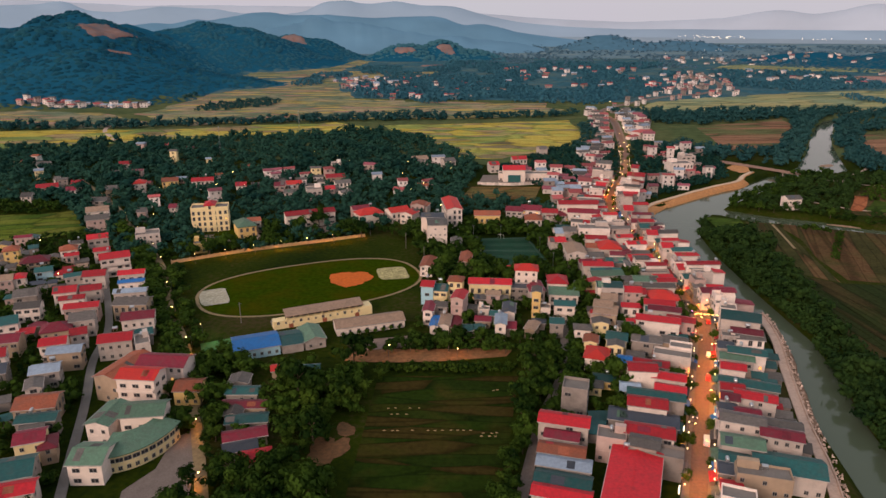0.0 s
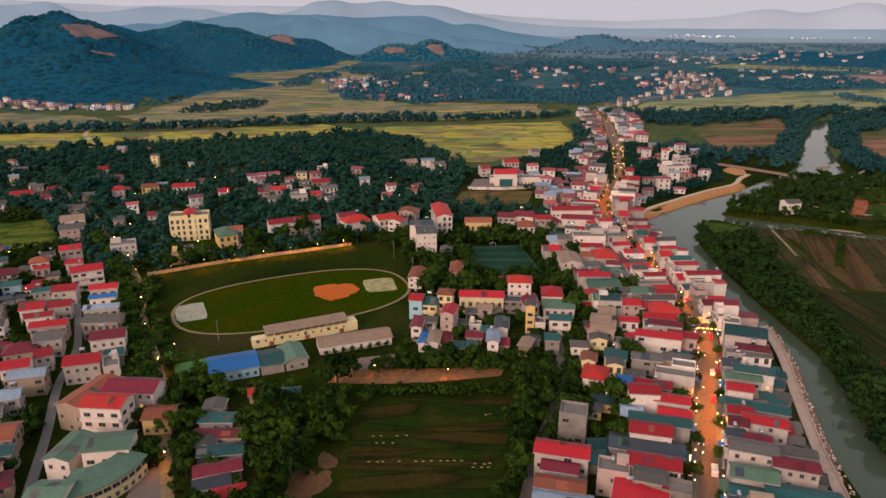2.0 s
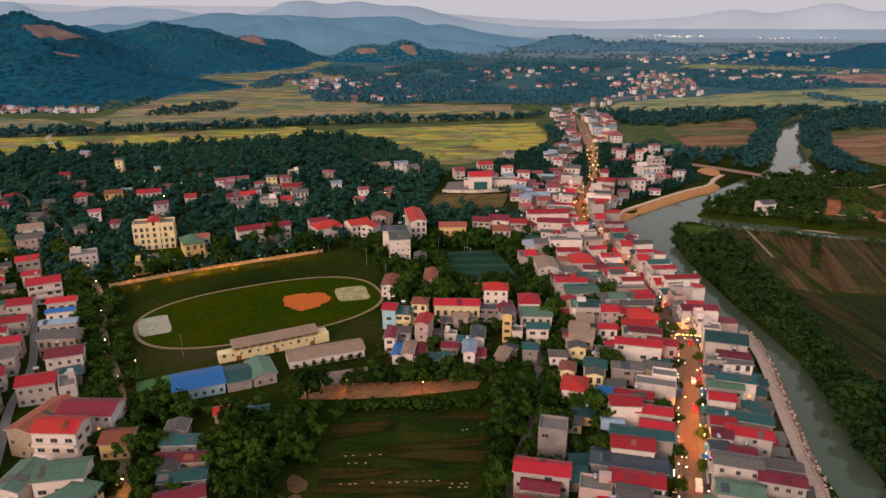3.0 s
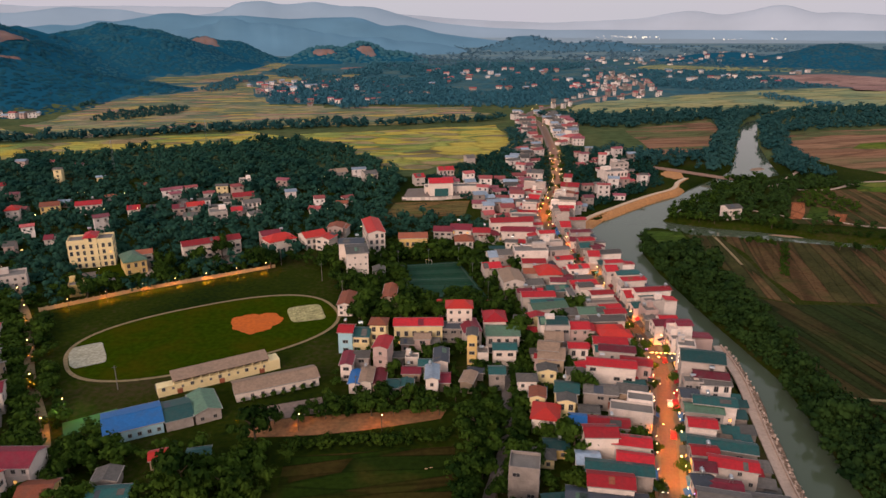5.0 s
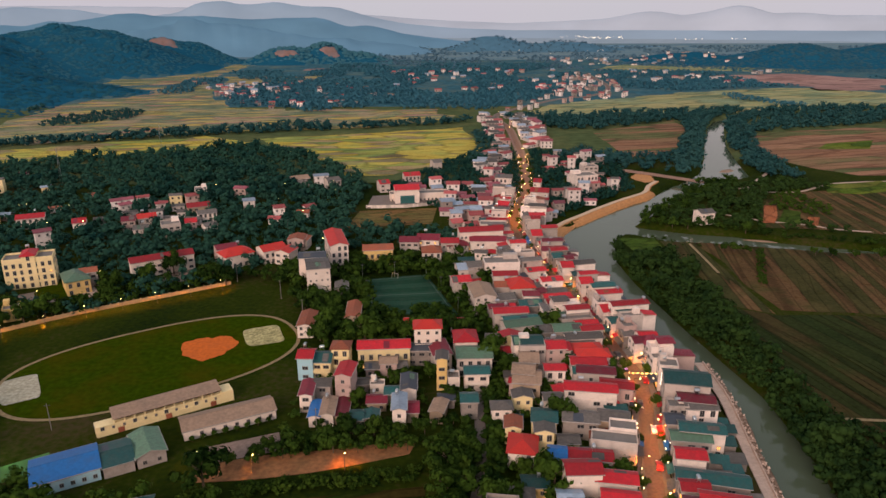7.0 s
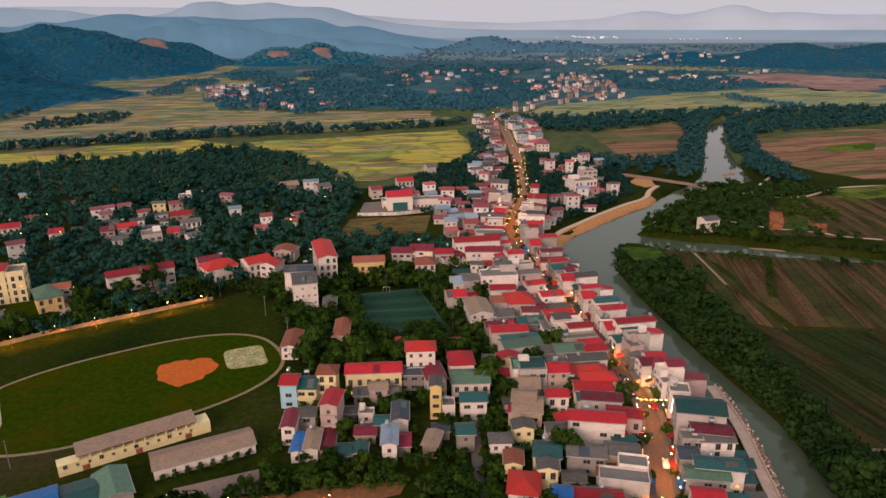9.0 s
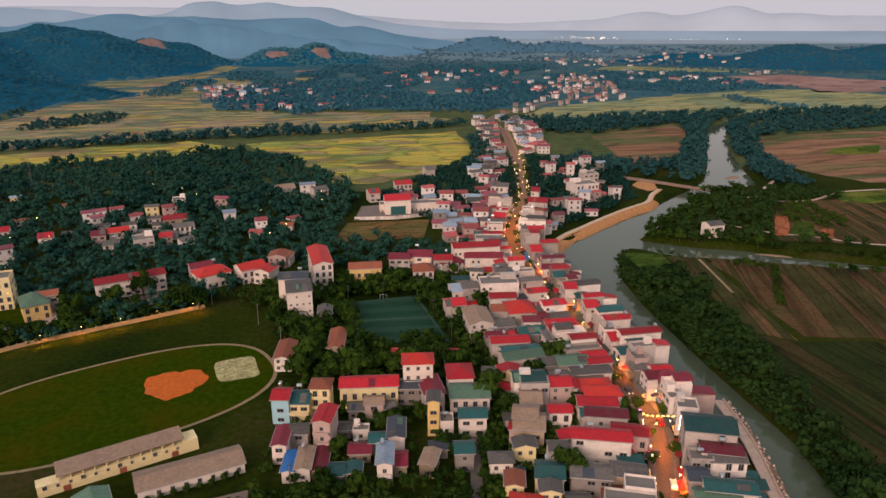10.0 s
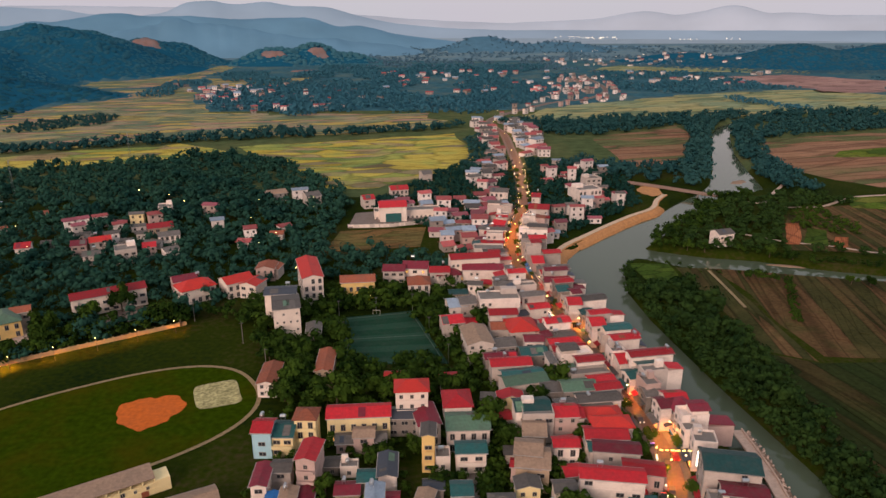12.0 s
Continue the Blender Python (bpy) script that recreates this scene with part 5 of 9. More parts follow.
def far_house(x, y, rz, w, d, floors, wall, roof, kind="gx"):
    """A distant house: walls, gabled roof with eaves, window openings; joined with the rest."""
    c, s_ = math.cos(radians(rz)), math.sin(radians(rz))
    h, r = floors * 3.3, 0.2 * d
    z0 = float(height(np.array([x]), np.array([y]))[0])
    wm = {"w": 0, "c": 1, "p": 2, "g": 3, "y": 1, "t": 2, "b": 0}[wall]
    rm = {"R": 4, "B": 4, "M": 5, "K": 6, "G": 6, "T": 7, "P": 7, "U": 7, "O": 8, "N": 8, "S": 6, "F": 3}[roof]

    def add_(pts, faces, slot):
        k = len(FAR["verts"])
        FAR["verts"] += [(x + px * c - py * s_, y + px * s_ + py * c, z0 + pz) for px, py, pz in pts]
        FAR["faces"] += [tuple(k + i for i in f) for f in faces]
        FAR["slots"] += [slot] * len(faces)

    if y < 480:
        walls_ = {"w": "white", "c": "cream", "p": "pink", "g": "grey", "y": "yellow", "t": "tan", "b": "pale"}[wall]
        t = thing("house", x, y, z0, rz, f"small {walls_} village house with {ROOFS[roof][1] if roof in ROOFS else 'grey'} gabled roof", "house", "village houses among trees")
        wall_shell(t, w, d, h, [], "gx", r, 0, FAR_MATS[wm])
        bm = bmesh.new()
        gable(bm, -w / 2, w / 2, -d / 2, d / 2, h + 0.02, r, "x", over=0.6)
        part("roof", bm, FAR_MATS[rm], t)
        for j in range(2):
            part("window", WIN["std"], None, t).matrix_basis = pose((j - 0.5) * w * 0.5, -d / 2, (int(floors) - 1) * 3.3 + 0.9, 0, 0, 0)
        KEEP.append((x, y, 0.6 * max(w, d)))
        return

    cube = [(0, 1, 5, 4), (1, 2, 6, 5), (2, 3, 7, 6), (3, 0, 4, 7), (4, 5, 6, 7)]

    def block(x0, x1, y0, y1, a, b_, slot):
        add_([(x0, y0, a), (x1, y0, a), (x1, y1, a), (x0, y1, a), (x0, y0, b_), (x1, y0, b_), (x1, y1, b_), (x0, y1, b_)], cube, slot)

    block(-w / 2, w / 2, -d / 2, d / 2, -1, h, wm)
    e = 0.6
    add_([(-w / 2 - e, -d / 2 - e, h - 0.1), (w / 2 + e, -d / 2 - e, h - 0.1), (w / 2 + e, d / 2 + e, h - 0.1), (-w / 2 - e, d / 2 + e, h - 0.1), (-w / 2 - e, 0, h + r), (w / 2 + e, 0, h + r)], [(0, 1, 5, 4), (2, 3, 4, 5), (1, 2, 5, 5), (3, 0, 4, 4), (3, 2, 1, 0)], rm)
    n_ = max(1, int(w / 3.5))
    for k in range(int(floors)):
        for j in range(n_):
            u = (j + 0.5 - n_ / 2) * w / n_
            block(u - 0.6, u + 0.6, -d / 2 - 0.06, -d / 2, k * 3.3 + 0.9, k * 3.3 + 2.3, 9)
    KEEP.append((x, y, 0.6 * max(w, d)))

# ---- notable buildings ----
def rail_fence(name, line, h, label, mat="plaster_cream", step=3.0):
    """A masonry boundary wall: piers, panels and coping, piece by piece."""
    f = thing(name, 0, 0, 0, 0, label, "wall", kind="structure")
    pier, panel = bmesh.new(), bmesh.new()
    box(pier, -0.22, 0.22, -0.22, 0.22, -0.2, h + 0.25)
    box(pier, -0.28, 0.28, -0.28, 0.28, h + 0.25, h + 0.4)
    box(panel, 0, step, -0.1, 0.1, -0.2, h)
    box(panel, 0, step, -0.16, 0.16, h, h + 0.1)
    pier, panel = mesh_of(pier, "pier", mat), mesh_of(panel, "panel", mat)
    total = sum(math.hypot(b_[0] - a[0], b_[1] - a[1]) for a, b_ in zip(line, line[1:]))
    for i in range(int(total / step)):
        x, y, head = along(line, i * step)
        part("pier", pier, None, f).matrix_basis = pose(x, y, 0, 0, 0, head)
        part("panel", panel, None, f).matrix_basis = pose(x, y, 0, 0, 0, head)
    return f


# grandstand: long cream block with a sloping roof over its seats
def grandstand():
    g = thing("grandstand", -80.0, 247.0, 0, 30.5, "long cream grandstand with a brown sheet roof beside the pitch", "grandstand")
    L, D = 37.0, 6.0
    bm = bmesh.new()
    box(bm, -L / 2, L / 2, -D / 2, 0.5, -0.3, 3.3)
    box(bm, -L / 2 - 0.1, L / 2 + 0.1, -D / 2 - 0.12, -D / 2, 1.7, 1.85)
    box(bm, -L / 2 - 0.1, L / 2 + 0.1, -D / 2 - 0.2, 0.6, 3.3, 3.5)
    part("wall", bm, "plaster_cream", g)
    for i in range(5):
        bm = bmesh.new()
        box(bm, -L / 2, L / 2, 0.5 + i * 0.9, 1.4 + i * 0.9, -0.3, 2.6 - i * 0.5)
        part("seat_step", bm, "concrete", g)
    for i in range(12):
        bm = bmesh.new()
        x = -L / 2 + 5.2 + (L - 5.6) * i / 11
        box(bm, x - 0.15, x + 0.15, -D / 2 - 0.1, -D / 2 + 0.3, 3.5, 4.9)
        part("post", bm, "plaster_cream", g)
    bm = bmesh.new()
    v = [bm.verts.new(p) for p in ((-L / 2 + 4.8, -D / 2 - 0.5, 4.9), (L / 2 - 0.2, -D / 2 - 0.5, 4.9), (L / 2 - 0.2, D / 2 - 0.6, 6.0), (-L / 2 + 4.8, D / 2 - 0.6, 6.0))]
    top = [bm.verts.new((p.co.x, p.co.y, p.co.z + 0.15)) for p in v]
    bm.faces.new(v[::-1])
    bm.faces.new(top)
    for i in range(4):
        bm.faces.new((v[i], v[(i + 1) % 4], top[(i + 1) % 4], top[i]))
    part("roof", bm, "roof_brown", g)
    # added dark panel stands in for the shade behind the open arcade
    bm = bmesh.new()
    box(bm, -L / 2 + 5.0, L / 2 - 0.3, -D / 2 + 1.6, -D / 2 + 1.8, 3.5, 4.95)
    part("shade_panel", bm, "dark_metal", g)
    bm = bmesh.new()
    box(bm, L / 2 - 0.2, L / 2 + 3.5, -D / 2, 2.0, -0.3, 3.8)
    part("side_block", bm, "plaster_cream", g)
    for i in range(12):
        o = part("window", WIN["small"] if i % 3 else WIN["std"], None, g)
        o.matrix_basis = pose(-L / 2 + 1.8 + i * 3.0, -D / 2 - 0.01, 1.95, 0, 0, 0)
    for i in (2, 6, 10):
        bm = bmesh.new()
        box(bm, -L / 2 + i * 3.4 - 0.9, -L / 2 + i * 3.4 + 0.9, -D / 2 - 0.08, -D / 2, 0, 1.9)
        part("door", bm, "roof_rust", g)
    for i in range(5):
        KEEP.append((-80 + (i - 2) * 8 * 0.86, 247 + (i - 2) * 8 * 0.5, 6))


grandstand()
house(-57.8, 242.2, 25, 27.0, 8.5, 1.0, "x", "N", "gx", windows="s", win="std", spacing=3.2, look_="long white shed with a brown sheet roof", name="warehouse", rise=1.6)
house(-94.9, 217.5, 28, 16.0, 12.5, 1.15, "b", "U", "gx", windows="s", look_="blue steel sports shed with bright blue roof", name="shed", rise=1.6)
house(-83.5, 222.8, 28, 7.8, 12.0, 1.05, "g", "T", "gx", windows="", look_="low shed with a dark teal sheet roof", name="shed", rise=1.2)
house(-76.6, 227.2, 30, 7.6, 13.0, 1.1, "g", "G", "gy", windows="s", look_="low shed with a pale green sheet roof", name="shed", rise=1.4)
surface("wall_tan", (0.44, 0.30, 0.16), vary=0.15, stain=0.6, stain_scale=0.2, dirt=(0.2, 0.12, 0.07))
rail_fence("boundary_wall_1", [(-172, 303), (-165, 308.2), (-141, 326), (-110, 344), (-84, 359.5)], 1.5, "long tan boundary wall behind the pitch", "wall_tan")
rail_fence("boundary_wall_2", [(-33, 488), (-9, 489), (13, 496)], 1.9, "pale terrace wall of the festival ground", "plaster_white")

# hotel, annex, schools
house(-177.3, 361.5, 19, 20.3, 10, 4.2, "c", "R", "flat", look_="four-storey cream hotel with rows of dark windows", name="hotel", windows="sew", win="tall", spacing=2.7)
house(-176.8, 361.2, 19, 5.5, 9.6, 4.75, "c", "R", "hip", look_="raised stair block of the cream hotel", name="tower", windows="s", win="tall", spacing=5)
house(-154.2, 354, 33, 9.8, 14, 2.0, "y", "G", "hip", look_="yellow hall with a green hipped roof", name="hall", windows="se", win="tall")
house(-123.5, 376.4, 29, 28.5, 8.3, 2.4, "x", "R", "gx", look_="long two-storey school with a red roof", name="school", windows="s")
house(-97, 392, 29, 10, 8, 2.2, "p", "M", "gx", name="school", look_="short school wing with a crimson roof", windows="s")
house(-90.3, 385.3, 36, 14.6, 10, 2, "x", "B", "hip", name="hall", look_="white hall with a bright red hipped roof", windows="s", win="tall")
house(-74, 391, 36, 12, 10, 2.1, "x", "B", "gx", name="hall", look_="white hall with bright red tiled gables", windows="s")
house(-66, 388, -20, 8, 9, 2.0, "x", "B", "gy", name="hall", look_="white hall with bright red tiled gables", windows="s")
house(-44.6, 348.5, 12, 9.8, 13.5, 4.1, "x", "K", "gx", look_="white office block with a grey sheet roof", name="office", windows="se", blank="s", win="small", spacing=2.2, rise=0.8)
house(-48.6, 360.5, 6, 12.0, 8.5, 4.1, "x", "S", "gx", look_="grey-roofed office block behind a white one", name="office", windows="w", rise=0.9)
house(-33.5, 342, 6, 5, 9, 1.6, "g", "K", "gy", look_="low grey annex of the office block", name="office", windows="e")
house(-41, 388, 14, 8.5, 26, 3.9, "x", "B", "gy", look_="white school block with a bright red roof", name="school", windows="sw")
house(-20.1, 386.3, 5, 14.6, 8.8, 2.4, "y", "O", "gx", look_="ochre villa with a rust tiled roof", name="villa", windows="s", win="tall")
house(32.7, 405.1, 7, 22.9, 7.8, 3.4, "x", "R", "gx", look_="white three-storey school with a red roof", name="school", windows="s", spacing=2.0)
house(33, 402, 7, 8, 6, 2.2, "w", "R", "hip", name="school", look_="low white entrance wing", windows="s")
house(20, 398, 7, 11, 7, 1.7, "w", "M", "hip", name="house", windows="s")
house(-7.8, 503, 7, 15.8, 12, 3.0, "x", "R", "gx", look_="white festival stage building with red eaves", name="hall", windows="")
house(1, 509, 7, 40, 9, 1.6, "x", "F", "flat", look_="long low white hall on a terrace", name="hall", windows="s")
house(31.2, 145, -12.7, 12.7, 34, 2.0, "w", "R", "gy", look_="big market hall with a red sheet roof", name="hall", windows="", rise=0.9)

# market house with the curved front
house(-117.5, 160.6, 0, 7.0, 12.5, 2.1, "w", "G", "gy", look_="white wing with a green sheet roof", name="market_hall", windows="sw")
house(-107.0, 162.4, 14, 12.0, 8.5, 2.5, "x", "G", "gx", look_="white hall with a green sheet roof", name="market_hall", windows="s")
house(-111.0, 142.0, 8, 9.0, 10, 2.0, "x", "G", "gx", look_="white corner block with a green roof", name="market_hall", windows="sw", win="std")


def curved_market():
    g = thing("market_hall", -111.5, 160.5, 0, 0, "curved white market building with arcade and green roof", "market")
    r0, r1, z = 9.0, 15.2, 5.4
    steps = [radians(-82 + i * 7.6) for i in range(12)]
    bm, rf = bmesh.new(), bmesh.new()
    for a, b_ in zip(steps, steps[1:]):
        ring = [(r0 * math.cos(a), 1.1 * r0 * math.sin(a)), (r1 * math.cos(a), 1.25 * r1 * math.sin(a)), (r1 * math.cos(b_), 1.25 * r1 * math.sin(b_)), (r0 * math.cos(b_), 1.1 * r0 * math.sin(b_))]
        prism(bm, ring, -0.3, z)
        vs = [rf.verts.new((x * k, y * k, h)) for (x, y), k, h in zip(ring, (0.98, 1.05, 1.05, 0.98), (z + 1.9, z + 0.3, z + 0.3, z + 1.9))]
        lo = [rf.verts.new((v.co.x, v.co.y, v.co.z - 0.25)) for v in vs]
        rf.faces.new(vs)
        rf.faces.new(lo[::-1])
        rf.faces.new((lo[1], lo[2], vs[2], vs[1]))
    for q in (bm, rf):
        bmesh.ops.remove_doubles(q, verts=q.verts, dist=0.001)
    part("wall", bm, "plaster_cream", g)
    part("roof", rf, "roof_green", g)
    for i, a in enumerate(steps[:-1]):
        a = (a + steps[i + 1]) / 2
        x, y = r1 * math.cos(a), 1.25 * r1 * math.sin(a)
        turn = math.degrees(math.atan2(y / 1.5625, x)) + 90
        for k in range(2):
            o = part("window", WIN["wide" if k else "std"], None, g)
            o.matrix_basis = pose(x * 1.003, y * 1.003, 0.6 + k * 2.6, 0, 0, turn)
    KEEP.append((-101, 152, 9))


curved_market()
house(-117.1, 178.6, 2, 12.3, 8, 3.2, "x", "B", "gx", windows="se", look_="white three-storey house with a bright red roof", balcony=True)
house(-127.0, 186, -10, 9, 18, 2.6, "t", "O", "gy", windows="s", look_="tan house with a long rust-red roof")
house(-115.0, 190, 2, 16, 9, 2.8, "w", "M", "gx", windows="s")
house(-103.0, 182, 8, 8, 8, 1.6, "y", "O", "gx", windows="s")

# houses round the sports ground and the back lanes
house(3.5, 283.6, 1, 9.5, 7, 4, "x", "B", "hip", windows="sew", balcony=True)
house(-12, 278.5, 2, 18.1, 7, 2.4, "c", "R", "gx", windows="s", win="tall", balcony=False, look_="cream two-storey villa with a long red roof")
house(-11, 271.5, 2, 14, 5, 1.0, "p", "K", "gx", windows="s")
house(-38, 270.9, -3, 5.2, 7, 2.6, "b", "R", "gx", windows="s")
house(-32.5, 272, -3, 6, 8, 2.0, "c", "T", "gx", windows="s", balcony=True)
house(-26.5, 274.5, -3, 6, 6, 3.0, "c", "O", "hip", windows="s", balcony=True)
house(-23.2, 256.5, -8, 5.0, 9, 3.1, "p", "R", "gy", windows="s", balcony=True, look_="narrow pink house with a red roof")
house(7.5, 277.5, 11, 6.3, 12, 2.1, "w", "M", "gy", windows="s")
house(17.1, 284.2, 2, 8, 9.5, 2.4, "w", "R", "hip", windows="s")
house(8.0, 262.1, -3, 3.4, 6, 3.6, "y", "K", "gy", windows="s", look_="narrow yellow tower house", balcony=True)
house(41.8, 203.6, 0, 8.9, 6, 3, "x", "R", "gx", windows="w", look_="tall white house with a red roof edge")


# houses between the sheds and the turf pitch, row by row
for x, y, rz, w, d, floors, fh, wall, roof, kind in ((-35, 252, 0, 3.8, 9.5, 2, 3.0, "x", "M", "gy"), (-31.3, 243.3, 0, 3.3, 9.0, 1, 3.6, "x", "U", "gy"), (-27.5, 244.2, 0, 3.8, 10, 1, 4.0, "x", "N", "gy"), (-23.4, 245.6, 0, 3.8, 11, 1, 2.8, "t", "M", "gy"),
                                                     (-30.6, 256, 0, 5.0, 5.0, 2, 2.75, "g", "K", "gx"), (-14.1, 240.3, 0, 4.2, 5.0, 1, 3.2, "p", "T", "gy"), (-5.6, 241, 0, 4.0, 9.5, 2, 3.5, "x", "P", "gy"), (-2.9, 254.8, 0, 4.6, 10, 2, 3.0, "x", "S", "gy"),
                                                     (-8.3, 253, 0, 4.4, 5.0, 1, 4.0, "g", "T", "gx"), (-1.6, 243.5, 0, 3.4, 6.5, 1, 3.5, "t", "M", "gx"), (6.4, 243.2, -15, 4.0, 7.5, 1, 4.0, "t", "N", "gy"), (15.8, 244.3, 0, 5.0, 5.5, 2, 3.0, "g", "T", "gx"),
                                                     (19.4, 260.8, 0, 8.0, 5.5, 2, 3.25, "x", "T", "gx"), (19.4, 272.8, 0, 12, 9.0, 2, 3.5, "w", "G", "gx"), (-19.6, 260.8, 0, 6.5, 4.0, 1, 3.0, "g", "K", "gx"), (-13.4, 259.6, 0, 4.8, 3.5, 1, 3.0, "x", "F", "flat"),
                                                     (-18.5, 240.2, 0, 3.8, 5.5, 1, 3.0, "g", "T", "gx"), (-13, 249.5, 0, 6.0, 5.0, 1, 3.0, "t", "M", "gx"), (11.8, 262, 0, 4.0, 5.0, 1, 4.0, "x", "F", "flat"), (9, 250, 0, 5.0, 4.0, 1, 3.0, "g", "S", "gx")):
    house(x, y, rz, w, d, floors, wall, roof, kind, fh=fh, windows="s", group="houses of the middle quarter", balcony=floors == 2 and wall == "x")

# houses of the town, nearest first
house(-122.2, 127.1, 25, 8.8, 6.0, 2, "w", "R", "gx", fh=2.75, windows="se", blank="e", group="houses of the west quarter")
house(-128.1, 135.0, 26, 8.6, 10.0, 2, "g", "T", "gx", fh=2.75, windows="se", blank="e", group="houses of the west quarter")
house(13.9, 142.0, -10, 14.4, 5.0, 2, "w", "R", "gx", fh=2.75, windows="se", blank="s", group="houses of the middle quarter")
house(14.4, 147.3, -10, 14.0, 6.0, 2, "g", "T", "gx", fh=2.75, windows="se", blank="s", group="houses of the middle quarter")
house(-132.8, 147.3, 27, 7.5, 7.0, 2, "c", "M", "gx", fh=3.25, windows="se", blank="e", group="houses of the west quarter")
house(-127.9, 147.4, 32, 4.1, 7.0, 2, "t", "M", "hip", fh=2.50, windows="se", blank="e", group="houses of the west quarter")
house(56.5, 149.9, -6, 5.0, 6.0, 2, "w", "R", "gx", fh=2.50, windows="sw", shop="w", blank="s", group="shop houses along the main street")
house(64.9, 153.2, -8, 13.3, 5.5, 3, "t", "F", "flat", fh=2.67, windows="sw", shop="w", blank="s", group="shop houses along the main street", tank=True)
house(-137.1, 153.6, 30, 5.9, 5.0, 2, "g", "K", "gx", fh=2.50, windows="se", blank="e", group="houses of the west quarter")
house(14.9, 154.0, -8, 13.9, 5.0, 2, "g", "P", "gx", fh=3.00, windows="se", blank="s", group="houses of the middle quarter")
house(57.6, 156.9, -8, 5.0, 5.0, 2, "g", "S", "gx", fh=3.00, windows="sw", shop="w", blank="s", group="shop houses along the main street")
house(-137.9, 157.1, 18, 10.7, 5.0, 2, "g", "T", "gx", fh=3.00, windows="se", blank="e", group="houses of the west quarter")
house(14.5, 159.2, -8, 12.3, 5.0, 2, "p", "O", "gx", fh=3.25, windows="se", blank="s", group="houses of the middle quarter")
house(73.4, 160.3, -10, 17.2, 9.0, 2, "w", "T", "gx", fh=3.00, windows="sw", shop="w", blank="s", group="shop houses along the main street")
house(-143.7, 165.5, 18, 11.6, 9.0, 2, "t", "O", "gx", fh=3.00, windows="se", blank="e", group="houses of the west quarter")
house(28.5, 166.6, -9, 7.9, 6.0, 2, "p", "F", "flat", fh=3.75, windows="se", blank="s", group="houses of the middle quarter")
house(63.3, 166.6, -10, 10.7, 6.0, 3, "w", "G", "gx", fh=2.67, windows="sw", shop="w", blank="s", group="shop houses along the main street")
house(14.9, 167.2, -9, 9.3, 5.0, 2, "w", "M", "gx", fh=3.00, windows="se", blank="s", group="houses of the middle quarter")
house(39.0, 169.0, -9, 13.1, 6.0, 3, "w", "R", "gx", fh=2.67, windows="se", shop="e", blank="s", group="shop houses along the main street")
house(74.5, 170.1, -13, 10.6, 5.0, 3, "w", "M", "gx", fh=3.00, windows="sw", shop="w", blank="s", group="shop houses along the main street")
house(15.6, 171.9, -8, 14.0, 6.0, 3, "w", "R", "gx", fh=2.67, windows="se", blank="s", group="houses of the middle quarter")
house(-153.7, 176.9, 32, 4.7, 7.0, 2, "w", "K", "gy", fh=2.50, windows="se", blank="e", group="houses of the west quarter")
house(76.7, 178.7, -10, 12.0, 4.0, 2, "g", "K", "gx", fh=3.50, windows="sw", shop="w", blank="s", group="shop houses along the main street")
house(65.1, 180.4, -12, 7.8, 4.5, 2, "w", "R", "gx", fh=3.00, windows="sw", shop="w", blank="s", group="shop houses along the main street")
house(39.4, 181.3, -10, 19.7, 7.0, 1, "g", "S", "gx", fh=4.50, windows="se", shop="e", blank="s", group="shop houses along the main street")
house(-172.0, 181.9, 28, 8.4, 8.0, 2, "g", "S", "gx", fh=3.00, windows="se", blank="e", group="houses of the west quarter")
house(69.2, 183.7, -11, 7.4, 5.0, 2, "w", "M", "gx", fh=3.50, windows="sw", shop="w", blank="s", group="shop houses along the main street")
house(-155.2, 185.1, 27, 8.7, 7.0, 2, "g", "P", "gx", fh=3.00, windows="se", blank="e", group="houses of the west quarter")
house(40.9, 185.1, -8, 11.2, 6.0, 2, "w", "R", "gx", fh=3.75, windows="se", shop="e", blank="s", group="shop houses along the main street")
house(64.5, 185.5, -3, 5.0, 5.5, 2, "w", "S", "hip", fh=3.50, windows="sw", shop="w", blank="s", group="shop houses along the main street")
house(19.8, 190.0, -9, 7.8, 7.0, 3, "g", "K", "flat", fh=3.00, windows="se", blank="s", group="houses of the middle quarter")
house(66.2, 190.7, -11, 5.0, 5.0, 3, "w", "M", "gx", fh=2.67, windows="sw", shop="w", blank="s", group="shop houses along the main street")
house(44.4, 190.9, -9, 16.8, 5.0, 2, "g", "T", "gx", fh=3.50, windows="se", shop="e", blank="s", group="shop houses along the main street")
house(73.9, 191.7, -15, 11.7, 5.0, 3, "w", "R", "gx", fh=2.67, windows="sw", shop="w", blank="s", group="shop houses along the main street")
house(-178.6, 193.6, 32, 3.9, 8.0, 2, "w", "R", "gx", fh=3.00, windows="se", blank="e", group="houses of the west quarter")
house(49.5, 195.2, -12, 9.0, 4.5, 2, "w", "R", "gx", fh=3.50, windows="se", shop="e", blank="s", group="shop houses along the main street")
house(37.3, 196.4, -5, 5.9, 6.0, 2, "w", "P", "gx", fh=3.00, windows="se", blank="s", group="houses of the middle quarter")
house(-155.9, 197.0, 20, 10.8, 6.0, 2, "t", "P", "gx", fh=3.50, windows="se", blank="e", group="houses of the west quarter")
house(69.0, 198.7, -8, 6.7, 4.5, 2, "w", "R", "gx", fh=3.50, windows="sw", shop="w", blank="s", group="shop houses along the main street")
house(50.2, 202.2, -11, 10.1, 5.0, 2, "w", "R", "gx", fh=3.75, windows="se", shop="e", blank="s", group="shop houses along the main street")
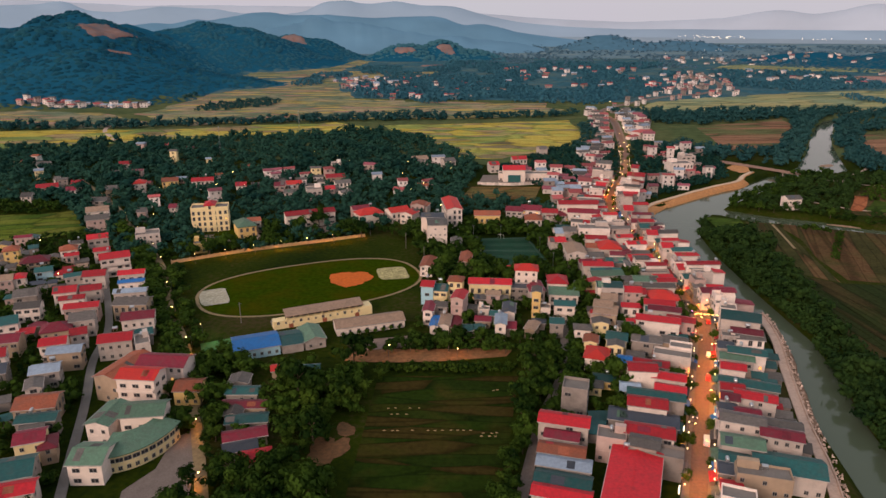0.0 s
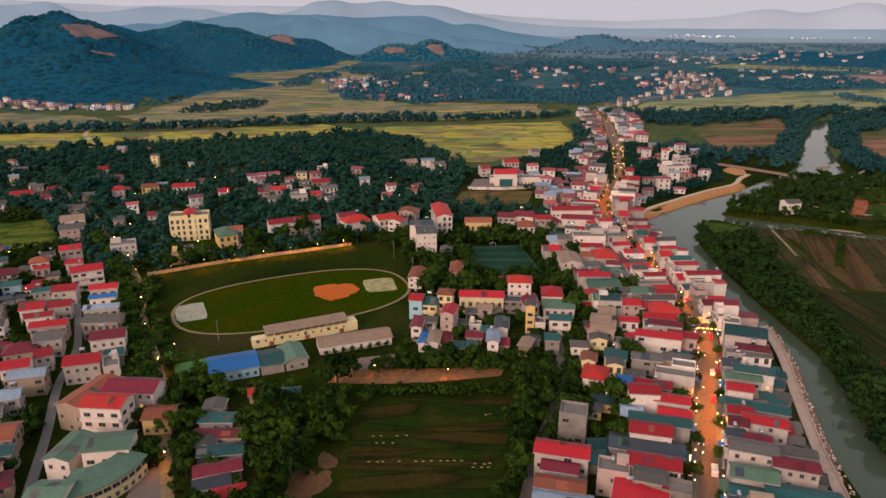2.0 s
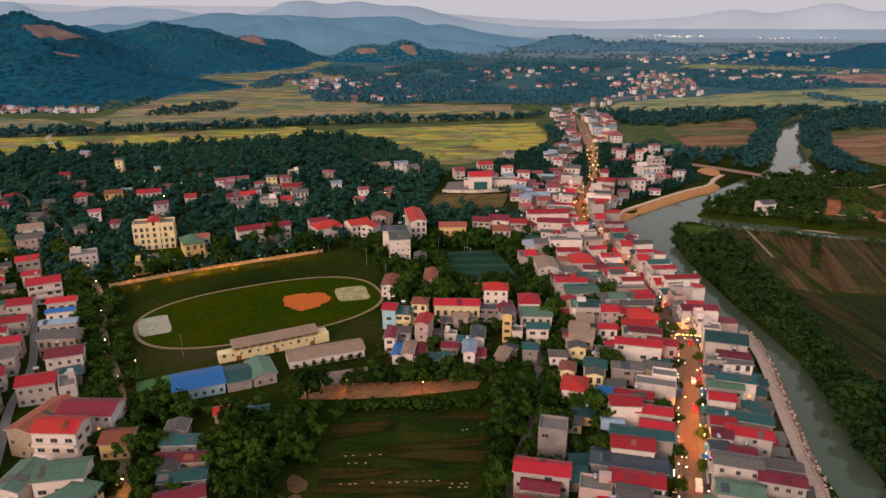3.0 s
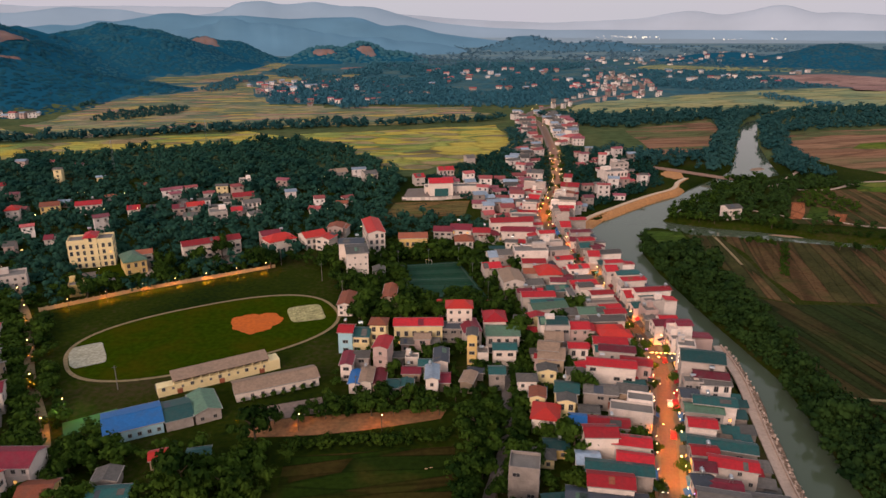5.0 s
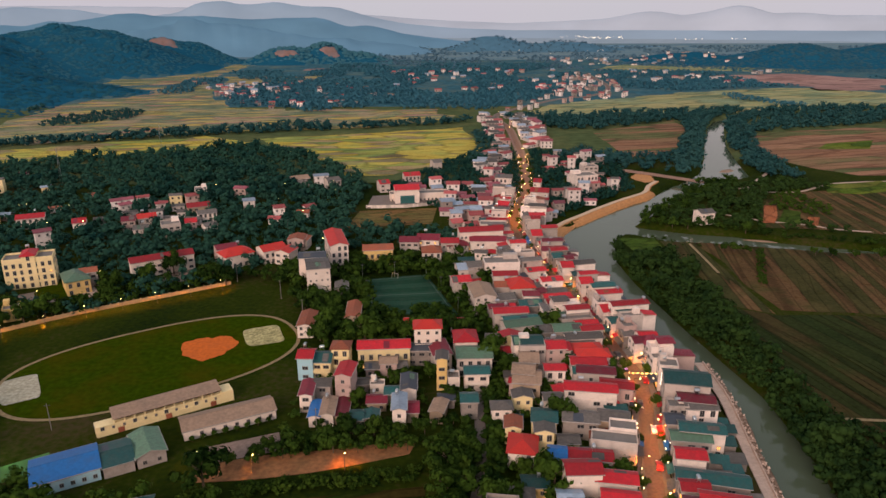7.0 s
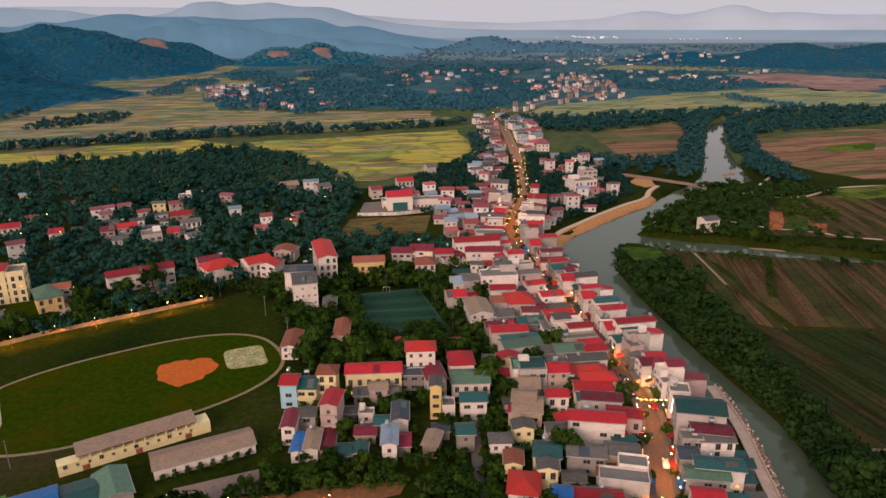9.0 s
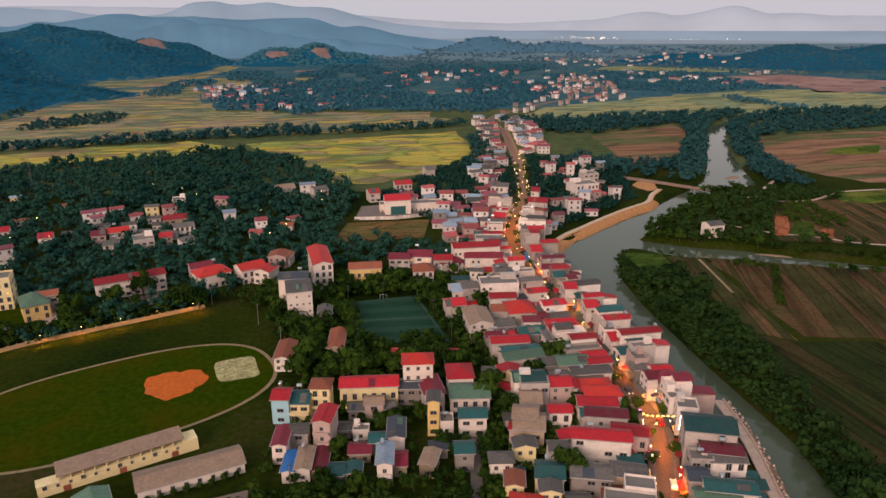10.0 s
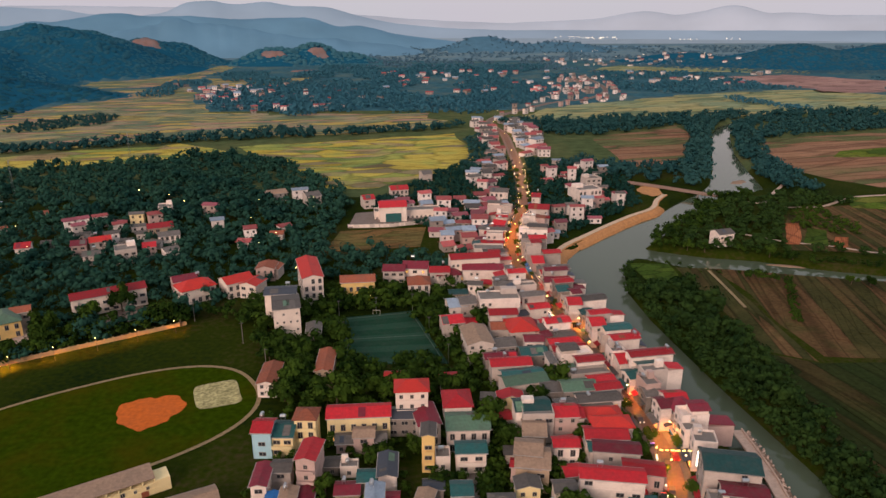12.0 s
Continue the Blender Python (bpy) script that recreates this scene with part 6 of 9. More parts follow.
house(75.0, 202.3, -15, 17.6, 5.0, 2, "g", "T", "gx", fh=3.25, windows="sw", shop="w", blank="s", group="shop houses along the main street")
house(-164.9, 203.4, 26, 8.5, 7.0, 2, "w", "R", "gx", fh=3.25, windows="se", blank="e", group="houses of the west quarter")
house(-183.8, 204.3, 21, 8.8, 8.0, 2, "t", "M", "gx", fh=3.00, windows="se", blank="e", group="houses of the west quarter")
house(-143.7, 208.1, 23, 11.1, 8.0, 2, "w", "R", "gx", fh=3.50, windows="se", blank="e", group="houses of the west quarter")
house(-133.9, 208.4, 32, 5.0, 9.0, 2, "w", "K", "flat", fh=3.25, windows="se", blank="e", group="houses of the west quarter")
house(72.2, 210.6, -10, 7.4, 5.0, 3, "w", "R", "gx", fh=2.67, windows="sw", shop="w", blank="s", group="shop houses along the main street")
house(-161.8, 213.2, 32, 5.3, 7.0, 2, "w", "R", "gx", fh=3.00, windows="se", blank="e", group="houses of the west quarter")
house(46.2, 214.6, -9, 12.4, 5.0, 2, "w", "R", "gx", fh=2.75, windows="se", shop="e", blank="s", group="shop houses along the main street")
house(37.7, 215.0, -10, 4.6, 6.0, 2, "w", "U", "gx", fh=3.00, windows="se", blank="s", group="houses of the middle quarter")
house(-172.1, 215.3, 28, 9.9, 8.0, 2, "t", "M", "hip", fh=3.00, windows="se", blank="e", group="houses of the west quarter")
house(-193.6, 216.3, 35, 8.2, 9.0, 2, "w", "T", "gx", fh=3.50, windows="se", blank="e", group="houses of the west quarter")
house(-139.9, 218.4, 30, 7.3, 6.0, 1, "g", "T", "gx", fh=4.50, windows="se", blank="e", group="houses of the west quarter")
house(76.2, 220.7, -10, 10.7, 5.0, 2, "w", "G", "gx", fh=3.25, windows="sw", shop="w", blank="s", group="shop houses along the main street")
house(29.2, 220.9, -11, 7.6, 9.0, 2, "w", "B", "hip", fh=2.50, windows="se", blank="s", group="houses of the middle quarter")
house(79.9, 222.5, -12, 12.1, 5.0, 3, "w", "T", "gx", fh=2.67, windows="sw", shop="w", blank="s", group="shop houses along the main street")
house(-167.0, 224.0, 28, 8.6, 9.0, 2, "w", "K", "gx", fh=3.50, windows="se", blank="e", group="houses of the west quarter")
house(-145.3, 226.5, 23, 11.5, 8.0, 2, "w", "M", "gx", fh=3.75, windows="se", blank="e", group="houses of the west quarter")
house(74.3, 228.8, -7, 5.0, 5.5, 2, "g", "S", "gx", fh=3.50, windows="sw", shop="w", blank="s", group="shop houses along the main street")
house(27.8, 231.0, -7, 4.7, 6.0, 2, "c", "O", "gy", fh=2.75, windows="se", blank="s", group="houses of the middle quarter")
house(57.7, 232.5, -14, 8.9, 6.0, 2, "t", "K", "gx", fh=3.00, windows="se", shop="e", blank="s", group="shop houses along the main street")
house(47.9, 232.6, -10, 10.2, 6.0, 2, "g", "K", "gx", fh=3.00, windows="se", blank="s", group="houses of the middle quarter")
house(-196.9, 233.5, 22, 9.1, 7.0, 2, "w", "K", "gx", fh=3.00, windows="se", blank="e", group="houses of the west quarter")
house(37.3, 233.5, -9, 7.2, 7.0, 2, "c", "T", "gx", fh=3.00, windows="se", blank="s", group="houses of the middle quarter")
house(-174.4, 234.9, 22, 12.5, 6.0, 2, "p", "R", "gx", fh=3.25, windows="se", blank="e", group="houses of the west quarter")
house(84.1, 234.9, -5, 9.3, 6.0, 3, "w", "K", "gx", fh=2.67, windows="sw", shop="w", blank="s", group="shop houses along the main street")
house(77.4, 235.1, -7, 5.9, 5.0, 3, "g", "K", "flat", fh=2.67, windows="sw", shop="w", blank="s", group="shop houses along the main street")
house(83.5, 236.7, -13, 10.3, 5.0, 3, "w", "M", "gx", fh=3.00, windows="sw", shop="w", blank="s", group="shop houses along the main street")
house(-155.8, 240.5, 10, 13.1, 8.0, 2, "t", "K", "gx", fh=3.50, windows="se", blank="e", group="houses of the west quarter")
house(-184.2, 243.1, 25, 9.4, 5.0, 2, "w", "R", "gx", fh=3.00, windows="se", blank="e", group="houses of the west quarter")
house(83.2, 244.6, -13, 13.3, 9.0, 4, "w", "T", "gx", fh=2.88, windows="sw", shop="w", blank="s", group="shop houses along the main street")
house(53.7, 245.2, -10, 15.7, 5.5, 3, "w", "R", "gx", fh=2.83, windows="se", shop="e", blank="s", group="shop houses along the main street")
house(-206.8, 245.6, 27, 8.5, 9.0, 2, "g", "K", "gx", fh=3.00, windows="se", blank="e", group="houses of the west quarter")
house(-191.6, 249.8, 26, 8.6, 8.0, 2, "w", "R", "gx", fh=3.25, windows="se", blank="e", group="houses of the west quarter")
house(-162.8, 251.1, 18, 12.7, 5.0, 2, "w", "P", "gx", fh=3.50, windows="se", blank="e", group="houses of the west quarter")
house(33.1, 252.1, -12, 7.5, 3.5, 2, "p", "R", "gx", fh=3.50, windows="se", blank="s", group="houses of the middle quarter")
house(35.2, 254.2, -10, 8.6, 9.0, 2, "t", "N", "gx", fh=3.75, windows="se", blank="s", group="houses of the middle quarter")
house(-182.9, 254.3, 27, 8.0, 7.0, 2, "w", "R", "gx", fh=3.00, windows="se", blank="e", group="houses of the west quarter")
house(34.4, 256.5, -11, 6.9, 7.0, 3, "t", "N", "gx", fh=3.00, windows="se", blank="s", group="houses of the middle quarter")
house(58.4, 257.8, -10, 12.1, 5.0, 2, "w", "M", "gx", fh=3.75, windows="se", shop="e", blank="s", group="shop houses along the main street")
house(82.7, 259.0, -12, 6.1, 6.0, 3, "w", "F", "flat", fh=3.00, windows="sw", shop="w", blank="s", group="shop houses along the main street", tank=True)
house(-228.7, 259.9, 31, 7.9, 8.0, 2, "p", "N", "gx", fh=3.00, windows="se", blank="e", group="houses of the west quarter")
house(57.2, 260.4, -3, 11.2, 5.0, 2, "w", "T", "gx", fh=3.00, windows="se", shop="e", blank="s", group="shop houses along the main street")
house(-168.5, 261.6, 23, 10.2, 4.0, 2, "w", "U", "gx", fh=3.50, windows="se", blank="e", group="houses of the west quarter")
house(-223.4, 263.2, 32, 5.0, 6.0, 2, "w", "R", "hip", fh=3.00, windows="se", blank="e", group="houses of the west quarter")
house(57.5, 265.2, -4, 11.6, 6.0, 2, "w", "R", "gx", fh=3.50, windows="se", shop="e", blank="s", group="shop houses along the main street")
house(81.7, 266.2, 0, 5.0, 6.0, 3, "w", "F", "flat", fh=2.67, windows="sw", shop="w", blank="s", group="shop houses along the main street", tank=True)
house(37.9, 268.5, -6, 6.2, 8.0, 2, "t", "N", "gx", fh=3.50, windows="se", blank="s", group="houses of the middle quarter")
house(-190.7, 269.6, 22, 9.2, 8.0, 2, "w", "R", "gx", fh=3.25, windows="se", blank="e", group="houses of the west quarter")
house(60.4, 269.8, -0, 10.9, 6.0, 2, "w", "B", "hip", fh=3.75, windows="se", shop="e", blank="s", group="shop houses along the main street")
house(-10.1, 270.7, 1, 5.7, 5.0, 2, "p", "N", "gx", fh=2.75, windows="s", group="houses of the middle quarter")
house(-174.1, 271.7, 22, 10.7, 6.0, 2, "w", "R", "gx", fh=3.50, windows="se", blank="e", group="houses of the west quarter")
house(-219.8, 274.9, 32, 7.0, 7.0, 2, "b", "T", "gx", fh=2.50, windows="se", blank="e", group="houses of the west quarter")
house(39.8, 275.3, -1, 9.0, 8.0, 3, "w", "G", "flat", fh=3.00, windows="se", blank="s", group="houses of the middle quarter")
house(48.0, 275.6, 1, 7.0, 7.0, 3, "p", "R", "gx", fh=2.67, windows="se", blank="s", group="houses of the middle quarter")
house(49.1, 276.3, 4, 8.2, 7.0, 2, "w", "R", "gx", fh=3.50, windows="se", blank="s", group="houses of the middle quarter")
house(60.1, 276.3, 2, 10.0, 8.0, 2, "w", "B", "hip", fh=3.00, windows="se", shop="e", blank="s", group="shop houses along the main street")
house(38.6, 277.7, 2, 10.1, 7.0, 3, "w", "T", "gx", fh=3.00, windows="se", blank="s", group="houses of the middle quarter")
house(83.2, 277.9, 7, 6.8, 7.0, 3, "w", "M", "hip", fh=2.67, windows="sw", shop="w", blank="s", group="shop houses along the main street")
house(78.9, 278.7, 6, 5.0, 6.0, 3, "w", "M", "gx", fh=2.67, windows="sw", shop="w", blank="s", group="shop houses along the main street")
house(1.4, 279.5, -1, 9.9, 6.0, 2, "g", "S", "gx", fh=3.00, windows="s", group="houses of the middle quarter")
house(82.6, 281.3, 1, 6.3, 8.0, 3, "w", "R", "gx", fh=2.67, windows="sw", shop="w", blank="s", group="shop houses along the main street")
house(55.0, 283.3, 6, 17.0, 5.0, 2, "g", "K", "gx", fh=3.00, windows="se", shop="e", blank="s", group="shop houses along the main street")
house(60.2, 284.4, 5, 13.2, 5.0, 2, "w", "K", "gx", fh=3.50, windows="se", shop="e", blank="s", group="shop houses along the main street")
house(-191.3, 286.9, 33, 12.8, 9.0, 3, "w", "R", "gx", fh=3.00, windows="se", blank="e", group="houses of the west quarter", balcony=True)
house(-233.0, 286.9, 32, 12.0, 8.0, 2, "t", "M", "hip", fh=2.50, windows="se", blank="e", group="houses of the west quarter")
house(78.0, 288.7, 5, 5.0, 6.0, 2, "g", "K", "gx", fh=3.00, windows="sw", shop="w", blank="s", group="shop houses along the main street")
house(78.2, 291.6, 8, 5.0, 7.0, 3, "p", "F", "flat", fh=2.67, windows="sw", shop="w", blank="s", group="shop houses along the main street")
house(55.6, 291.8, 5, 10.5, 7.0, 2, "g", "G", "gx", fh=3.50, windows="se", blank="s", group="houses of the middle quarter")
house(-249.2, 292.5, 31, 6.5, 7.0, 3, "y", "O", "hip", fh=2.67, windows="se", blank="e", group="houses of the west quarter")
house(47.3, 293.1, 5, 6.5, 7.0, 2, "g", "K", "gx", fh=3.00, windows="se", blank="s", group="houses of the middle quarter")
house(39.3, 296.8, 13, 14.2, 7.0, 2, "w", "G", "gx", fh=3.50, windows="se", blank="s", group="houses of the middle quarter")
house(39.2, 299.1, 7, 13.2, 8.0, 2, "w", "T", "gx", fh=3.50, windows="se", blank="s", group="houses of the middle quarter")
house(15.3, 299.8, 0, 5.0, 7.0, 2, "w", "R", "hip", fh=3.00, windows="s", group="houses of the middle quarter")
house(75.9, 300.0, 13, 5.0, 6.0, 2, "w", "T", "gx", fh=3.00, windows="sw", shop="w", blank="s", group="shop houses along the main street")
house(-225.8, 302.4, 33, 7.6, 7.0, 2, "w", "O", "hip", fh=3.00, windows="se", blank="e", group="houses of the west quarter")
house(-208.0, 302.7, 27, 7.1, 6.0, 2, "w", "R", "gx", fh=3.00, windows="se", blank="e", group="houses of the west quarter")
house(-1.6, 303.6, -0, 7.3, 6.0, 2, "w", "B", "gx", fh=2.50, windows="s", group="houses of the middle quarter")
house(36.4, 307.2, 4, 13.4, 6.0, 2, "w", "R", "gx", fh=3.75, windows="se", blank="s", group="houses of the middle quarter")
house(-43.4, 307.4, -0, 5.8, 14.0, 2, "w", "O", "gy", fh=2.50, windows="s", group="houses of the middle quarter")
house(50.3, 308.2, 5, 1.9, 8.0, 3, "w", "K", "gy", fh=2.67, windows="se", blank="s", group="houses of the middle quarter")
house(75.0, 309.1, 7, 5.0, 8.0, 2, "w", "R", "gx", fh=3.50, windows="sw", shop="w", blank="s", group="shop houses along the main street")
house(33.8, 313.7, 7, 10.9, 5.0, 2, "g", "M", "gx", fh=3.25, windows="se", blank="s", group="houses of the middle quarter")
house(74.0, 314.0, 6, 5.0, 6.0, 3, "w", "F", "flat", fh=2.67, windows="sw", shop="w", blank="s", group="shop houses along the main street")
house(-26.0, 315.8, -0, 5.3, 16.0, 2, "t", "O", "gy", fh=2.50, windows="s", group="houses of the middle quarter")
house(45.8, 317.6, 5, 9.1, 7.0, 2, "g", "T", "gx", fh=3.00, windows="se", blank="s", group="houses of the middle quarter")
house(-220.5, 319.2, 32, 9.7, 8.0, 2, "w", "R", "gx", fh=3.50, windows="se", blank="e", group="houses of the west quarter")
house(-166.1, 323.3, 23, 6.2, 8.0, 2, "y", "K", "flat", fh=2.50, windows="s", group="village houses among trees")
house(35.2, 324.5, 9, 9.9, 7.0, 2, "g", "K", "gx", fh=3.00, windows="se", blank="s", group="houses of the middle quarter")
house(-196.2, 325.7, 29, 11.9, 9.0, 3, "w", "K", "flat", fh=2.67, windows="se", blank="e", group="houses of the west quarter")
house(26.9, 327.0, 7, 9.0, 15.0, 3, "w", "N", "gy", fh=2.67, windows="se", blank="s", group="houses of the middle quarter")
house(72.1, 334.5, 4, 5.0, 8.0, 3, "w", "R", "gx", fh=3.00, windows="sw", shop="w", blank="s", group="shop houses along the main street")
house(44.5, 336.9, 6, 10.5, 11.0, 2, "w", "B", "hip", fh=3.50, windows="se", blank="s", group="houses of the middle quarter")
house(37.4, 338.7, 0, 8.0, 7.0, 2, "w", "O", "gx", fh=3.00, windows="se", blank="s", group="houses of the middle quarter")
house(18.8, 343.3, 10, 7.8, 8.0, 2, "w", "R", "gx", fh=3.50, windows="se", blank="s", group="houses of the middle quarter")
house(71.5, 348.2, 11, 5.0, 6.0, 2, "g", "T", "gx", fh=3.50, windows="sw", shop="w", blank="s", group="shop houses along the main street")
house(39.0, 348.2, 2, 10.6, 6.0, 2, "w", "R", "gx", fh=3.75, windows="se", blank="s", group="houses of the middle quarter")
house(67.5, 351.9, 1, 5.0, 8.0, 3, "w", "R", "gx", fh=3.33, windows="sw", shop="w", blank="s", group="shop houses along the main street", balcony=True)
house(-241.8, 352.9, 31, 12.0, 9.0, 2, "p", "K", "gx", fh=3.50, windows="se", blank="e", group="houses of the west quarter")
house(38.5, 358.7, 3, 16.2, 9.0, 3, "w", "F", "flat", fh=3.33, windows="se", blank="s", group="houses of the middle quarter", tank=True)
house(25.7, 359.2, 10, 6.5, 8.0, 3, "g", "K", "gx", fh=2.67, windows="se", blank="s", group="houses of the middle quarter")
house(21.3, 359.2, 10, 6.9, 9.0, 2, "w", "P", "gx", fh=3.50, windows="se", blank="s", group="houses of the middle quarter")
house(-150.9, 359.8, 25, 6.9, 7.0, 2, "w", "O", "gx", fh=3.50, windows="s", group="village houses among trees")
house(66.5, 370.2, 9, 5.0, 7.0, 3, "g", "T", "gx", fh=2.67, windows="sw", shop="w", blank="s", group="shop houses along the main street")
house(-254.0, 372.3, 29, 12.0, 10.0, 2, "w", "N", "gx", fh=3.00, windows="s", group="village houses among trees")
house(-226.5, 373.9, 20, 4.8, 8.0, 2, "p", "K", "gx", fh=3.00, windows="s", group="village houses among trees")
house(64.3, 383.1, -6, 5.0, 7.0, 2, "w", "M", "gx", fh=3.50, windows="sw", shop="w", blank="s", group="shop houses along the main street")
house(6.7, 386.8, 3, 9.2, 9.0, 2, "w", "O", "hip", fh=3.00, windows="s", group="houses of the middle quarter")
house(-214.0, 388.3, 20, 4.4, 8.0, 2, "w", "M", "gx", fh=2.50, windows="s", group="village houses among trees")
house(-269.2, 397.8, 13, 10.8, 9.0, 2, "g", "K", "gx", fh=2.50, windows="s", group="village houses among trees")
house(16.3, 398.0, -1, 8.9, 8.0, 2, "w", "R", "gx", fh=3.50, windows="s", group="houses of the middle quarter")
house(36.4, 400.4, -3, 18.6, 8.0, 2, "w", "M", "gx", fh=3.50, windows="se", shop="e", blank="s", group="shop houses along the main street")
house(-322.4, 402.9, 20, 6.0, 9.0, 2, "w", "K", "gx", fh=2.50, windows="s", group="village houses among trees")
house(-4.4, 403.6, -3, 9.9, 9.0, 2, "w", "M", "gx", fh=3.00, windows="s", group="houses of the middle quarter")
house(62.4, 406.4, 1, 5.0, 10.0, 3, "p", "R", "gx", fh=2.67, windows="sw", shop="w", blank="s", group="shop houses along the main street")
house(5.6, 407.2, -6, 11.4, 10.0, 2, "w", "M", "gx", fh=3.00, windows="s", group="houses of the middle quarter")
house(-64.1, 409.4, -1, 8.4, 9.0, 2, "p", "O", "gy", fh=3.00, windows="s", group="houses of the middle quarter")
house(-62.8, 411.5, -9, 9.6, 8.0, 2, "w", "O", "gy", fh=2.50, windows="s", group="houses of the middle quarter")
house(-303.9, 421.6, 22, 6.2, 9.0, 2, "w", "M", "gx", fh=2.50, windows="s", group="village houses among trees")
house(-325.4, 426.9, 34, 13.1, 10.0, 2, "w", "R", "gx", fh=2.50, windows="s", group="village houses among trees")
house(-278.6, 428.2, 23, 7.7, 9.0, 2, "t", "K", "gx", fh=2.50, windows="s", group="village houses among trees")
house(42.3, 431.7, -4, 14.6, 8.0, 2, "w", "F", "flat", fh=3.00, windows="se", shop="e", blank="s", group="shop houses along the main street")
house(-154.8, 433.5, 17, 7.5, 8.0, 2, "w", "K", "gx", fh=2.50, windows="s", group="village houses among trees")
house(-139.2, 436.2, 23, 10.1, 10.0, 2, "w", "K", "flat", fh=3.50, windows="s", group="village houses among trees")
house(-264.0, 438.4, 23, 7.3, 9.0, 2, "w", "B", "hip", fh=3.50, windows="s", group="village houses among trees")
house(65.4, 440.0, -11, 9.1, 9.0, 3, "g", "K", "gx", fh=2.67, windows="sw", shop="w", blank="s", group="shop houses along the main street")
house(-312.0, 440.4, 23, 7.1, 9.0, 2, "w", "R", "gx", fh=2.50, windows="s", group="village houses among trees")
house(-193.4, 444.6, 20, 6.7, 9.0, 2, "w", "R", "gx", fh=3.00, windows="s", group="village houses among trees")
house(-131.1, 446.1, 19, 6.1, 8.0, 2, "p", "R", "gx", fh=2.50, windows="s", group="village houses among trees")
house(-166.8, 447.4, 18, 7.0, 9.0, 2, "p", "M", "gx", fh=3.00, windows="s", group="village houses among trees")
house(169.7, 449.0, 15, 9.2, 8.0, 2, "w", "K", "gx", fh=3.50, windows="s", group="village houses among trees")
house(-333.7, 450.2, 20, 3.6, 8.0, 2, "w", "K", "gx", fh=2.50, windows="s", group="village houses among trees")
house(-248.7, 451.6, 24, 10.5, 9.0, 2, "y", "O", "gx", fh=3.00, windows="s", group="village houses among trees")
house(-158.8, 453.4, 24, 10.1, 9.0, 2, "w", "B", "gx", fh=3.00, windows="s", group="village houses among trees")
house(-226.0, 454.7, 22, 14.5, 9.0, 2, "w", "R", "gx", fh=3.00, windows="s", group="village houses among trees")
house(68.5, 464.1, -9, 7.9, 9.0, 3, "w", "F", "flat", fh=2.67, windows="sw", shop="w", blank="s", group="shop houses along the main street", tank=True)
house(-127.3, 464.8, 24, 10.5, 8.0, 2, "w", "K", "gx", fh=2.50, windows="s", group="village houses among trees")
house(53.4, 474.1, -22, 6.8, 9.0, 2, "w", "R", "gx", fh=3.00, windows="se", shop="e", blank="s", group="shop houses along the main street")
house(-136.1, 477.5, 23, 13.0, 9.0, 2, "t", "R", "gx", fh=3.00, windows="s", group="village houses among trees")
house(-378.0, 497.3, 27, 9.5, 9.0, 2, "w", "K", "gx", fh=2.50, windows="s", group="village houses among trees")
house(-311.7, 501.4, 26, 8.6, 9.0, 2, "w", "R", "gx", fh=3.00, windows="s", group="village houses among trees")
house(80.7, 503.4, -15, 11.7, 10.0, 2, "w", "R", "gx", fh=3.50, windows="sw", shop="w", blank="s", group="shop houses along the main street")
house(57.1, 508.0, -17, 11.2, 9.0, 2, "w", "R", "gx", fh=3.50, windows="se", shop="e", blank="s", group="shop houses along the main street")
house(-146.0, 517.0, 16, 7.9, 9.0, 2, "w", "R", "flat", fh=3.50, windows="s", group="village houses among trees")
house(83.7, 531.2, -15, 5.2, 9.0, 2, "w", "R", "gx", fh=3.50, windows="sw", shop="w", blank="s", group="shop houses along the main street")
house(-24.4, 534.5, 18, 7.0, 10.0, 2, "w", "R", "gx", fh=3.00, windows="s", group="village houses among trees")
house(117.4, 538.1, 15, 16.2, 12.0, 3, "w", "F", "flat", fh=3.33, windows="s", group="village houses among trees")
house(-61.2, 544.5, 27, 9.3, 10.0, 2, "w", "K", "gx", fh=3.00, windows="s", group="village houses among trees")
house(61.6, 545.7, -12, 11.6, 9.0, 2, "w", "K", "gx", fh=3.50, windows="se", shop="e", blank="s", group="shop houses along the main street")
house(-86.3, 555.2, 27, 12.3, 10.0, 2, "w", "N", "gx", fh=2.50, windows="s", group="village houses among trees")
house(-5.1, 559.2, 12, 11.4, 10.0, 2, "w", "R", "gx", fh=3.00, windows="s", group="village houses among trees")
house(130.0, 575.5, 12, 11.6, 9.0, 3, "w", "F", "flat", fh=2.67, windows="s", group="village houses among trees")
house(14.1, 605.8, 18, 6.8, 10.0, 2, "w", "K", "gx", fh=3.00, windows="s", group="village houses among trees")

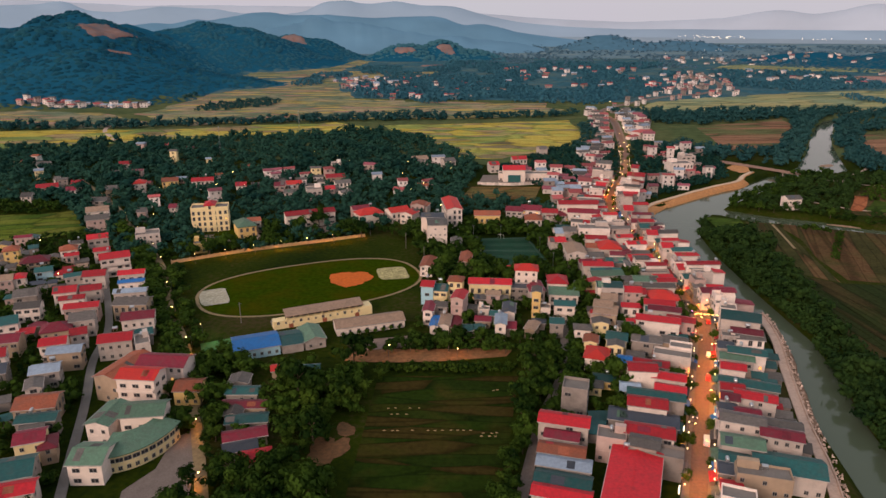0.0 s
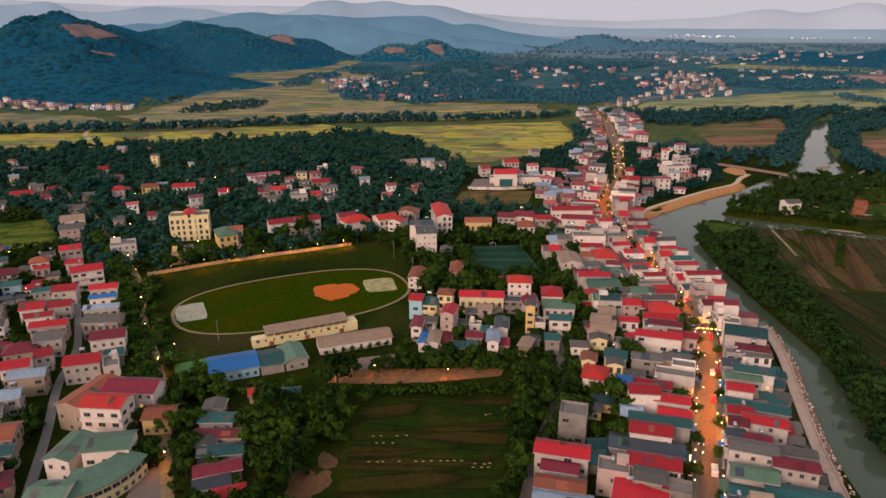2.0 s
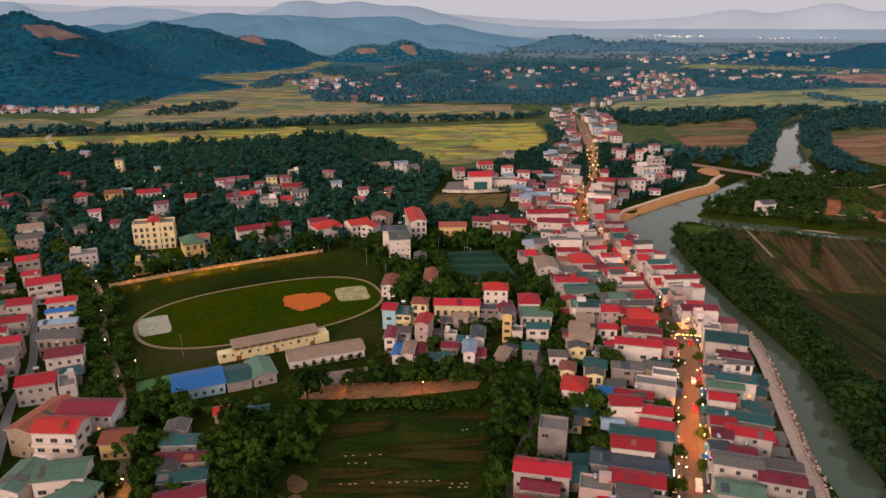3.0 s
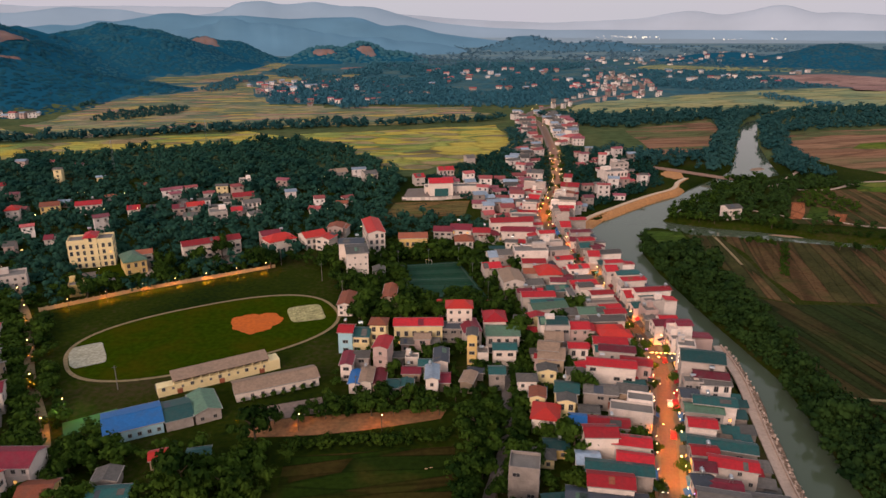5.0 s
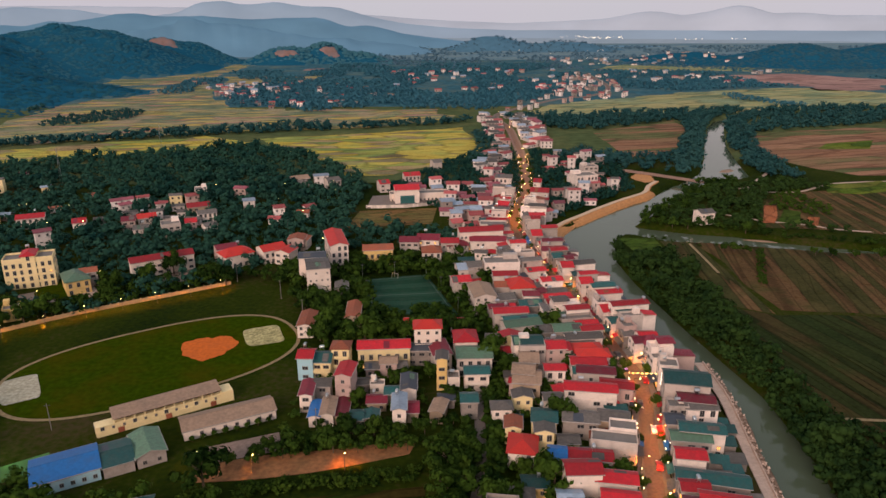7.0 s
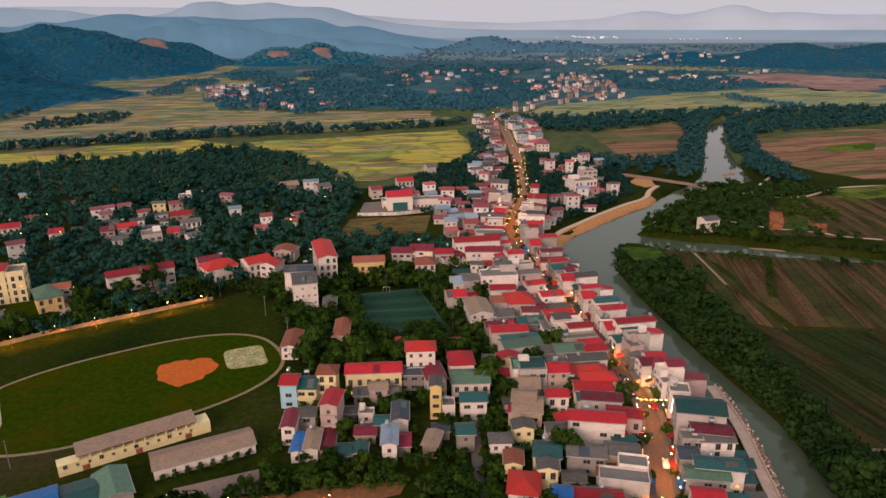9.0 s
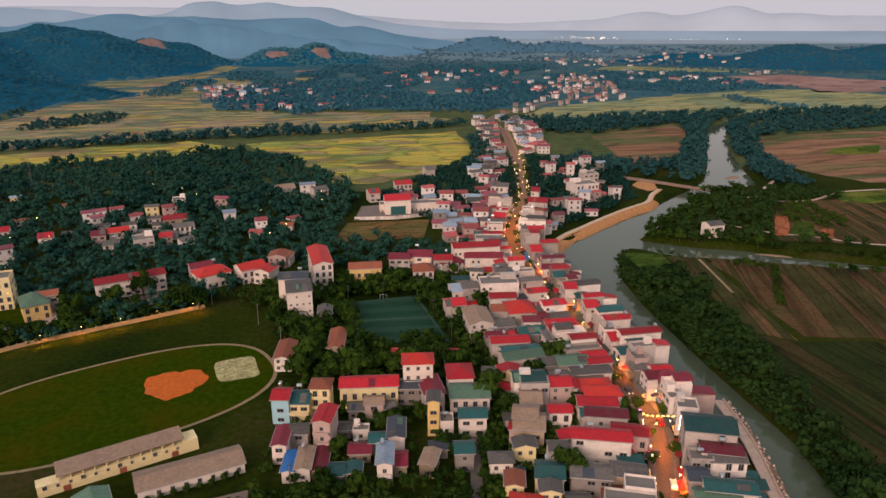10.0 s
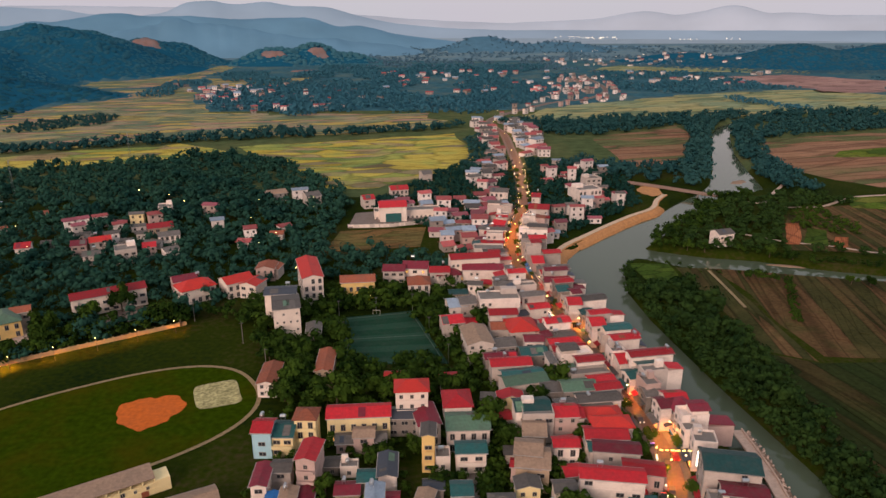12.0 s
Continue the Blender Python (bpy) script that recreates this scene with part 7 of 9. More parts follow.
# ---- the rest of the street, filled in lot by lot ----
terrace_row(STREET, 22, "right", "R2 F3 R2p F3c T2 T2 S2 F3 K3w G2 R2 S2 M2w F2 R2 T2 K2w R2 G2 T2 K1 K1 T4w T4w K3 F3 F3w M3 F2 T3 M3w K2 F3w T2 R3 M2 F1 R3w R3w T2 M3 R3 T2 K2 K3w R2 M2 K2w R3 R2w _ M3w R2 K2 R2 K3w R2 R3w K2w R3 K2 M3 R2 K3 R2w K2 R2 R3w F3 K2 R2 F2w", 4.5, (11, 16), "shop houses along the main street", seed=3)
terrace_row(STREET, 22, "left", "R2 K2 T2 R2 K2 R2 K1 S1 R2w T2 R2 R2 R2 K2 R1 K1 F2 F2 R3 R3 K2 M2 R2 K2w T3 T2 R2 M2 K2 S2 T2 R2 R2w F2 R3 F3w K2 R2 R2 K2w R3 R2 _ _ R2 K3w R2w F3 R2 K2 R3w K2 R2 M2 K3w R2 R2 K2w R3 K2 R2 F3w R2 R2 K2 M2 R3w K2 R2 R2 F2w K3 R2 M2", 4.5, (11, 16), "shop houses along the main street", seed=5)

# ---- trees ----
def crown_arrays(seed, lobes, leaves, leaf, spread, squash=0.8, core=True):
    """Leaf clumps on the skin of several lobes, over a dark core. Unit size: a crown about 1 high, standing on z = 0.
    Each leaf takes much of its shading from the round of its lobe."""
    rnd = np.random.RandomState(seed)
    centres = np.column_stack([rnd.normal(0, spread, lobes), rnd.normal(0, spread, lobes), 0.5 + rnd.uniform(-0.22, 0.24, lobes)])
    radii = rnd.uniform(0.30, 0.46, lobes) * (1.0 / lobes) ** 0.33 * 1.15
    V, F, N = [], [], []
    k = 0
    for i in range(leaves):
        j = rnd.randint(lobes)
        d = rnd.normal(0, 1, 3)
        d /= np.linalg.norm(d)
        d[2] = abs(d[2]) if rnd.rand() < 0.7 else d[2]
        p = centres[j] + d * radii[j] * rnd.uniform(0.6, 1.3) * np.array([1, 1, squash])
        a = np.cross(d, rnd.normal(0, 1, 3))
        a /= np.linalg.norm(a) + 1e-9
        c = np.cross(d, a) + d * rnd.uniform(-0.5, 0.5)
        s = leaf * rnd.uniform(0.6, 1.3)
        V += [p - a * s, p + c * s * 0.6, p + a * s, p - c * s * 0.6]
        F += [(k, k + 3, k + 2), (k, k + 2, k + 1)] if np.dot(np.cross(a, -c), d) < 0 else [(k, k + 1, k + 2), (k, k + 2, k + 3)]
        q = d + 0.35 * (p - np.array([0, 0, 0.45])) + np.array([0, 0, 0.25]) + rnd.normal(0, 0.22, 3)
        N += [q / np.linalg.norm(q)] * 4
        k += 4
    bm = bmesh.new()
    bmesh.ops.create_icosphere(bm, subdivisions=1, radius=1)
    base = np.array([v.co[:] for v in bm.verts])
    tri = np.array([[v.index for v in f.verts] for f in bm.faces])
    bm.free()
    for j in range(lobes if core else 0):
        V += list(centres[j] + base * radii[j] * 0.66 * np.array([1, 1, squash]) * rnd.uniform(0.85, 1.1, (len(base), 1)))
        F += [tuple(t + k) for t in tri]
        N += list(base / np.linalg.norm(base, axis=1)[:, None])
        k += len(base)
    return np.array(V), np.array(F), np.array(N)


def bamboo_arrays(seed, stems, per):
    """Arching plumes rising from one root."""
    rnd = np.random.RandomState(seed)
    V, F, N, k = [], [], [], 0
    for s in range(stems):
        a, r, h = rnd.uniform(0, 6.28), rnd.uniform(0.12, 0.42), rnd.uniform(0.7, 1.0)
        for i in range(per):
            t = (i + 1) / per
            out = r * t * t
            p = np.array([math.cos(a) * out, math.sin(a) * out, h * (t - 0.28 * t ** 4)]) + rnd.normal(0, 0.02, 3)
            w = 0.085 * (1 - 0.5 * t) * rnd.uniform(0.7, 1.3)
            q = np.array([math.cos(a) * 0.7, math.sin(a) * 0.7, 0.3 + t]) + rnd.normal(0, 0.25, 3)
            q /= np.linalg.norm(q)
            d1 = np.cross(q, rnd.normal(0, 1, 3))
            d1 /= np.linalg.norm(d1)
            d2 = np.cross(q, d1)
            V += [p - d1 * w, p - d2 * w * 0.6, p + d1 * w, p + d2 * w * 0.6]
            F += [(k, k + 1, k + 2), (k, k + 2, k + 3)]
            N += [q] * 4
            k += 4
    return np.array(V), np.array(F), np.array(N)


def trunk_bmesh(h, r, seed):
    """A tapered trunk with a few limbs."""
    rnd = random.Random(seed)
    bm = bmesh.new()
    tube(bm, 0, 0, -0.3, h * 0.55, r, r * 0.65, 7)
    for i in range(4):
        a, up = rnd.uniform(0, 6.28), rnd.uniform(0.35, 0.55) * h
        q = Vector((math.cos(a), math.sin(a), 0.9)).normalized()
        base_, tip = Vector((0, 0, up)), Vector((0, 0, up)) + q * h * rnd.uniform(0.25, 0.35)
        u = q.orthogonal().normalized()
        v = q.cross(u)
        rings = [[bm.verts.new(c + (u * math.cos(6.28 * j / 5) + v * math.sin(6.28 * j / 5)) * rr) for j in range(5)] for c, rr in ((base_, r * 0.5), (tip, r * 0.18))]
        for j in range(5):
            bm.faces.new((rings[0][j], rings[0][(j + 1) % 5], rings[1][(j + 1) % 5], rings[1][j]))
    return bm


def tree_kind(label, seed, size, lobes, leaves, leaf, spread, mat, lift=0.1, bamboo=False):
    t = thing("tree" if not bamboo else "bamboo_clump", 0, -400 - seed * 20, 0, 0, label, "tree" if not bamboo else "bamboo", "trees about the town")
    V, F, N = bamboo_arrays(seed, 34, 20) if bamboo else crown_arrays(seed, lobes, leaves, leaf, spread)
    if bamboo:
        bm = bmesh.new()
        for i in range(9):
            a = i * 0.7
            tube(bm, 0.4 * math.cos(a), 0.4 * math.sin(a), -0.3, size * 0.45, 0.09, 0.05, 5)
        part("stem", bm, "leaves_light", t)
    else:
        part("trunk", trunk_bmesh(size, 0.035 * size, seed), "bark", t)
    V = V * size
    V[:, 2] += size * (lift if not bamboo else 0.02)
    ob = part("crown", array_mesh("crown", V, F, [mat], normals=N), None, t)
    return t


KINDS = [tree_kind("leafy dark green broadleaf tree", 1, 7.5, 13, 576, 0.070, 0.2, "leaves"), tree_kind("spreading dark green broadleaf tree", 2, 8.5, 14, 648, 0.070, 0.25, "leaves"), tree_kind("slim tall mid-green tree", 3, 7.0, 9, 432, 0.076, 0.13, "leaves"), tree_kind("small light green fruit tree", 4, 5.5, 11, 432, 0.080, 0.2, "leaves_light"), tree_kind("feathery arching bamboo clump", 5, 12.0, 0, 0, 0, 0, "leaves_light", bamboo=True)]
USED = set()


def plant(kind, x, y, size=1.0, rnd=random):
    m_ = pose(x, y, 0, 0, 0, rnd.uniform(0, 360)) @ Matrix.Diagonal((size, size, size * rnd.uniform(0.85, 1.15), 1))
    if kind not in USED:
        USED.add(kind)
        KINDS[kind].matrix_basis = m_
        return KINDS[kind]
    return copy_thing(KINDS[kind], m_)


def open_ground(x, y, r, water=True):
    if any(inside(x, y, a) for a in AREAS):
        return False
    for line, wd in ((STREET, 5.0), (LANE_WEST, 0.9), (LANE_BACK, 1.2), (LANE_YARD, 0.3), (LANE_MID, 1.2), (PROM_LOW, 4.5), (PROM_UP, 6)):
        if to_line(x, y, line) < wd + r * 0.45:
            return False
    if water:
        for course in (RIVER, TRIBUTARY):
            for (ax, ay, ah), (bx, by, bh) in zip(course, course[1:]):
                if to_line(x, y, [(ax, ay), (bx, by)]) < (ah + bh) / 2 + 2.0 + r * 0.3:
                    return False
    return clear(x, y, r * 0.62)


TURF = [(-26.5, 362), (4, 368.5), (17, 320), (-19.5, 321)]
AREAS += [TURF, [(-33, 487), (14, 496), (16, 530), (-31, 518)], [(-76, 230), (-56, 226), (-38, 236), (-40, 246), (-70, 236)], [(-165, 340), (-148, 350), (-140, 340), (-156, 328)], [(-98, 132), (-82, 132), (-92, 168), (-99, 160)]]
SHAPES = [crown_arrays(20 + i, 6, 95, 0.088, 0.18) for i in range(6)]
MIDDLE = [crown_arrays(60 + i, 4, 52, 0.105, 0.17) for i in range(6)]


def dome_arrays(seed):
    """A rounded canopy seen from far off, with a few sprigs standing out."""
    rnd = np.random.RandomState(seed)
    bm = bmesh.new()
    bmesh.ops.create_icosphere(bm, subdivisions=2, radius=1)
    base = np.array([v.co[:] for v in bm.verts])
    tri = np.array([[v.index for v in f.verts] for f in bm.faces if f.calc_center_median().z > -0.25])
    bm.free()
    V = base * np.array([0.62, 0.62, 0.5]) * rnd.uniform(0.82, 1.14, (len(base), 1)) + np.array([0, 0, 0.5])
    N = base * np.array([0.7, 0.7, 0.7]) + np.array([0, 0, 0.55])
    return V, tri, N / np.linalg.norm(N, axis=1)[:, None]


DOMES = [dome_arrays(70 + i) for i in range(5)]
ROUGH = [crown_arrays(40 + i, 2, 14, 0.23, 0.12, core=False) for i in range(5)]


def woods(name, poly, spacing, size, mat, label, seed, shapes=SHAPES, on_hill=False, free=True, jitter=0.5, near=0, thin=0.0, patchy=0.0, sink=0.1, room=0.4, kinds=(0, 0, 1, 1, 2, 3)):
    """Trees too many to count, in one mesh; near: how many of the closest stand as trees of their own."""
    rnd = random.Random(seed)
    x0, x1 = min(p[0] for p in poly), max(p[0] for p in poly)
    y0, y1 = min(p[1] for p in poly), max(p[1] for p in poly)
    spots = []
    y = y0
    while y < y1:
        x = x0
        while x < x1:
            px, py = x + rnd.uniform(-jitter, jitter) * spacing, y + rnd.uniform(-jitter, jitter) * spacing
            s = rnd.uniform(*size)
            if inside(px, py, poly) and rnd.random() >= thin and (not patchy or noise.noise((px * 0.011, py * 0.006, seed)) > patchy - 0.5) and not (on_hill and any(((px - cx) / rx) ** 2 + ((py - cy) / ry) ** 2 < 1 for cx, cy, rx, ry in BARE)) and (not free or open_ground(px, py, s * room)):
                spots.append((py, px, s))
            x += spacing
        y += spacing
    spots.sort()
    for py, px, s in spots[:near]:
        pick = rnd.choice(kinds)
        plant(pick, px, py, s / (12.0 if pick == 4 else 7.5), rnd)
    spots = spots[near:]
    V, F, N, k = [], [], [], 0
    P = np.array([(q[1], q[0]) for q in spots]) if spots else np.zeros((0, 2))
    Z = height(P[:, 0], P[:, 1]) if on_hill and len(P) else np.zeros(len(P))
    for (py, px, s), z in zip(spots, Z):
        v, f, q = shapes[rnd.randrange(len(shapes))]
        a = rnd.uniform(0, 6.28)
        N.append(np.column_stack([q[:, 0] * math.cos(a) - q[:, 1] * math.sin(a), q[:, 0] * math.sin(a) + q[:, 1] * math.cos(a), q[:, 2]]))
        c, sn = math.cos(a) * s, math.sin(a) * s
        V.append(np.column_stack([px + v[:, 0] * c - v[:, 1] * sn, py + v[:, 0] * sn + v[:, 1] * c, z + (v[:, 2] - sink) * s * rnd.uniform(0.85, 1.1)]))
        F.append(f + k)
        k += len(v)
    if V:
        me = array_mesh(name, np.concatenate(V), np.concatenate(F), [mat], normals=np.concatenate(N))
        whole(name, me, None, label, "trees", kind="stuff")


# village houses under the trees
def hamlet(poly, count, seed, sizes=(7, 11), roofs="RRRMOTKNB", walls="wwwcpyt", group="village houses among trees", turn=(-20, 50), gap=1.5, floors=(1, 1, 1, 2, 2, 3), build=None):
    rnd = random.Random(seed)
    x0, x1 = min(p[0] for p in poly), max(p[0] for p in poly)
    y0, y1 = min(p[1] for p in poly), max(p[1] for p in poly)
    n_, tries = 0, 0
    while n_ < count and tries < count * 60:
        tries += 1
        x, y = rnd.uniform(x0, x1), rnd.uniform(y0, y1)
        w, d = rnd.uniform(*sizes), rnd.uniform(sizes[0] - 1, sizes[1] - 2)
        if not inside(x, y, poly) or not open_ground(x, y, max(w, d) * gap):
            continue
        if build:
            build(x, y, rnd.uniform(*turn), w, d, rnd.choice(floors), rnd.choice(walls), rnd.choice(roofs))
        else:
            house(x, y, rnd.uniform(*turn), w, d, rnd.choice(floors), rnd.choice(walls), rnd.choice(roofs), rnd.choice(("gx", "gx", "hip", "gy")), windows="s", group=group, seed=rnd.randint(0, 99999))
        n_ += 1


hamlet([(-104, 116), (-122, 150), (-150, 190), (-178, 235), (-205, 290), (-250, 340), (-330, 330), (-260, 250), (-200, 180), (-170, 116)], 22, 31, (5, 8), gap=0.75, turn=(20, 40), group="houses of the west quarter", floors=(1, 1, 2), roofs="RKMTKG")
for x, y, rz, w, d, wall, roof, kind in ((-86, 184, 7, 10, 5, "g", "T", "gx"), (-82.5, 176, 8, 14, 4.5, "t", "M", "gx"), (-84, 171.5, 100, 4.5, 5, "x", "K", "gx"), (-78.5, 168.5, 14, 12, 5, "g", "T", "gx"), (-76, 160.5, 25, 12, 5, "t", "M", "gx"), (-75, 154.5, 27, 9, 4.5, "g", "S", "gx"), (-69, 151, 25, 8, 5, "t", "R", "hip"), (-80, 200, 20, 4.5, 4.5, "t", "B", "gx"), (-69, 201, 15, 6, 5, "g", "T", "gx"), (-90, 191, 10, 6, 6, "g", "K", "gy")):
    house(x, y, rz, w, d, 1, wall, roof, kind, windows="s", group="houses by the west lane")
hamlet([(24, 330), (22, 380), (45, 400), (56, 330), (62, 262), (30, 262)], 14, 35, (5, 8), gap=0.8, turn=(-12, 12), group="houses of the middle quarter", floors=(1, 1, 2), roofs="RRKTMK")
hamlet([(24, 262), (58, 262), (50, 200), (24, 200)], 8, 36, (5, 7), gap=0.8, turn=(-8, 8), group="houses of the middle quarter", floors=(1, 1, 2), roofs="RKTK")
hamlet([(-300, 400), (-420, 520), (-330, 600), (-200, 560), (-120, 500), (-130, 430), (-200, 400)], 20, 38, (5, 8), gap=1.2, turn=(0, 40), roofs="RKKMNT", walls="wwgtc", build=far_house)
hamlet([(-170, 438), (-118, 445), (-137, 515), (-190, 498)], 15, 138, (5, 8.5), gap=0.7, turn=(0, 40), roofs="RKNMK", walls="wwwwpc", floors=(1, 1, 2), build=far_house)
hamlet([(-120, 430), (-60, 440), (-70, 560), (-120, 580)], 8, 39, (6, 10), gap=1.4, walls="wwwwpg", build=far_house, floors=(1, 1, 2))
hamlet([(-30, 535), (62, 560), (60, 440), (20, 530)], 22, 40, (7, 11), gap=0.75, turn=(-10, 20), floors=(1, 1, 2), roofs="RRKMT", walls="wwwwpg", build=far_house)
hamlet([(20, 440), (48, 440), (60, 500), (66, 540), (15, 500)], 16, 41, (6, 10), gap=0.75, turn=(-10, 20), floors=(1, 1, 2), roofs="RRKMT", walls="wwwwpg", build=far_house)
hamlet([(95, 520), (150, 560), (165, 600), (140, 660), (105, 660), (90, 560)], 17, 42, (4.5, 8), gap=0.75, turn=(-10, 25), floors=(1, 1, 2, 3), roofs="RKRMT", walls="wwwwpg", build=far_house)
hamlet([(60, 560), (75, 640), (85, 720), (60, 690), (45, 600)], 22, 43, (6, 10), gap=0.75, floors=(1, 2, 2), roofs="RKKMT", walls="wwwwpg", build=far_house)
hamlet([(75, 690), (120, 690), (135, 830), (110, 930), (70, 900)], 46, 44, (7, 12), gap=0.75, floors=(1, 2, 2), roofs="RKKMT", walls="wwwwpg", build=far_house)
hamlet([(72, 420), (85, 447), (104, 470), (125, 492), (143, 512), (140, 545), (104, 530), (78, 480)], 15, 143, (5, 8), gap=0.7, turn=(-10, 25), floors=(1, 2, 2, 3), roofs="RKMKT", walls="wwwwpg", build=far_house)
hamlet([(90, 930), (140, 925), (310, 1100), (380, 1500), (300, 1500), (200, 1120)], 110, 45, (4, 7), gap=0.75, floors=(1, 2, 2), roofs="RKKM", walls="wwwwpg", build=far_house)
hamlet([(-680, 845), (-500, 860), (-500, 890), (-680, 880)], 34, 46, (6, 10), gap=0.75, floors=(1, 1, 2), roofs="RRKP", walls="wwwwpg", build=far_house)
hamlet([(-400, 1100), (-220, 1100), (-220, 1300), (-360, 1300)], 30, 47, (6, 10), gap=0.9, floors=(1, 1, 2), roofs="RRKP", walls="wwwwpg", build=far_house)
hamlet([(-400, 1180), (-320, 1040), (-160, 950), (-20, 1080), (-100, 1300), (-380, 1420)], 46, 147, (5, 8), gap=0.9, floors=(1, 1, 2), roofs="RKKM", walls="wwwpg", build=far_house)
hamlet([(-100, 1150), (250, 1200), (300, 1600), (-50, 1600)], 44, 48, (7, 11), gap=1.2, floors=(1, 1, 2), roofs="RRKP", walls="wwwwpg", build=far_house)
hamlet([(400, 1300), (700, 1300), (900, 2000), (350, 2000)], 70, 49, (7, 11), gap=0.9, floors=(1, 1, 2), roofs="KKMP", walls="wwwwpg", build=far_house)
me = bpy.data.meshes.new("distant_houses")
me.from_pydata(FAR["verts"], [], [tuple(dict.fromkeys(f)) for f in FAR["faces"]])
for nm in FAR_MATS:
    me.materials.append(MATS[nm])
me.polygons.foreach_set("material_index", np.array(FAR["slots"], np.int32))
whole("distant_houses", me, None, "far pale houses with red and grey roofs", "houses", kind="stuff")

# lean-tos and low sheds packed between the houses
def lean_to(x, y, rz, w, d, h, roof):
    t = thing("shed", x, y, 0, rz, f"low lean-to shed with a weathered {ROOFS[roof][1]} sheet roof", "shed", "lean-to sheds")
    bm = bmesh.new()
    v = [bm.verts.new(p) for p in ((-w / 2, -d / 2, -0.3), (w / 2, -d / 2, -0.3), (w / 2, d / 2, -0.3), (-w / 2, d / 2, -0.3), (-w / 2, -d / 2, h), (w / 2, -d / 2, h), (w / 2, d / 2, h + 0.7), (-w / 2, d / 2, h + 0.7))]
    for f in ((0, 1, 5, 4), (1, 2, 6, 5), (2, 3, 7, 6), (3, 0, 4, 7), (4, 5, 6, 7)):
        bm.faces.new([v[i] for i in f])
    part("wall", bm, "plaster_grey", t)
    bm = bmesh.new()
    e = 0.35
    lo = [bm.verts.new(p) for p in ((-w / 2 - e, -d / 2 - e, h - 0.02), (w / 2 + e, -d / 2 - e, h - 0.02), (w / 2 + e, d / 2 + e, h + 0.8), (-w / 2 - e, d / 2 + e, h + 0.8))]
    hi = [bm.verts.new((q.co.x, q.co.y, q.co.z + 0.1)) for q in lo]
    bm.faces.new(hi)
    bm.faces.new(lo[::-1])
    for i in range(4):
        bm.faces.new((lo[i], lo[(i + 1) % 4], hi[(i + 1) % 4], hi[i]))
    part("roof", bm, ROOFS[roof][0], t)
    KEEP.append((x, y, 0.55 * min(w, d)))


def lean_tos(poly, count, seed, turn):
    rnd = random.Random(seed)
    x0, x1 = min(p[0] for p in poly), max(p[0] for p in poly)
    y0, y1 = min(p[1] for p in poly), max(p[1] for p in poly)
    n_ = 0
    for _ in range(count * 40):
        x, y = rnd.uniform(x0, x1), rnd.uniform(y0, y1)
        w, d = rnd.uniform(3.5, 7), rnd.uniform(2.5, 4.5)
        if n_ < count and inside(x, y, poly) and open_ground(x, y, d * 0.7):
            lean_to(x, y, rnd.uniform(*turn), w, d, rnd.uniform(2.3, 3.4), rnd.choice("KKKNSTTRO"))
            n_ += 1


lean_tos([(24, 150), (50, 170), (66, 240), (68, 300), (60, 350), (50, 400), (24, 390), (28, 260), (22, 200)], 14, 71, (-12, 8))
lean_tos([(62, 150), (88, 175), (96, 245), (84, 262), (80, 230)], 22, 72, (-14, -4))
lean_tos([(76, 300), (90, 300), (82, 345), (72, 385), (66, 380)], 12, 73, (0, 15))
lean_tos([(-110, 120), (-135, 165), (-160, 210), (-200, 280), (-235, 330), (-270, 300), (-190, 170), (-150, 120)], 26, 75, (20, 45))



# woods and single trees
woods("garden_trees", [(-68, 203), (-54, 212), (-47, 206), (-47, 192), (-52, 176), (-56, 150), (-58, 137), (-68, 138), (-64, 158), (-68, 176), (-74, 196)], 5.4, (6, 10), "leaves_light", "tall light green trees beside the garden", 51, near=40, room=0.3, kinds=(1, 3, 4, 4, 3))
woods("garden_trees", [(-62, 112), (-98, 190), (-120, 205), (-100, 216), (-62, 205), (-48, 210), (-44, 112)], 5.2, (5, 9), "leaves", "dark garden trees below the sheds", 151, near=30)
woods("lane_trees", [(-76, 112), (-96, 150), (-128, 210), (-170, 270), (-190, 300), (-160, 285), (-125, 232), (-105, 200), (-78, 150), (-60, 112)], 4.2, (4.5, 8), "leaves", "street trees along the west lane", 52, near=30, thin=0.3)
AREAS.append([(-62, 209), (0, 220), (0, 228), (-62, 217)])
woods("yard_trees", [(-62, 217.5), (0, 228.5), (14, 233), (26, 262), (30, 300), (22, 196), (8, 140), (3, 205), (3, 222), (0, 232), (-60, 221)], 4.6, (4.5, 7), "leaves", "row of round yard trees", 53, near=30, room=0.3)
woods("banana_plants", [(-46, 206), (1, 212), (1, 217.5), (-30, 213.5), (-46, 211)], 2.1, (2.6, 4.4), "leaves_light", "low banana plants along the garden edge", 253, MIDDLE, free=False)
woods("town_trees", [(-40, 290), (-42, 330), (-60, 360), (-70, 380), (20, 400), (62, 330), (66, 262), (56, 200), (45, 150), (30, 190), (26, 262), (10, 292)], 5.2, (6, 10), "leaves", "round dark trees between town houses", 54, near=34)
woods("town_trees", [(-40, 222), (14, 230), (26, 262), (28, 300), (-40, 300)], 4.6, (3, 5.5), "leaves", "round dark trees between town houses", 154, near=20, room=0.28, thin=0.3)
woods("town_trees", [(30, 130), (60, 200), (70, 262), (64, 330), (28, 330), (24, 200)], 4.0, (3, 5.5), "leaves", "small trees in the yards behind the street", 155, room=0.22)
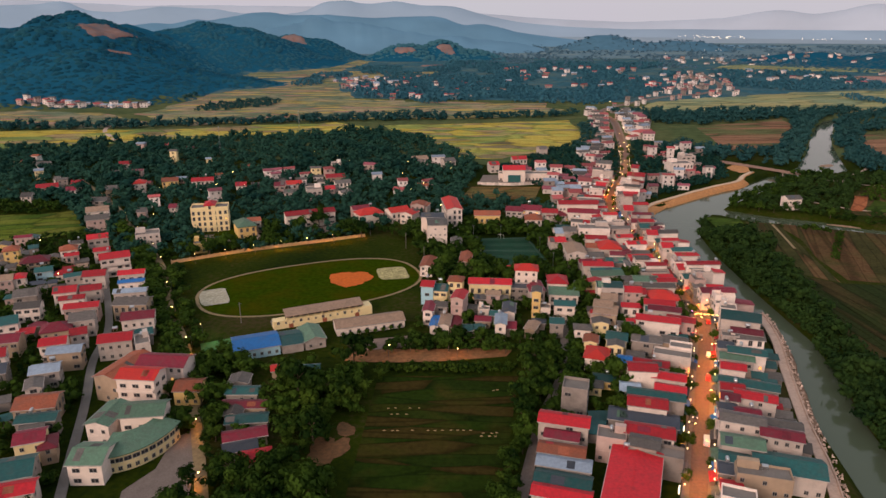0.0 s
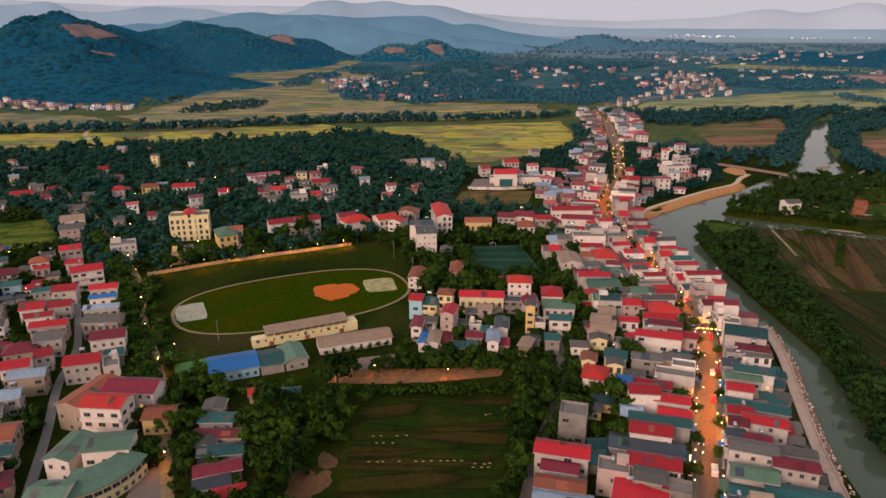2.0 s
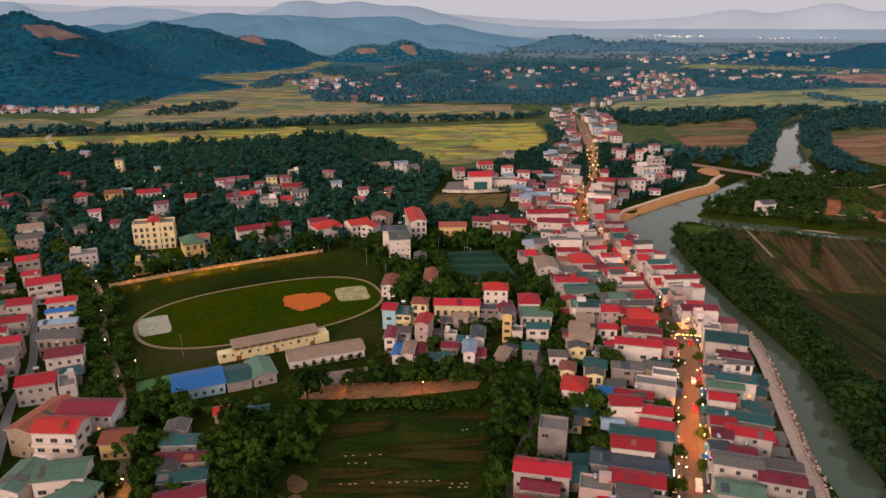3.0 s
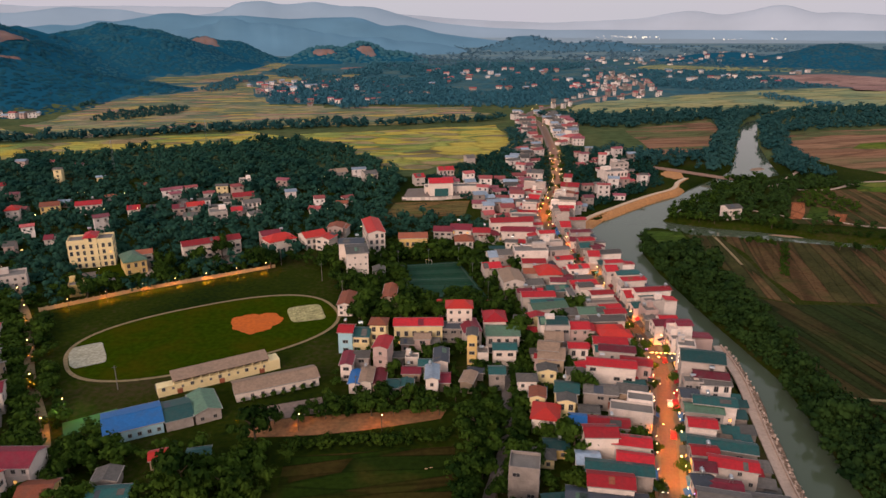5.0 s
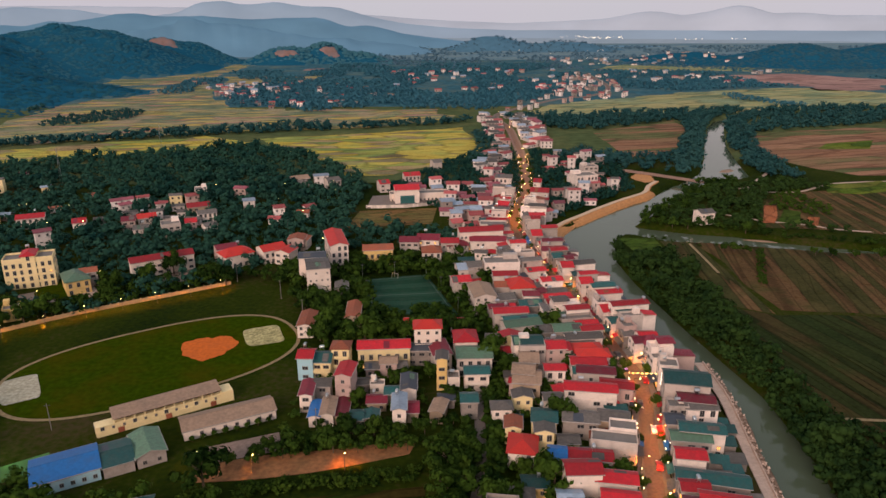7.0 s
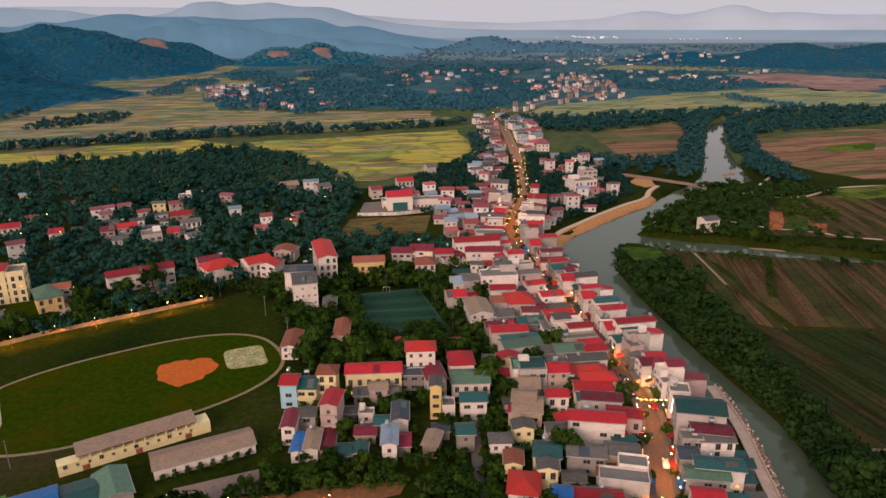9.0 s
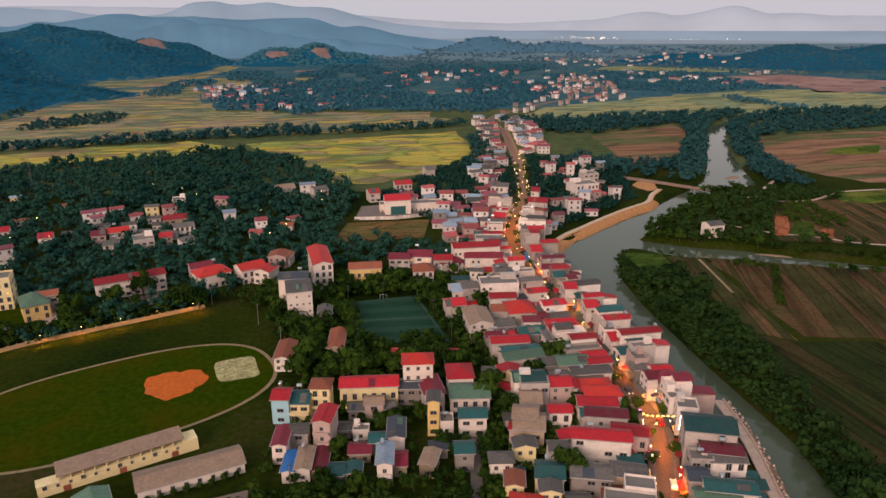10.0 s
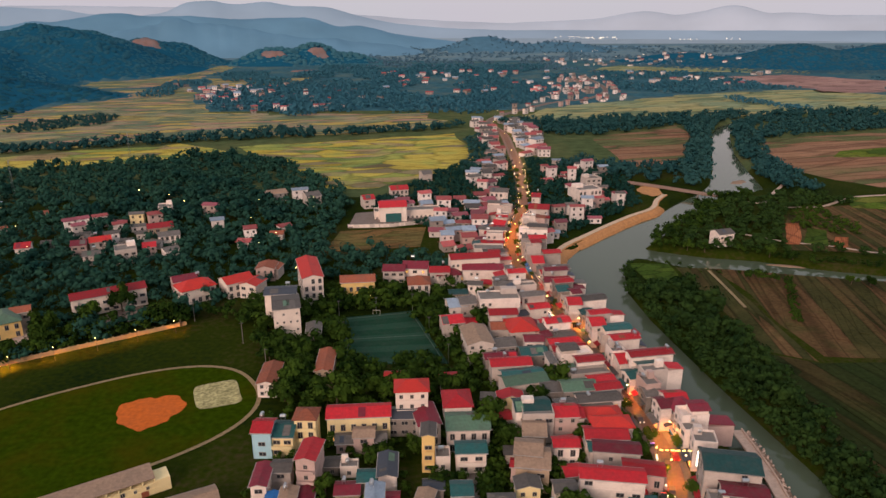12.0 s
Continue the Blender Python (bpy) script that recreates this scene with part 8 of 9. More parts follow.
def beside(line, s0, s1, inner, outer):
    """The strip of ground on one side of a lane."""
    a, b_ = [], []
    for k in range(int((s1 - s0) / 8) + 1):
        x, y, head = along(line, s0 + k * 8)
        nx_, ny_ = math.sin(radians(head)), -math.cos(radians(head))
        a.append((x + nx_ * inner, y + ny_ * inner))
        b_.append((x + nx_ * outer, y + ny_ * outer))
    return a + b_[::-1]


for inner, outer, seed, thin, size in ((2.6, 7.5, 181, 0.5, (3, 6)), (-2.0, -7.5, 182, 0.1, (5, 9))):
    woods("lane_trees", beside(LANE_WEST, 4, 300, inner, outer), 3.6, size, "leaves", "row of dark trees along the west lane", seed, room=0.25, thin=thin)
woods("west_trees", [(-104, 112), (-190, 270), (-240, 340), (-300, 400), (-380, 400), (-380, 300), (-220, 112)], 5.5, (3.8, 8), "leaves", "garden trees of the west quarter", 55, MIDDLE, near=36)
woods("village_trees", [(-350, 380), (-480, 550), (-470, 565), (-328, 640), (-165, 708), (-100, 675), (-50, 610), (-36, 530), (-36, 446), (14, 440), (40, 420), (30, 400), (-60, 405), (-84, 362), (-165, 312), (-190, 300), (-250, 350), (-300, 400), (-400, 400)], 6.8, (5, 11), "leaves_village_haze", "dark village woods", 56, MIDDLE, room=0.2, thin=0.12)
woods("village_trees", [(-350, 380), (-480, 550), (-470, 565), (-328, 640), (-165, 708), (-100, 675), (-50, 610), (-36, 530), (-36, 446), (-84, 420), (-250, 400), (-400, 400)], 21, (10, 15), "leaves_village_haze", "tall trees standing over the village", 156, SHAPES, room=0.2, jitter=1.2, patchy=0.4)
woods("bank_trees", [(107.5, 100), (127, 100), (129, 262), (132, 300), (136, 357), (133, 398), (112, 394), (100.5, 384), (100.5, 360), (103.5, 337), (107, 300), (111, 280), (113.5, 255), (112, 225), (109, 200), (108, 150)], 3.3, (2.0, 7.0), "leaves_bank", "dense scrub and trees on the river bank", 57, MIDDLE, jitter=1.2, free=False, sink=0.3)
woods("bank_trees", [(108, 232), (121, 235), (150, 235), (185, 228), (185, 130), (106, 130)], 5.2, (4, 9), "leaves_bank", "dense dark trees along the near bank", 257, MIDDLE, jitter=0.9, free=False, sink=0.2)
woods("bank_trees", [(114, 100), (122, 100), (126, 262), (130, 300), (133, 357), (129, 396), (112, 390), (107, 380), (109, 345), (114, 300), (119, 262), (117, 210)], 7.0, (6, 11), "leaves_bank", "taller trees on the river bank", 58, jitter=1.0, free=False)
woods("spit_trees", [(120, 470), (160, 510), (215, 555), (260, 545), (330, 530), (330, 440), (240, 425), (190, 432), (150, 445)], 6.0, (4, 9.5), "leaves_bank", "riverside trees by the bridge", 158, thin=0.15, room=0.3)
woods("upper_bank_trees", [(176, 590), (230, 640), (300, 800), (345, 880), (110, 860), (130, 800), (200, 800), (300, 865), (270, 730), (225, 660), (170, 640), (140, 680), (120, 640)], 8.5, (7, 13), "leaves_far_haze", "trees on the upper river bank", 59, MIDDLE)
woods("upper_bank_trees", [(262, 570), (285, 640), (310, 700), (350, 790), (420, 880), (620, 930), (640, 860), (420, 800), (345, 765), (315, 690), (300, 630), (290, 560)], 9.0, (7, 13), "leaves_far_haze", "trees on the upper river bank", 60, MIDDLE)
woods("river_woods", [(100, 850), (345, 870), (600, 930), (560, 960), (330, 935), (160, 890), (112, 905)], 10.0, (8, 14), "leaves_far_haze", "tree belt along the upper river", 61, MIDDLE)
woods("tree_belt", [(-560, 660), (-370, 715), (-214, 772), (18, 830), (60, 850), (60, 870), (18, 848), (-214, 795), (-370, 735), (-560, 690)], 8.5, (8, 14), "leaves_far_haze", "tree belt between paddies", 62, MIDDLE, free=False)
woods("tree_belt", [(40, 640), (60, 700), (50, 760), (75, 800), (80, 690), (60, 600)], 8.5, (6, 11), "leaves_far_haze", "trees behind the street", 63)
woods("far_woods", [(-240, 1000), (20, 975), (90, 960), (200, 1110), (330, 1500), (330, 1800), (-200, 1800), (-200, 1330), (-330, 1300), (-290, 1110)], 9, (6, 9.5), "leaves_valley_haze", "distant woods across the valley", 64, ROUGH, sink=0.2, patchy=0.34)
woods("far_woods", [(420, 1180), (640, 1250), (760, 1240), (600, 1490), (690, 1560), (380, 1600), (330, 1250)], 9, (6, 9.5), "leaves_valley_haze", "distant woods across the valley", 65, ROUGH, sink=0.2, patchy=0.34)
woods("far_woods", [(640, 880), (820, 1080), (1000, 1240), (860, 1410), (1300, 1400), (1300, 800), (900, 760)], 9, (6, 9.5), "leaves_valley_haze", "distant woods across the valley", 66, ROUGH, sink=0.2, patchy=0.34)
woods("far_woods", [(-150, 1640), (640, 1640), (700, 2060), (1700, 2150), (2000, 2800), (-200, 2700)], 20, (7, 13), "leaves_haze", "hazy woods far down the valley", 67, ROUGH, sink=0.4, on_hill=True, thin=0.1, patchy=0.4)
woods("far_woods", [(-406, 1180), (-424, 1440), (-380, 1580), (-300, 1600), (-180, 1650), (-62, 1251), (-4, 1090), (-62, 1000), (-153, 930), (-251, 1000), (-316, 1030)], 9, (6, 9.5), "leaves_valley_haze", "woods round the valley hamlet", 84, ROUGH, sink=0.15, free=False, patchy=0.5)
woods("hill_woods", [(-1150, 1000), (-800, 860), (-640, 830), (-500, 860), (-470, 960), (-500, 1090), (-430, 1110), (-410, 1180), (-540, 1290), (-640, 1330), (-800, 1460), (-1200, 1460)], 11.5, (7.5, 14), "leaves_hill_haze", "dense woods on the hill slopes", 68, DOMES, sink=0.86, on_hill=True, free=False)
woods("hill_woods", [(-540, 1290), (-590, 1420), (-490, 1500), (-480, 1700), (-380, 1930), (-300, 2000), (-700, 1960), (-770, 1750), (-880, 1680), (-800, 1460), (-640, 1330)], 11.5, (7.5, 14), "leaves_hill_back_haze", "dense woods on the second hill", 268, DOMES, sink=0.86, on_hill=True, free=False)
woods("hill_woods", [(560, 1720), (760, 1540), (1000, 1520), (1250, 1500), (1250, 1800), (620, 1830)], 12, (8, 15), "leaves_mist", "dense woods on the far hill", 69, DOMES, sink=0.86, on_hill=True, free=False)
woods("hill_woods", [(-430, 1800), (-60, 1830), (-60, 1960), (-430, 1960)], 12, (8, 14), "leaves_valley_haze", "woods on the bare-topped knolls", 168, DOMES, sink=0.75, on_hill=True, free=False)

def waterside(course, i0, i1, side, inner, outer):
    """The strip of bank beside a stretch of a river."""
    a, b_ = [], []
    for (ax, ay, ah), (bx, by, bh) in zip(course[i0:i1], course[i0 + 1:i1 + 1]):
        n_ = math.hypot(bx - ax, by - ay)
        nx_, ny_ = -(by - ay) / n_ * side, (bx - ax) / n_ * side
        for (px, py, ph) in ((ax, ay, ah), (bx, by, bh)):
            a.append((px + nx_ * (ph + inner), py + ny_ * (ph + inner)))
            b_.append((px + nx_ * (ph + outer), py + ny_ * (ph + outer)))
    return a + b_[::-1]


for i0, i1, side, seed in ((16, 22, 1, 171), (17, 22, -1, 172)):
    woods("river_trees", waterside(RIVER, i0, i1, side, 2.5, 22), 6.5, (6, 13), "leaves_far_haze", "trees crowding the upper river bank", seed, MIDDLE, free=False, jitter=0.9, thin=0.1)
woods("river_trees", waterside(TRIBUTARY, 1, 6, 1, 1.5, 9), 4.0, (2, 6), "leaves", "bushes along the side stream", 173, MIDDLE, free=False, jitter=0.9, patchy=0.4)
woods("river_trees", waterside(TRIBUTARY, 1, 6, -1, 1.5, 7), 4.0, (1, 2.6), "leaves", "bushes along the side stream", 174, MIDDLE, free=False, jitter=0.9, patchy=0.6)
woods("river_trees", waterside(RIVER, 12, 16, -1, 1.5, 16), 4.5, (3, 9), "leaves", "bushes and trees on the inner bank", 175, MIDDLE, free=False, jitter=0.9)
woods("bank_scrub", waterside(RIVER, 0, 11, -1, -0.5, 5.5), 2.8, (2, 4.6), "leaves_bank", "scrub hanging over the water", 177, MIDDLE, free=False, jitter=0.9, sink=0.45)
woods("house_trees", [(60, 430), (150, 530), (165, 600), (140, 665), (60, 690), (-30, 535)], 5.2, (3.5, 7.5), "leaves_village_haze", "trees between houses by the river walk", 176, MIDDLE, room=0.3)
# clumps and hedges scattered over the farmland
woods("hedge", [(179, 400), (182, 398.5), (160, 348.5), (157, 350)], 1.6, (1.5, 2.6), "leaves", "dark clipped hedge between crop strips", 192, MIDDLE, free=False)
woods("field_trees", [(131, 415), (235, 390), (330, 360), (330, 200), (130, 200)], 5.0, (1.2, 3.0), "leaves", "bushes scattered over the crop strips", 193, MIDDLE, free=False, patchy=0.86)
woods("field_trees", [(-700, 690), (-370, 735), (-214, 795), (18, 845), (46, 900), (20, 965), (-239, 1000), (-290, 1110), (-370, 1330), (-560, 1280), (-700, 900)], 7.5, (4, 8), "leaves_far_haze", "clumps of trees among the paddies", 90, MIDDLE, free=False, patchy=0.86)
woods("field_trees", [(-160, 733), (45, 770), (58, 700), (31, 642), (-20, 588), (-50, 583), (-108, 676)], 5.5, (2.5, 5), "leaves_far_haze", "bushes along the paddy bunds", 91, MIDDLE, free=False, patchy=0.92)
woods("field_trees", [(112, 905), (330, 930), (560, 955), (800, 1090), (640, 1230), (420, 1160), (215, 1040)], 8, (4, 8), "leaves_valley_haze", "clumps of trees among the paddies", 92, ROUGH, free=False, patchy=0.9)
woods("field_trees", [(344, 772), (481, 800), (640, 800), (640, 560), (341, 574), (296, 634), (312, 690)], 6.5, (4, 8), "leaves_far_haze", "hedges between the ploughed fields", 93, MIDDLE, free=False, patchy=0.84)
woods("field_trees", [(205, 440), (330, 400), (420, 480), (330, 525), (250, 520), (215, 475)], 5.0, (2.5, 6), "leaves", "bushes and trees between garden plots", 94, MIDDLE, free=False, patchy=0.6)
woods("lane_side_trees", [(2, 132), (10, 150), (14, 185), (24, 215), (28, 245), (18, 262), (8, 240), (4, 205), (-2, 140)], 3.8, (4, 7), "leaves", "trees beside the garden lane", 70, near=18)
woods("park_trees", [(-172, 312), (-165, 312), (-84, 364), (-62, 372), (-44, 352), (-30, 322), (-30, 302), (-42, 300), (-50, 330), (-62, 352), (-80, 372), (-150, 345), (-172, 330)], 4.6, (4, 8.5), "leaves", "trees behind the boundary wall", 82, near=24)
woods("school_trees", [(-142, 360), (-112, 377), (-108, 371), (-138, 353)], 4.5, (3.5, 6.5), "leaves", "trees in front of the school", 83)
rnd = random.Random(81)
for i in range(8):
    u = -11.5 + i * 3.2
    plant(2, -57.8 + u * math.cos(radians(25)) + 5.4 * math.sin(radians(25)), 242.2 + u * math.sin(radians(25)) - 5.4 * math.cos(radians(25)), rnd.uniform(0.3, 0.4), rnd)
for bx, by, kind, size in ((-134.8, 348.0, 0, 1.2), (-124.1, 360.0, 0, 1.2), (-116.7, 371.7, 0, 1.2), (-136.8, 346.1, 0, 1.2), (-97.4, 359.2, 0, 1.2), (-88.1, 356.6, 0, 1.2), (-9, 268.5, 1, 0.45), (-5, 268.5, 1, 0.45), (-14, 268, 3, 0.5), (-3.5, 263.5, 0, 0.6), (-8, 264, 1, 0.55), (-19, 251.5, 0, 0.75), (4, 268, 0, 0.7), (12, 252, 0, 0.8), (-43, 227, 3, 0.8), (-36, 228.5, 1, 0.62), (-28, 231, 3, 0.85), (-20, 233, 1, 0.65), (-13, 234, 0, 0.7), (-6, 233, 3, 0.85), (2, 233, 1, 0.6), (-53, 220.5, 1, 0.5), (-46, 221.5, 3, 0.6), (-38, 223.5, 1, 0.5), (-31, 224.5, 0, 0.45), (-21, 227, 1, 0.5), (-9, 228.5, 3, 0.6), (-3, 226, 1, 0.5)):
    plant(kind, bx, by, size, rnd)
for bx, by in ((-60, 186), (-54, 196), (-50, 182), (-56, 172), (-62, 178), (-47, 190), (-52, 164), (-58, 158), (-46, 200), (-66, 168)):
    plant(4, bx + rnd.uniform(-1.5, 1.5), by + rnd.uniform(-1.5, 1.5), rnd.uniform(0.75, 1.05), rnd)
for bx, by, size in ((160, 396.5, 0.5), (165, 395, 0.62), (171, 393, 0.55), (205, 389, 0.5), (212, 386, 0.6), (222, 384, 0.5), (233, 380, 0.62), (186, 428, 0.6), (196, 424, 0.5), (148, 440, 0.7), (156, 437, 0.6)):
    plant(rnd.choice((0, 1)), bx, by, size, rnd)
for i in range(60):
    x, y, head = along(STREET, 26 + i * 8.5 + rnd.uniform(-3, 3))
    sgn = 1 if i % 2 else -1
    plant(rnd.choice((2, 3)), x + 3.5 * sgn * math.sin(radians(head)), y - 3.5 * sgn * math.cos(radians(head)), rnd.uniform(0.55, 0.9), rnd)

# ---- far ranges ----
# the haze of each range is painted in its pale blue and emission
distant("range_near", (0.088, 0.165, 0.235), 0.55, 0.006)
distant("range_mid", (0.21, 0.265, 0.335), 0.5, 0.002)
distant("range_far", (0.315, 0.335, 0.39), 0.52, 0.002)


def mountain_range(name, radius, mat, crest, label, depth=250, seed=0, rough=0.07):
    """A ridge round the valley; crest: bearing in degrees and height above the plain, from west to east."""
    rnd = np.random.RandomState(seed)
    deg = np.linspace(-50, 50, 420)
    prof = np.interp(deg, [c[0] for c in crest], [c[1] for c in crest])
    prof = np.convolve(np.pad(prof, 2, mode="edge"), np.ones(5) / 5, mode="valid")
    rows, V = 9, []
    wob = np.zeros((rows, len(deg)))
    for o in range(7):
        f, a = 0.35 * 1.9 ** o, rough * 0.62 ** o
        ph, sl = rnd.uniform(0, 6.28, 2), rnd.uniform(-1, 1)
        for k in range(rows):
            wob[k] += a * np.sin(deg * f + ph[0] + sl * k * 0.9 + 1.5 * np.sin(deg * f * 0.37 + ph[1]))
    az = np.radians(deg)
    for k in range(rows):
        t = k / (rows - 1)
        r = radius + (t - 0.5) * 2 * depth
        V.append(np.column_stack([np.sin(az) * r, np.cos(az) * r, prof * math.sin(math.pi * t) ** 1.1 * (1 + wob[k]) - 6]))
    n_ = len(az)
    i0 = np.arange(rows * n_).reshape(rows, n_)
    F = np.stack([i0[:-1, :-1], i0[:-1, 1:], i0[1:, 1:], i0[1:, :-1]], -1).reshape(-1, 4)
    ob = whole(name, array_mesh(name, np.concatenate(V), F, [mat]), None, label, "mountains", kind="structure")
    ob.data.polygons.foreach_set("use_smooth", np.ones(len(F), bool))


mountain_range("backdrop_3", 2850, "range_near", [(-50, 60), (-38, 70), (-30, 78), (-28.2, 88), (-27.5, 78), (-25.7, 101), (-24.7, 93), (-23.3, 107), (-21.8, 122), (-20.2, 128), (-19, 116), (-17.2, 113), (-16, 114), (-13.4, 105), (-11.4, 102), (-9.4, 104), (-7.3, 106), (-6.1, 84), (-5.3, 74), (-4, 82), (-2.8, 70), (-1.1, 49), (1.5, 33), (4, 18), (8, 8), (50, 0)], "wooded ridge behind the hills, blue with haze", seed=5, rough=0.02)
mountain_range("backdrop_4", 2400, "range_near", [(-50, 40), (-30, 50), (-22, 60), (-17, 92), (-14, 80), (-10, 66), (-6, 50), (-2, 30), (2, 0), (50, 0)], "lower spurs in front of the ridge, blue with haze", seed=8, rough=0.12)
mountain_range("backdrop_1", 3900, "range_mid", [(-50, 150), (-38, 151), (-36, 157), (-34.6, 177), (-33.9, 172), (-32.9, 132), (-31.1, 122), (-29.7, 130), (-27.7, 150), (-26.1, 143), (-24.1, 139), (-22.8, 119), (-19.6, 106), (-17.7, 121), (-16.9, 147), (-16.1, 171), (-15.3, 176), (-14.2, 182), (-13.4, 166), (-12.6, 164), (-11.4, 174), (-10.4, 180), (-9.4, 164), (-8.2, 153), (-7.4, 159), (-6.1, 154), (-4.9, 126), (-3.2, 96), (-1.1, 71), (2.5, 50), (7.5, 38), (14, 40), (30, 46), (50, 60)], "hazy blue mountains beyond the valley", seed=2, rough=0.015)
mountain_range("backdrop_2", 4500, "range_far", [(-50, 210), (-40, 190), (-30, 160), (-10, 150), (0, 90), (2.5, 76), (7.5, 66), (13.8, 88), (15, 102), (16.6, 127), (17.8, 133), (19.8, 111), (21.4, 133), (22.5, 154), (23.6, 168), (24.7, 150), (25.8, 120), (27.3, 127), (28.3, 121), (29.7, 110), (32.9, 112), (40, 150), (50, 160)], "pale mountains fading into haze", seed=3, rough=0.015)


# ---- lamps ----
def street_lamp(x, y, rz, h=7.0, energy=2600, colour=(1.0, 0.25, 0.03), label="street lamp with a glowing orange head", group="street lamps"):
    t = thing("street_lamp", x, y, 0.2, rz, label, "street lamp", group)
    bm = bmesh.new()
    tube(bm, 0, 0, 0, h, 0.09, 0.06, 6)
    part("pole", bm, "dark_metal", t)
    bm = bmesh.new()
    box(bm, -0.04, 0.04, -1.6, 0, h - 0.06, h + 0.04)
    part("arm", bm, "dark_metal", t)
    bm = bmesh.new()
    box(bm, -0.1, 0.1, -2.0, -1.6, h - 0.1, h + 0.04)
    part("lamp_head", bm, "lamp_warm", t)
    if energy:
        a = radians(rz)
        li = new("lamp_light", bpy.data.lights.new("lamp_light", "SPOT"))
        li.data.energy, li.data.color, li.data.shadow_soft_size = energy, colour, 0.25
        li.data.spot_size, li.data.spot_blend = radians(138), 0.8
        li.location = (x + 1.8 * math.sin(a), y - 1.8 * math.cos(a), h - 0.35)
    return t


def lamps_along(line, s0, s1, step, off, energy, h=7.0):
    rnd, s, k = random.Random(int(s0)), s0, 0
    while s < s1:
        x, y, head = along(line, s)
        sgn = 1 if k % 2 else -1
        nx_, ny_ = math.sin(radians(head)) * sgn, -math.cos(radians(head)) * sgn
        street_lamp(x + nx_ * off, y + ny_ * off, head + 180 if sgn > 0 else head, h, energy * rnd.uniform(0.6, 1.3))
        s, k = s + step * rnd.uniform(0.75, 1.25), k + 1


lamps_along(STREET, 26, 340, 19, 3.8, 14500)
lamps_along(STREET, 345, 560, 19, 2.9, 12000)
lamps_along(STREET, 580, 900, 40, 4.6, 8000)
lamps_along(LANE_WEST, 30, 330, 30, 2.0, 4500, 5.5)
for x, y, rz in ((-160, 304, 212), (-148, 313, 212), (-136, 322, 212), (-124, 329, 211), (-112, 336, 211), (-100, 343, 211), (-88, 350, 211), (-14, 372, 180), (8, 374, 180), (-45, 217, 180), (-20, 217, 180), (-60, 219, 200)):
    street_lamp(x, y, rz, 4.5, 3000 if y < 250 else 9000, label="low garden lamp with an orange glow", group="garden lamps")
street_lamp(-117, 221, 220, 7, 3500, (0.75, 1.0, 0.45), "pale green floodlight over the ball court", "garden lamps")
# small lamps on brackets along the shopfronts
def shop_lamp(x, y, rz):
    t = thing("shop_lamp", x, y, 0.25, rz, "small bright lamp on a bracket at a shopfront", "lamp", "shopfront lamps")
    bm = bmesh.new()
    tube(bm, 0, 0, 0, 3.4, 0.04, 0.03, 5)
    box(bm, -0.03, 0.03, -0.6, 0, 3.3, 3.36)
    part("bracket", bm, "dark_metal", t)
    bm = bmesh.new()
    box(bm, -0.13, 0.13, -0.75, -0.5, 3.05, 3.4)
    part("lamp_head", bm, "shop_glow", t)
    return t


glowing("shop_glow", (1.0, 0.74, 0.42), 6.0)
rnd = random.Random(95)
first = None
for i in range(118):
    x, y, head = along(STREET, 24 + i * 4.4 + rnd.uniform(-1.6, 1.6))
    sgn = rnd.choice((1, -1))
    m_ = pose(x + 4.2 * sgn * math.sin(radians(head)), y - 4.2 * sgn * math.cos(radians(head)), 0.25, 0, 0, head + 180 if sgn > 0 else head)
    if first is None:
        first = shop_lamp(x, y, 0)
        first.matrix_basis = m_
    else:
        copy_thing(first, m_)
rnd = random.Random(91)
k = 0
while k < 26:
    x, y = rnd.uniform(-300, -40), rnd.uniform(230, 560)
    if open_ground(x, y, 1.0) and not inside(x, y, [(-150, 230), (-30, 230), (-30, 340), (-150, 340)]):
        street_lamp(x, y, rnd.uniform(0, 360), rnd.uniform(6.5, 8.5), 0, label="thin pole with a small glowing lamp", group="village lamps")
        k += 1

# ---- artificial pitch ----
def quad_at(q, u, v):
    a = [q[0][i] * (1 - u) + q[1][i] * u for i in (0, 1)]
    b_ = [q[3][i] * (1 - u) + q[2][i] * u for i in (0, 1)]
    return a[0] * (1 - v) + b_[0] * v, a[1] * (1 - v) + b_[1] * v


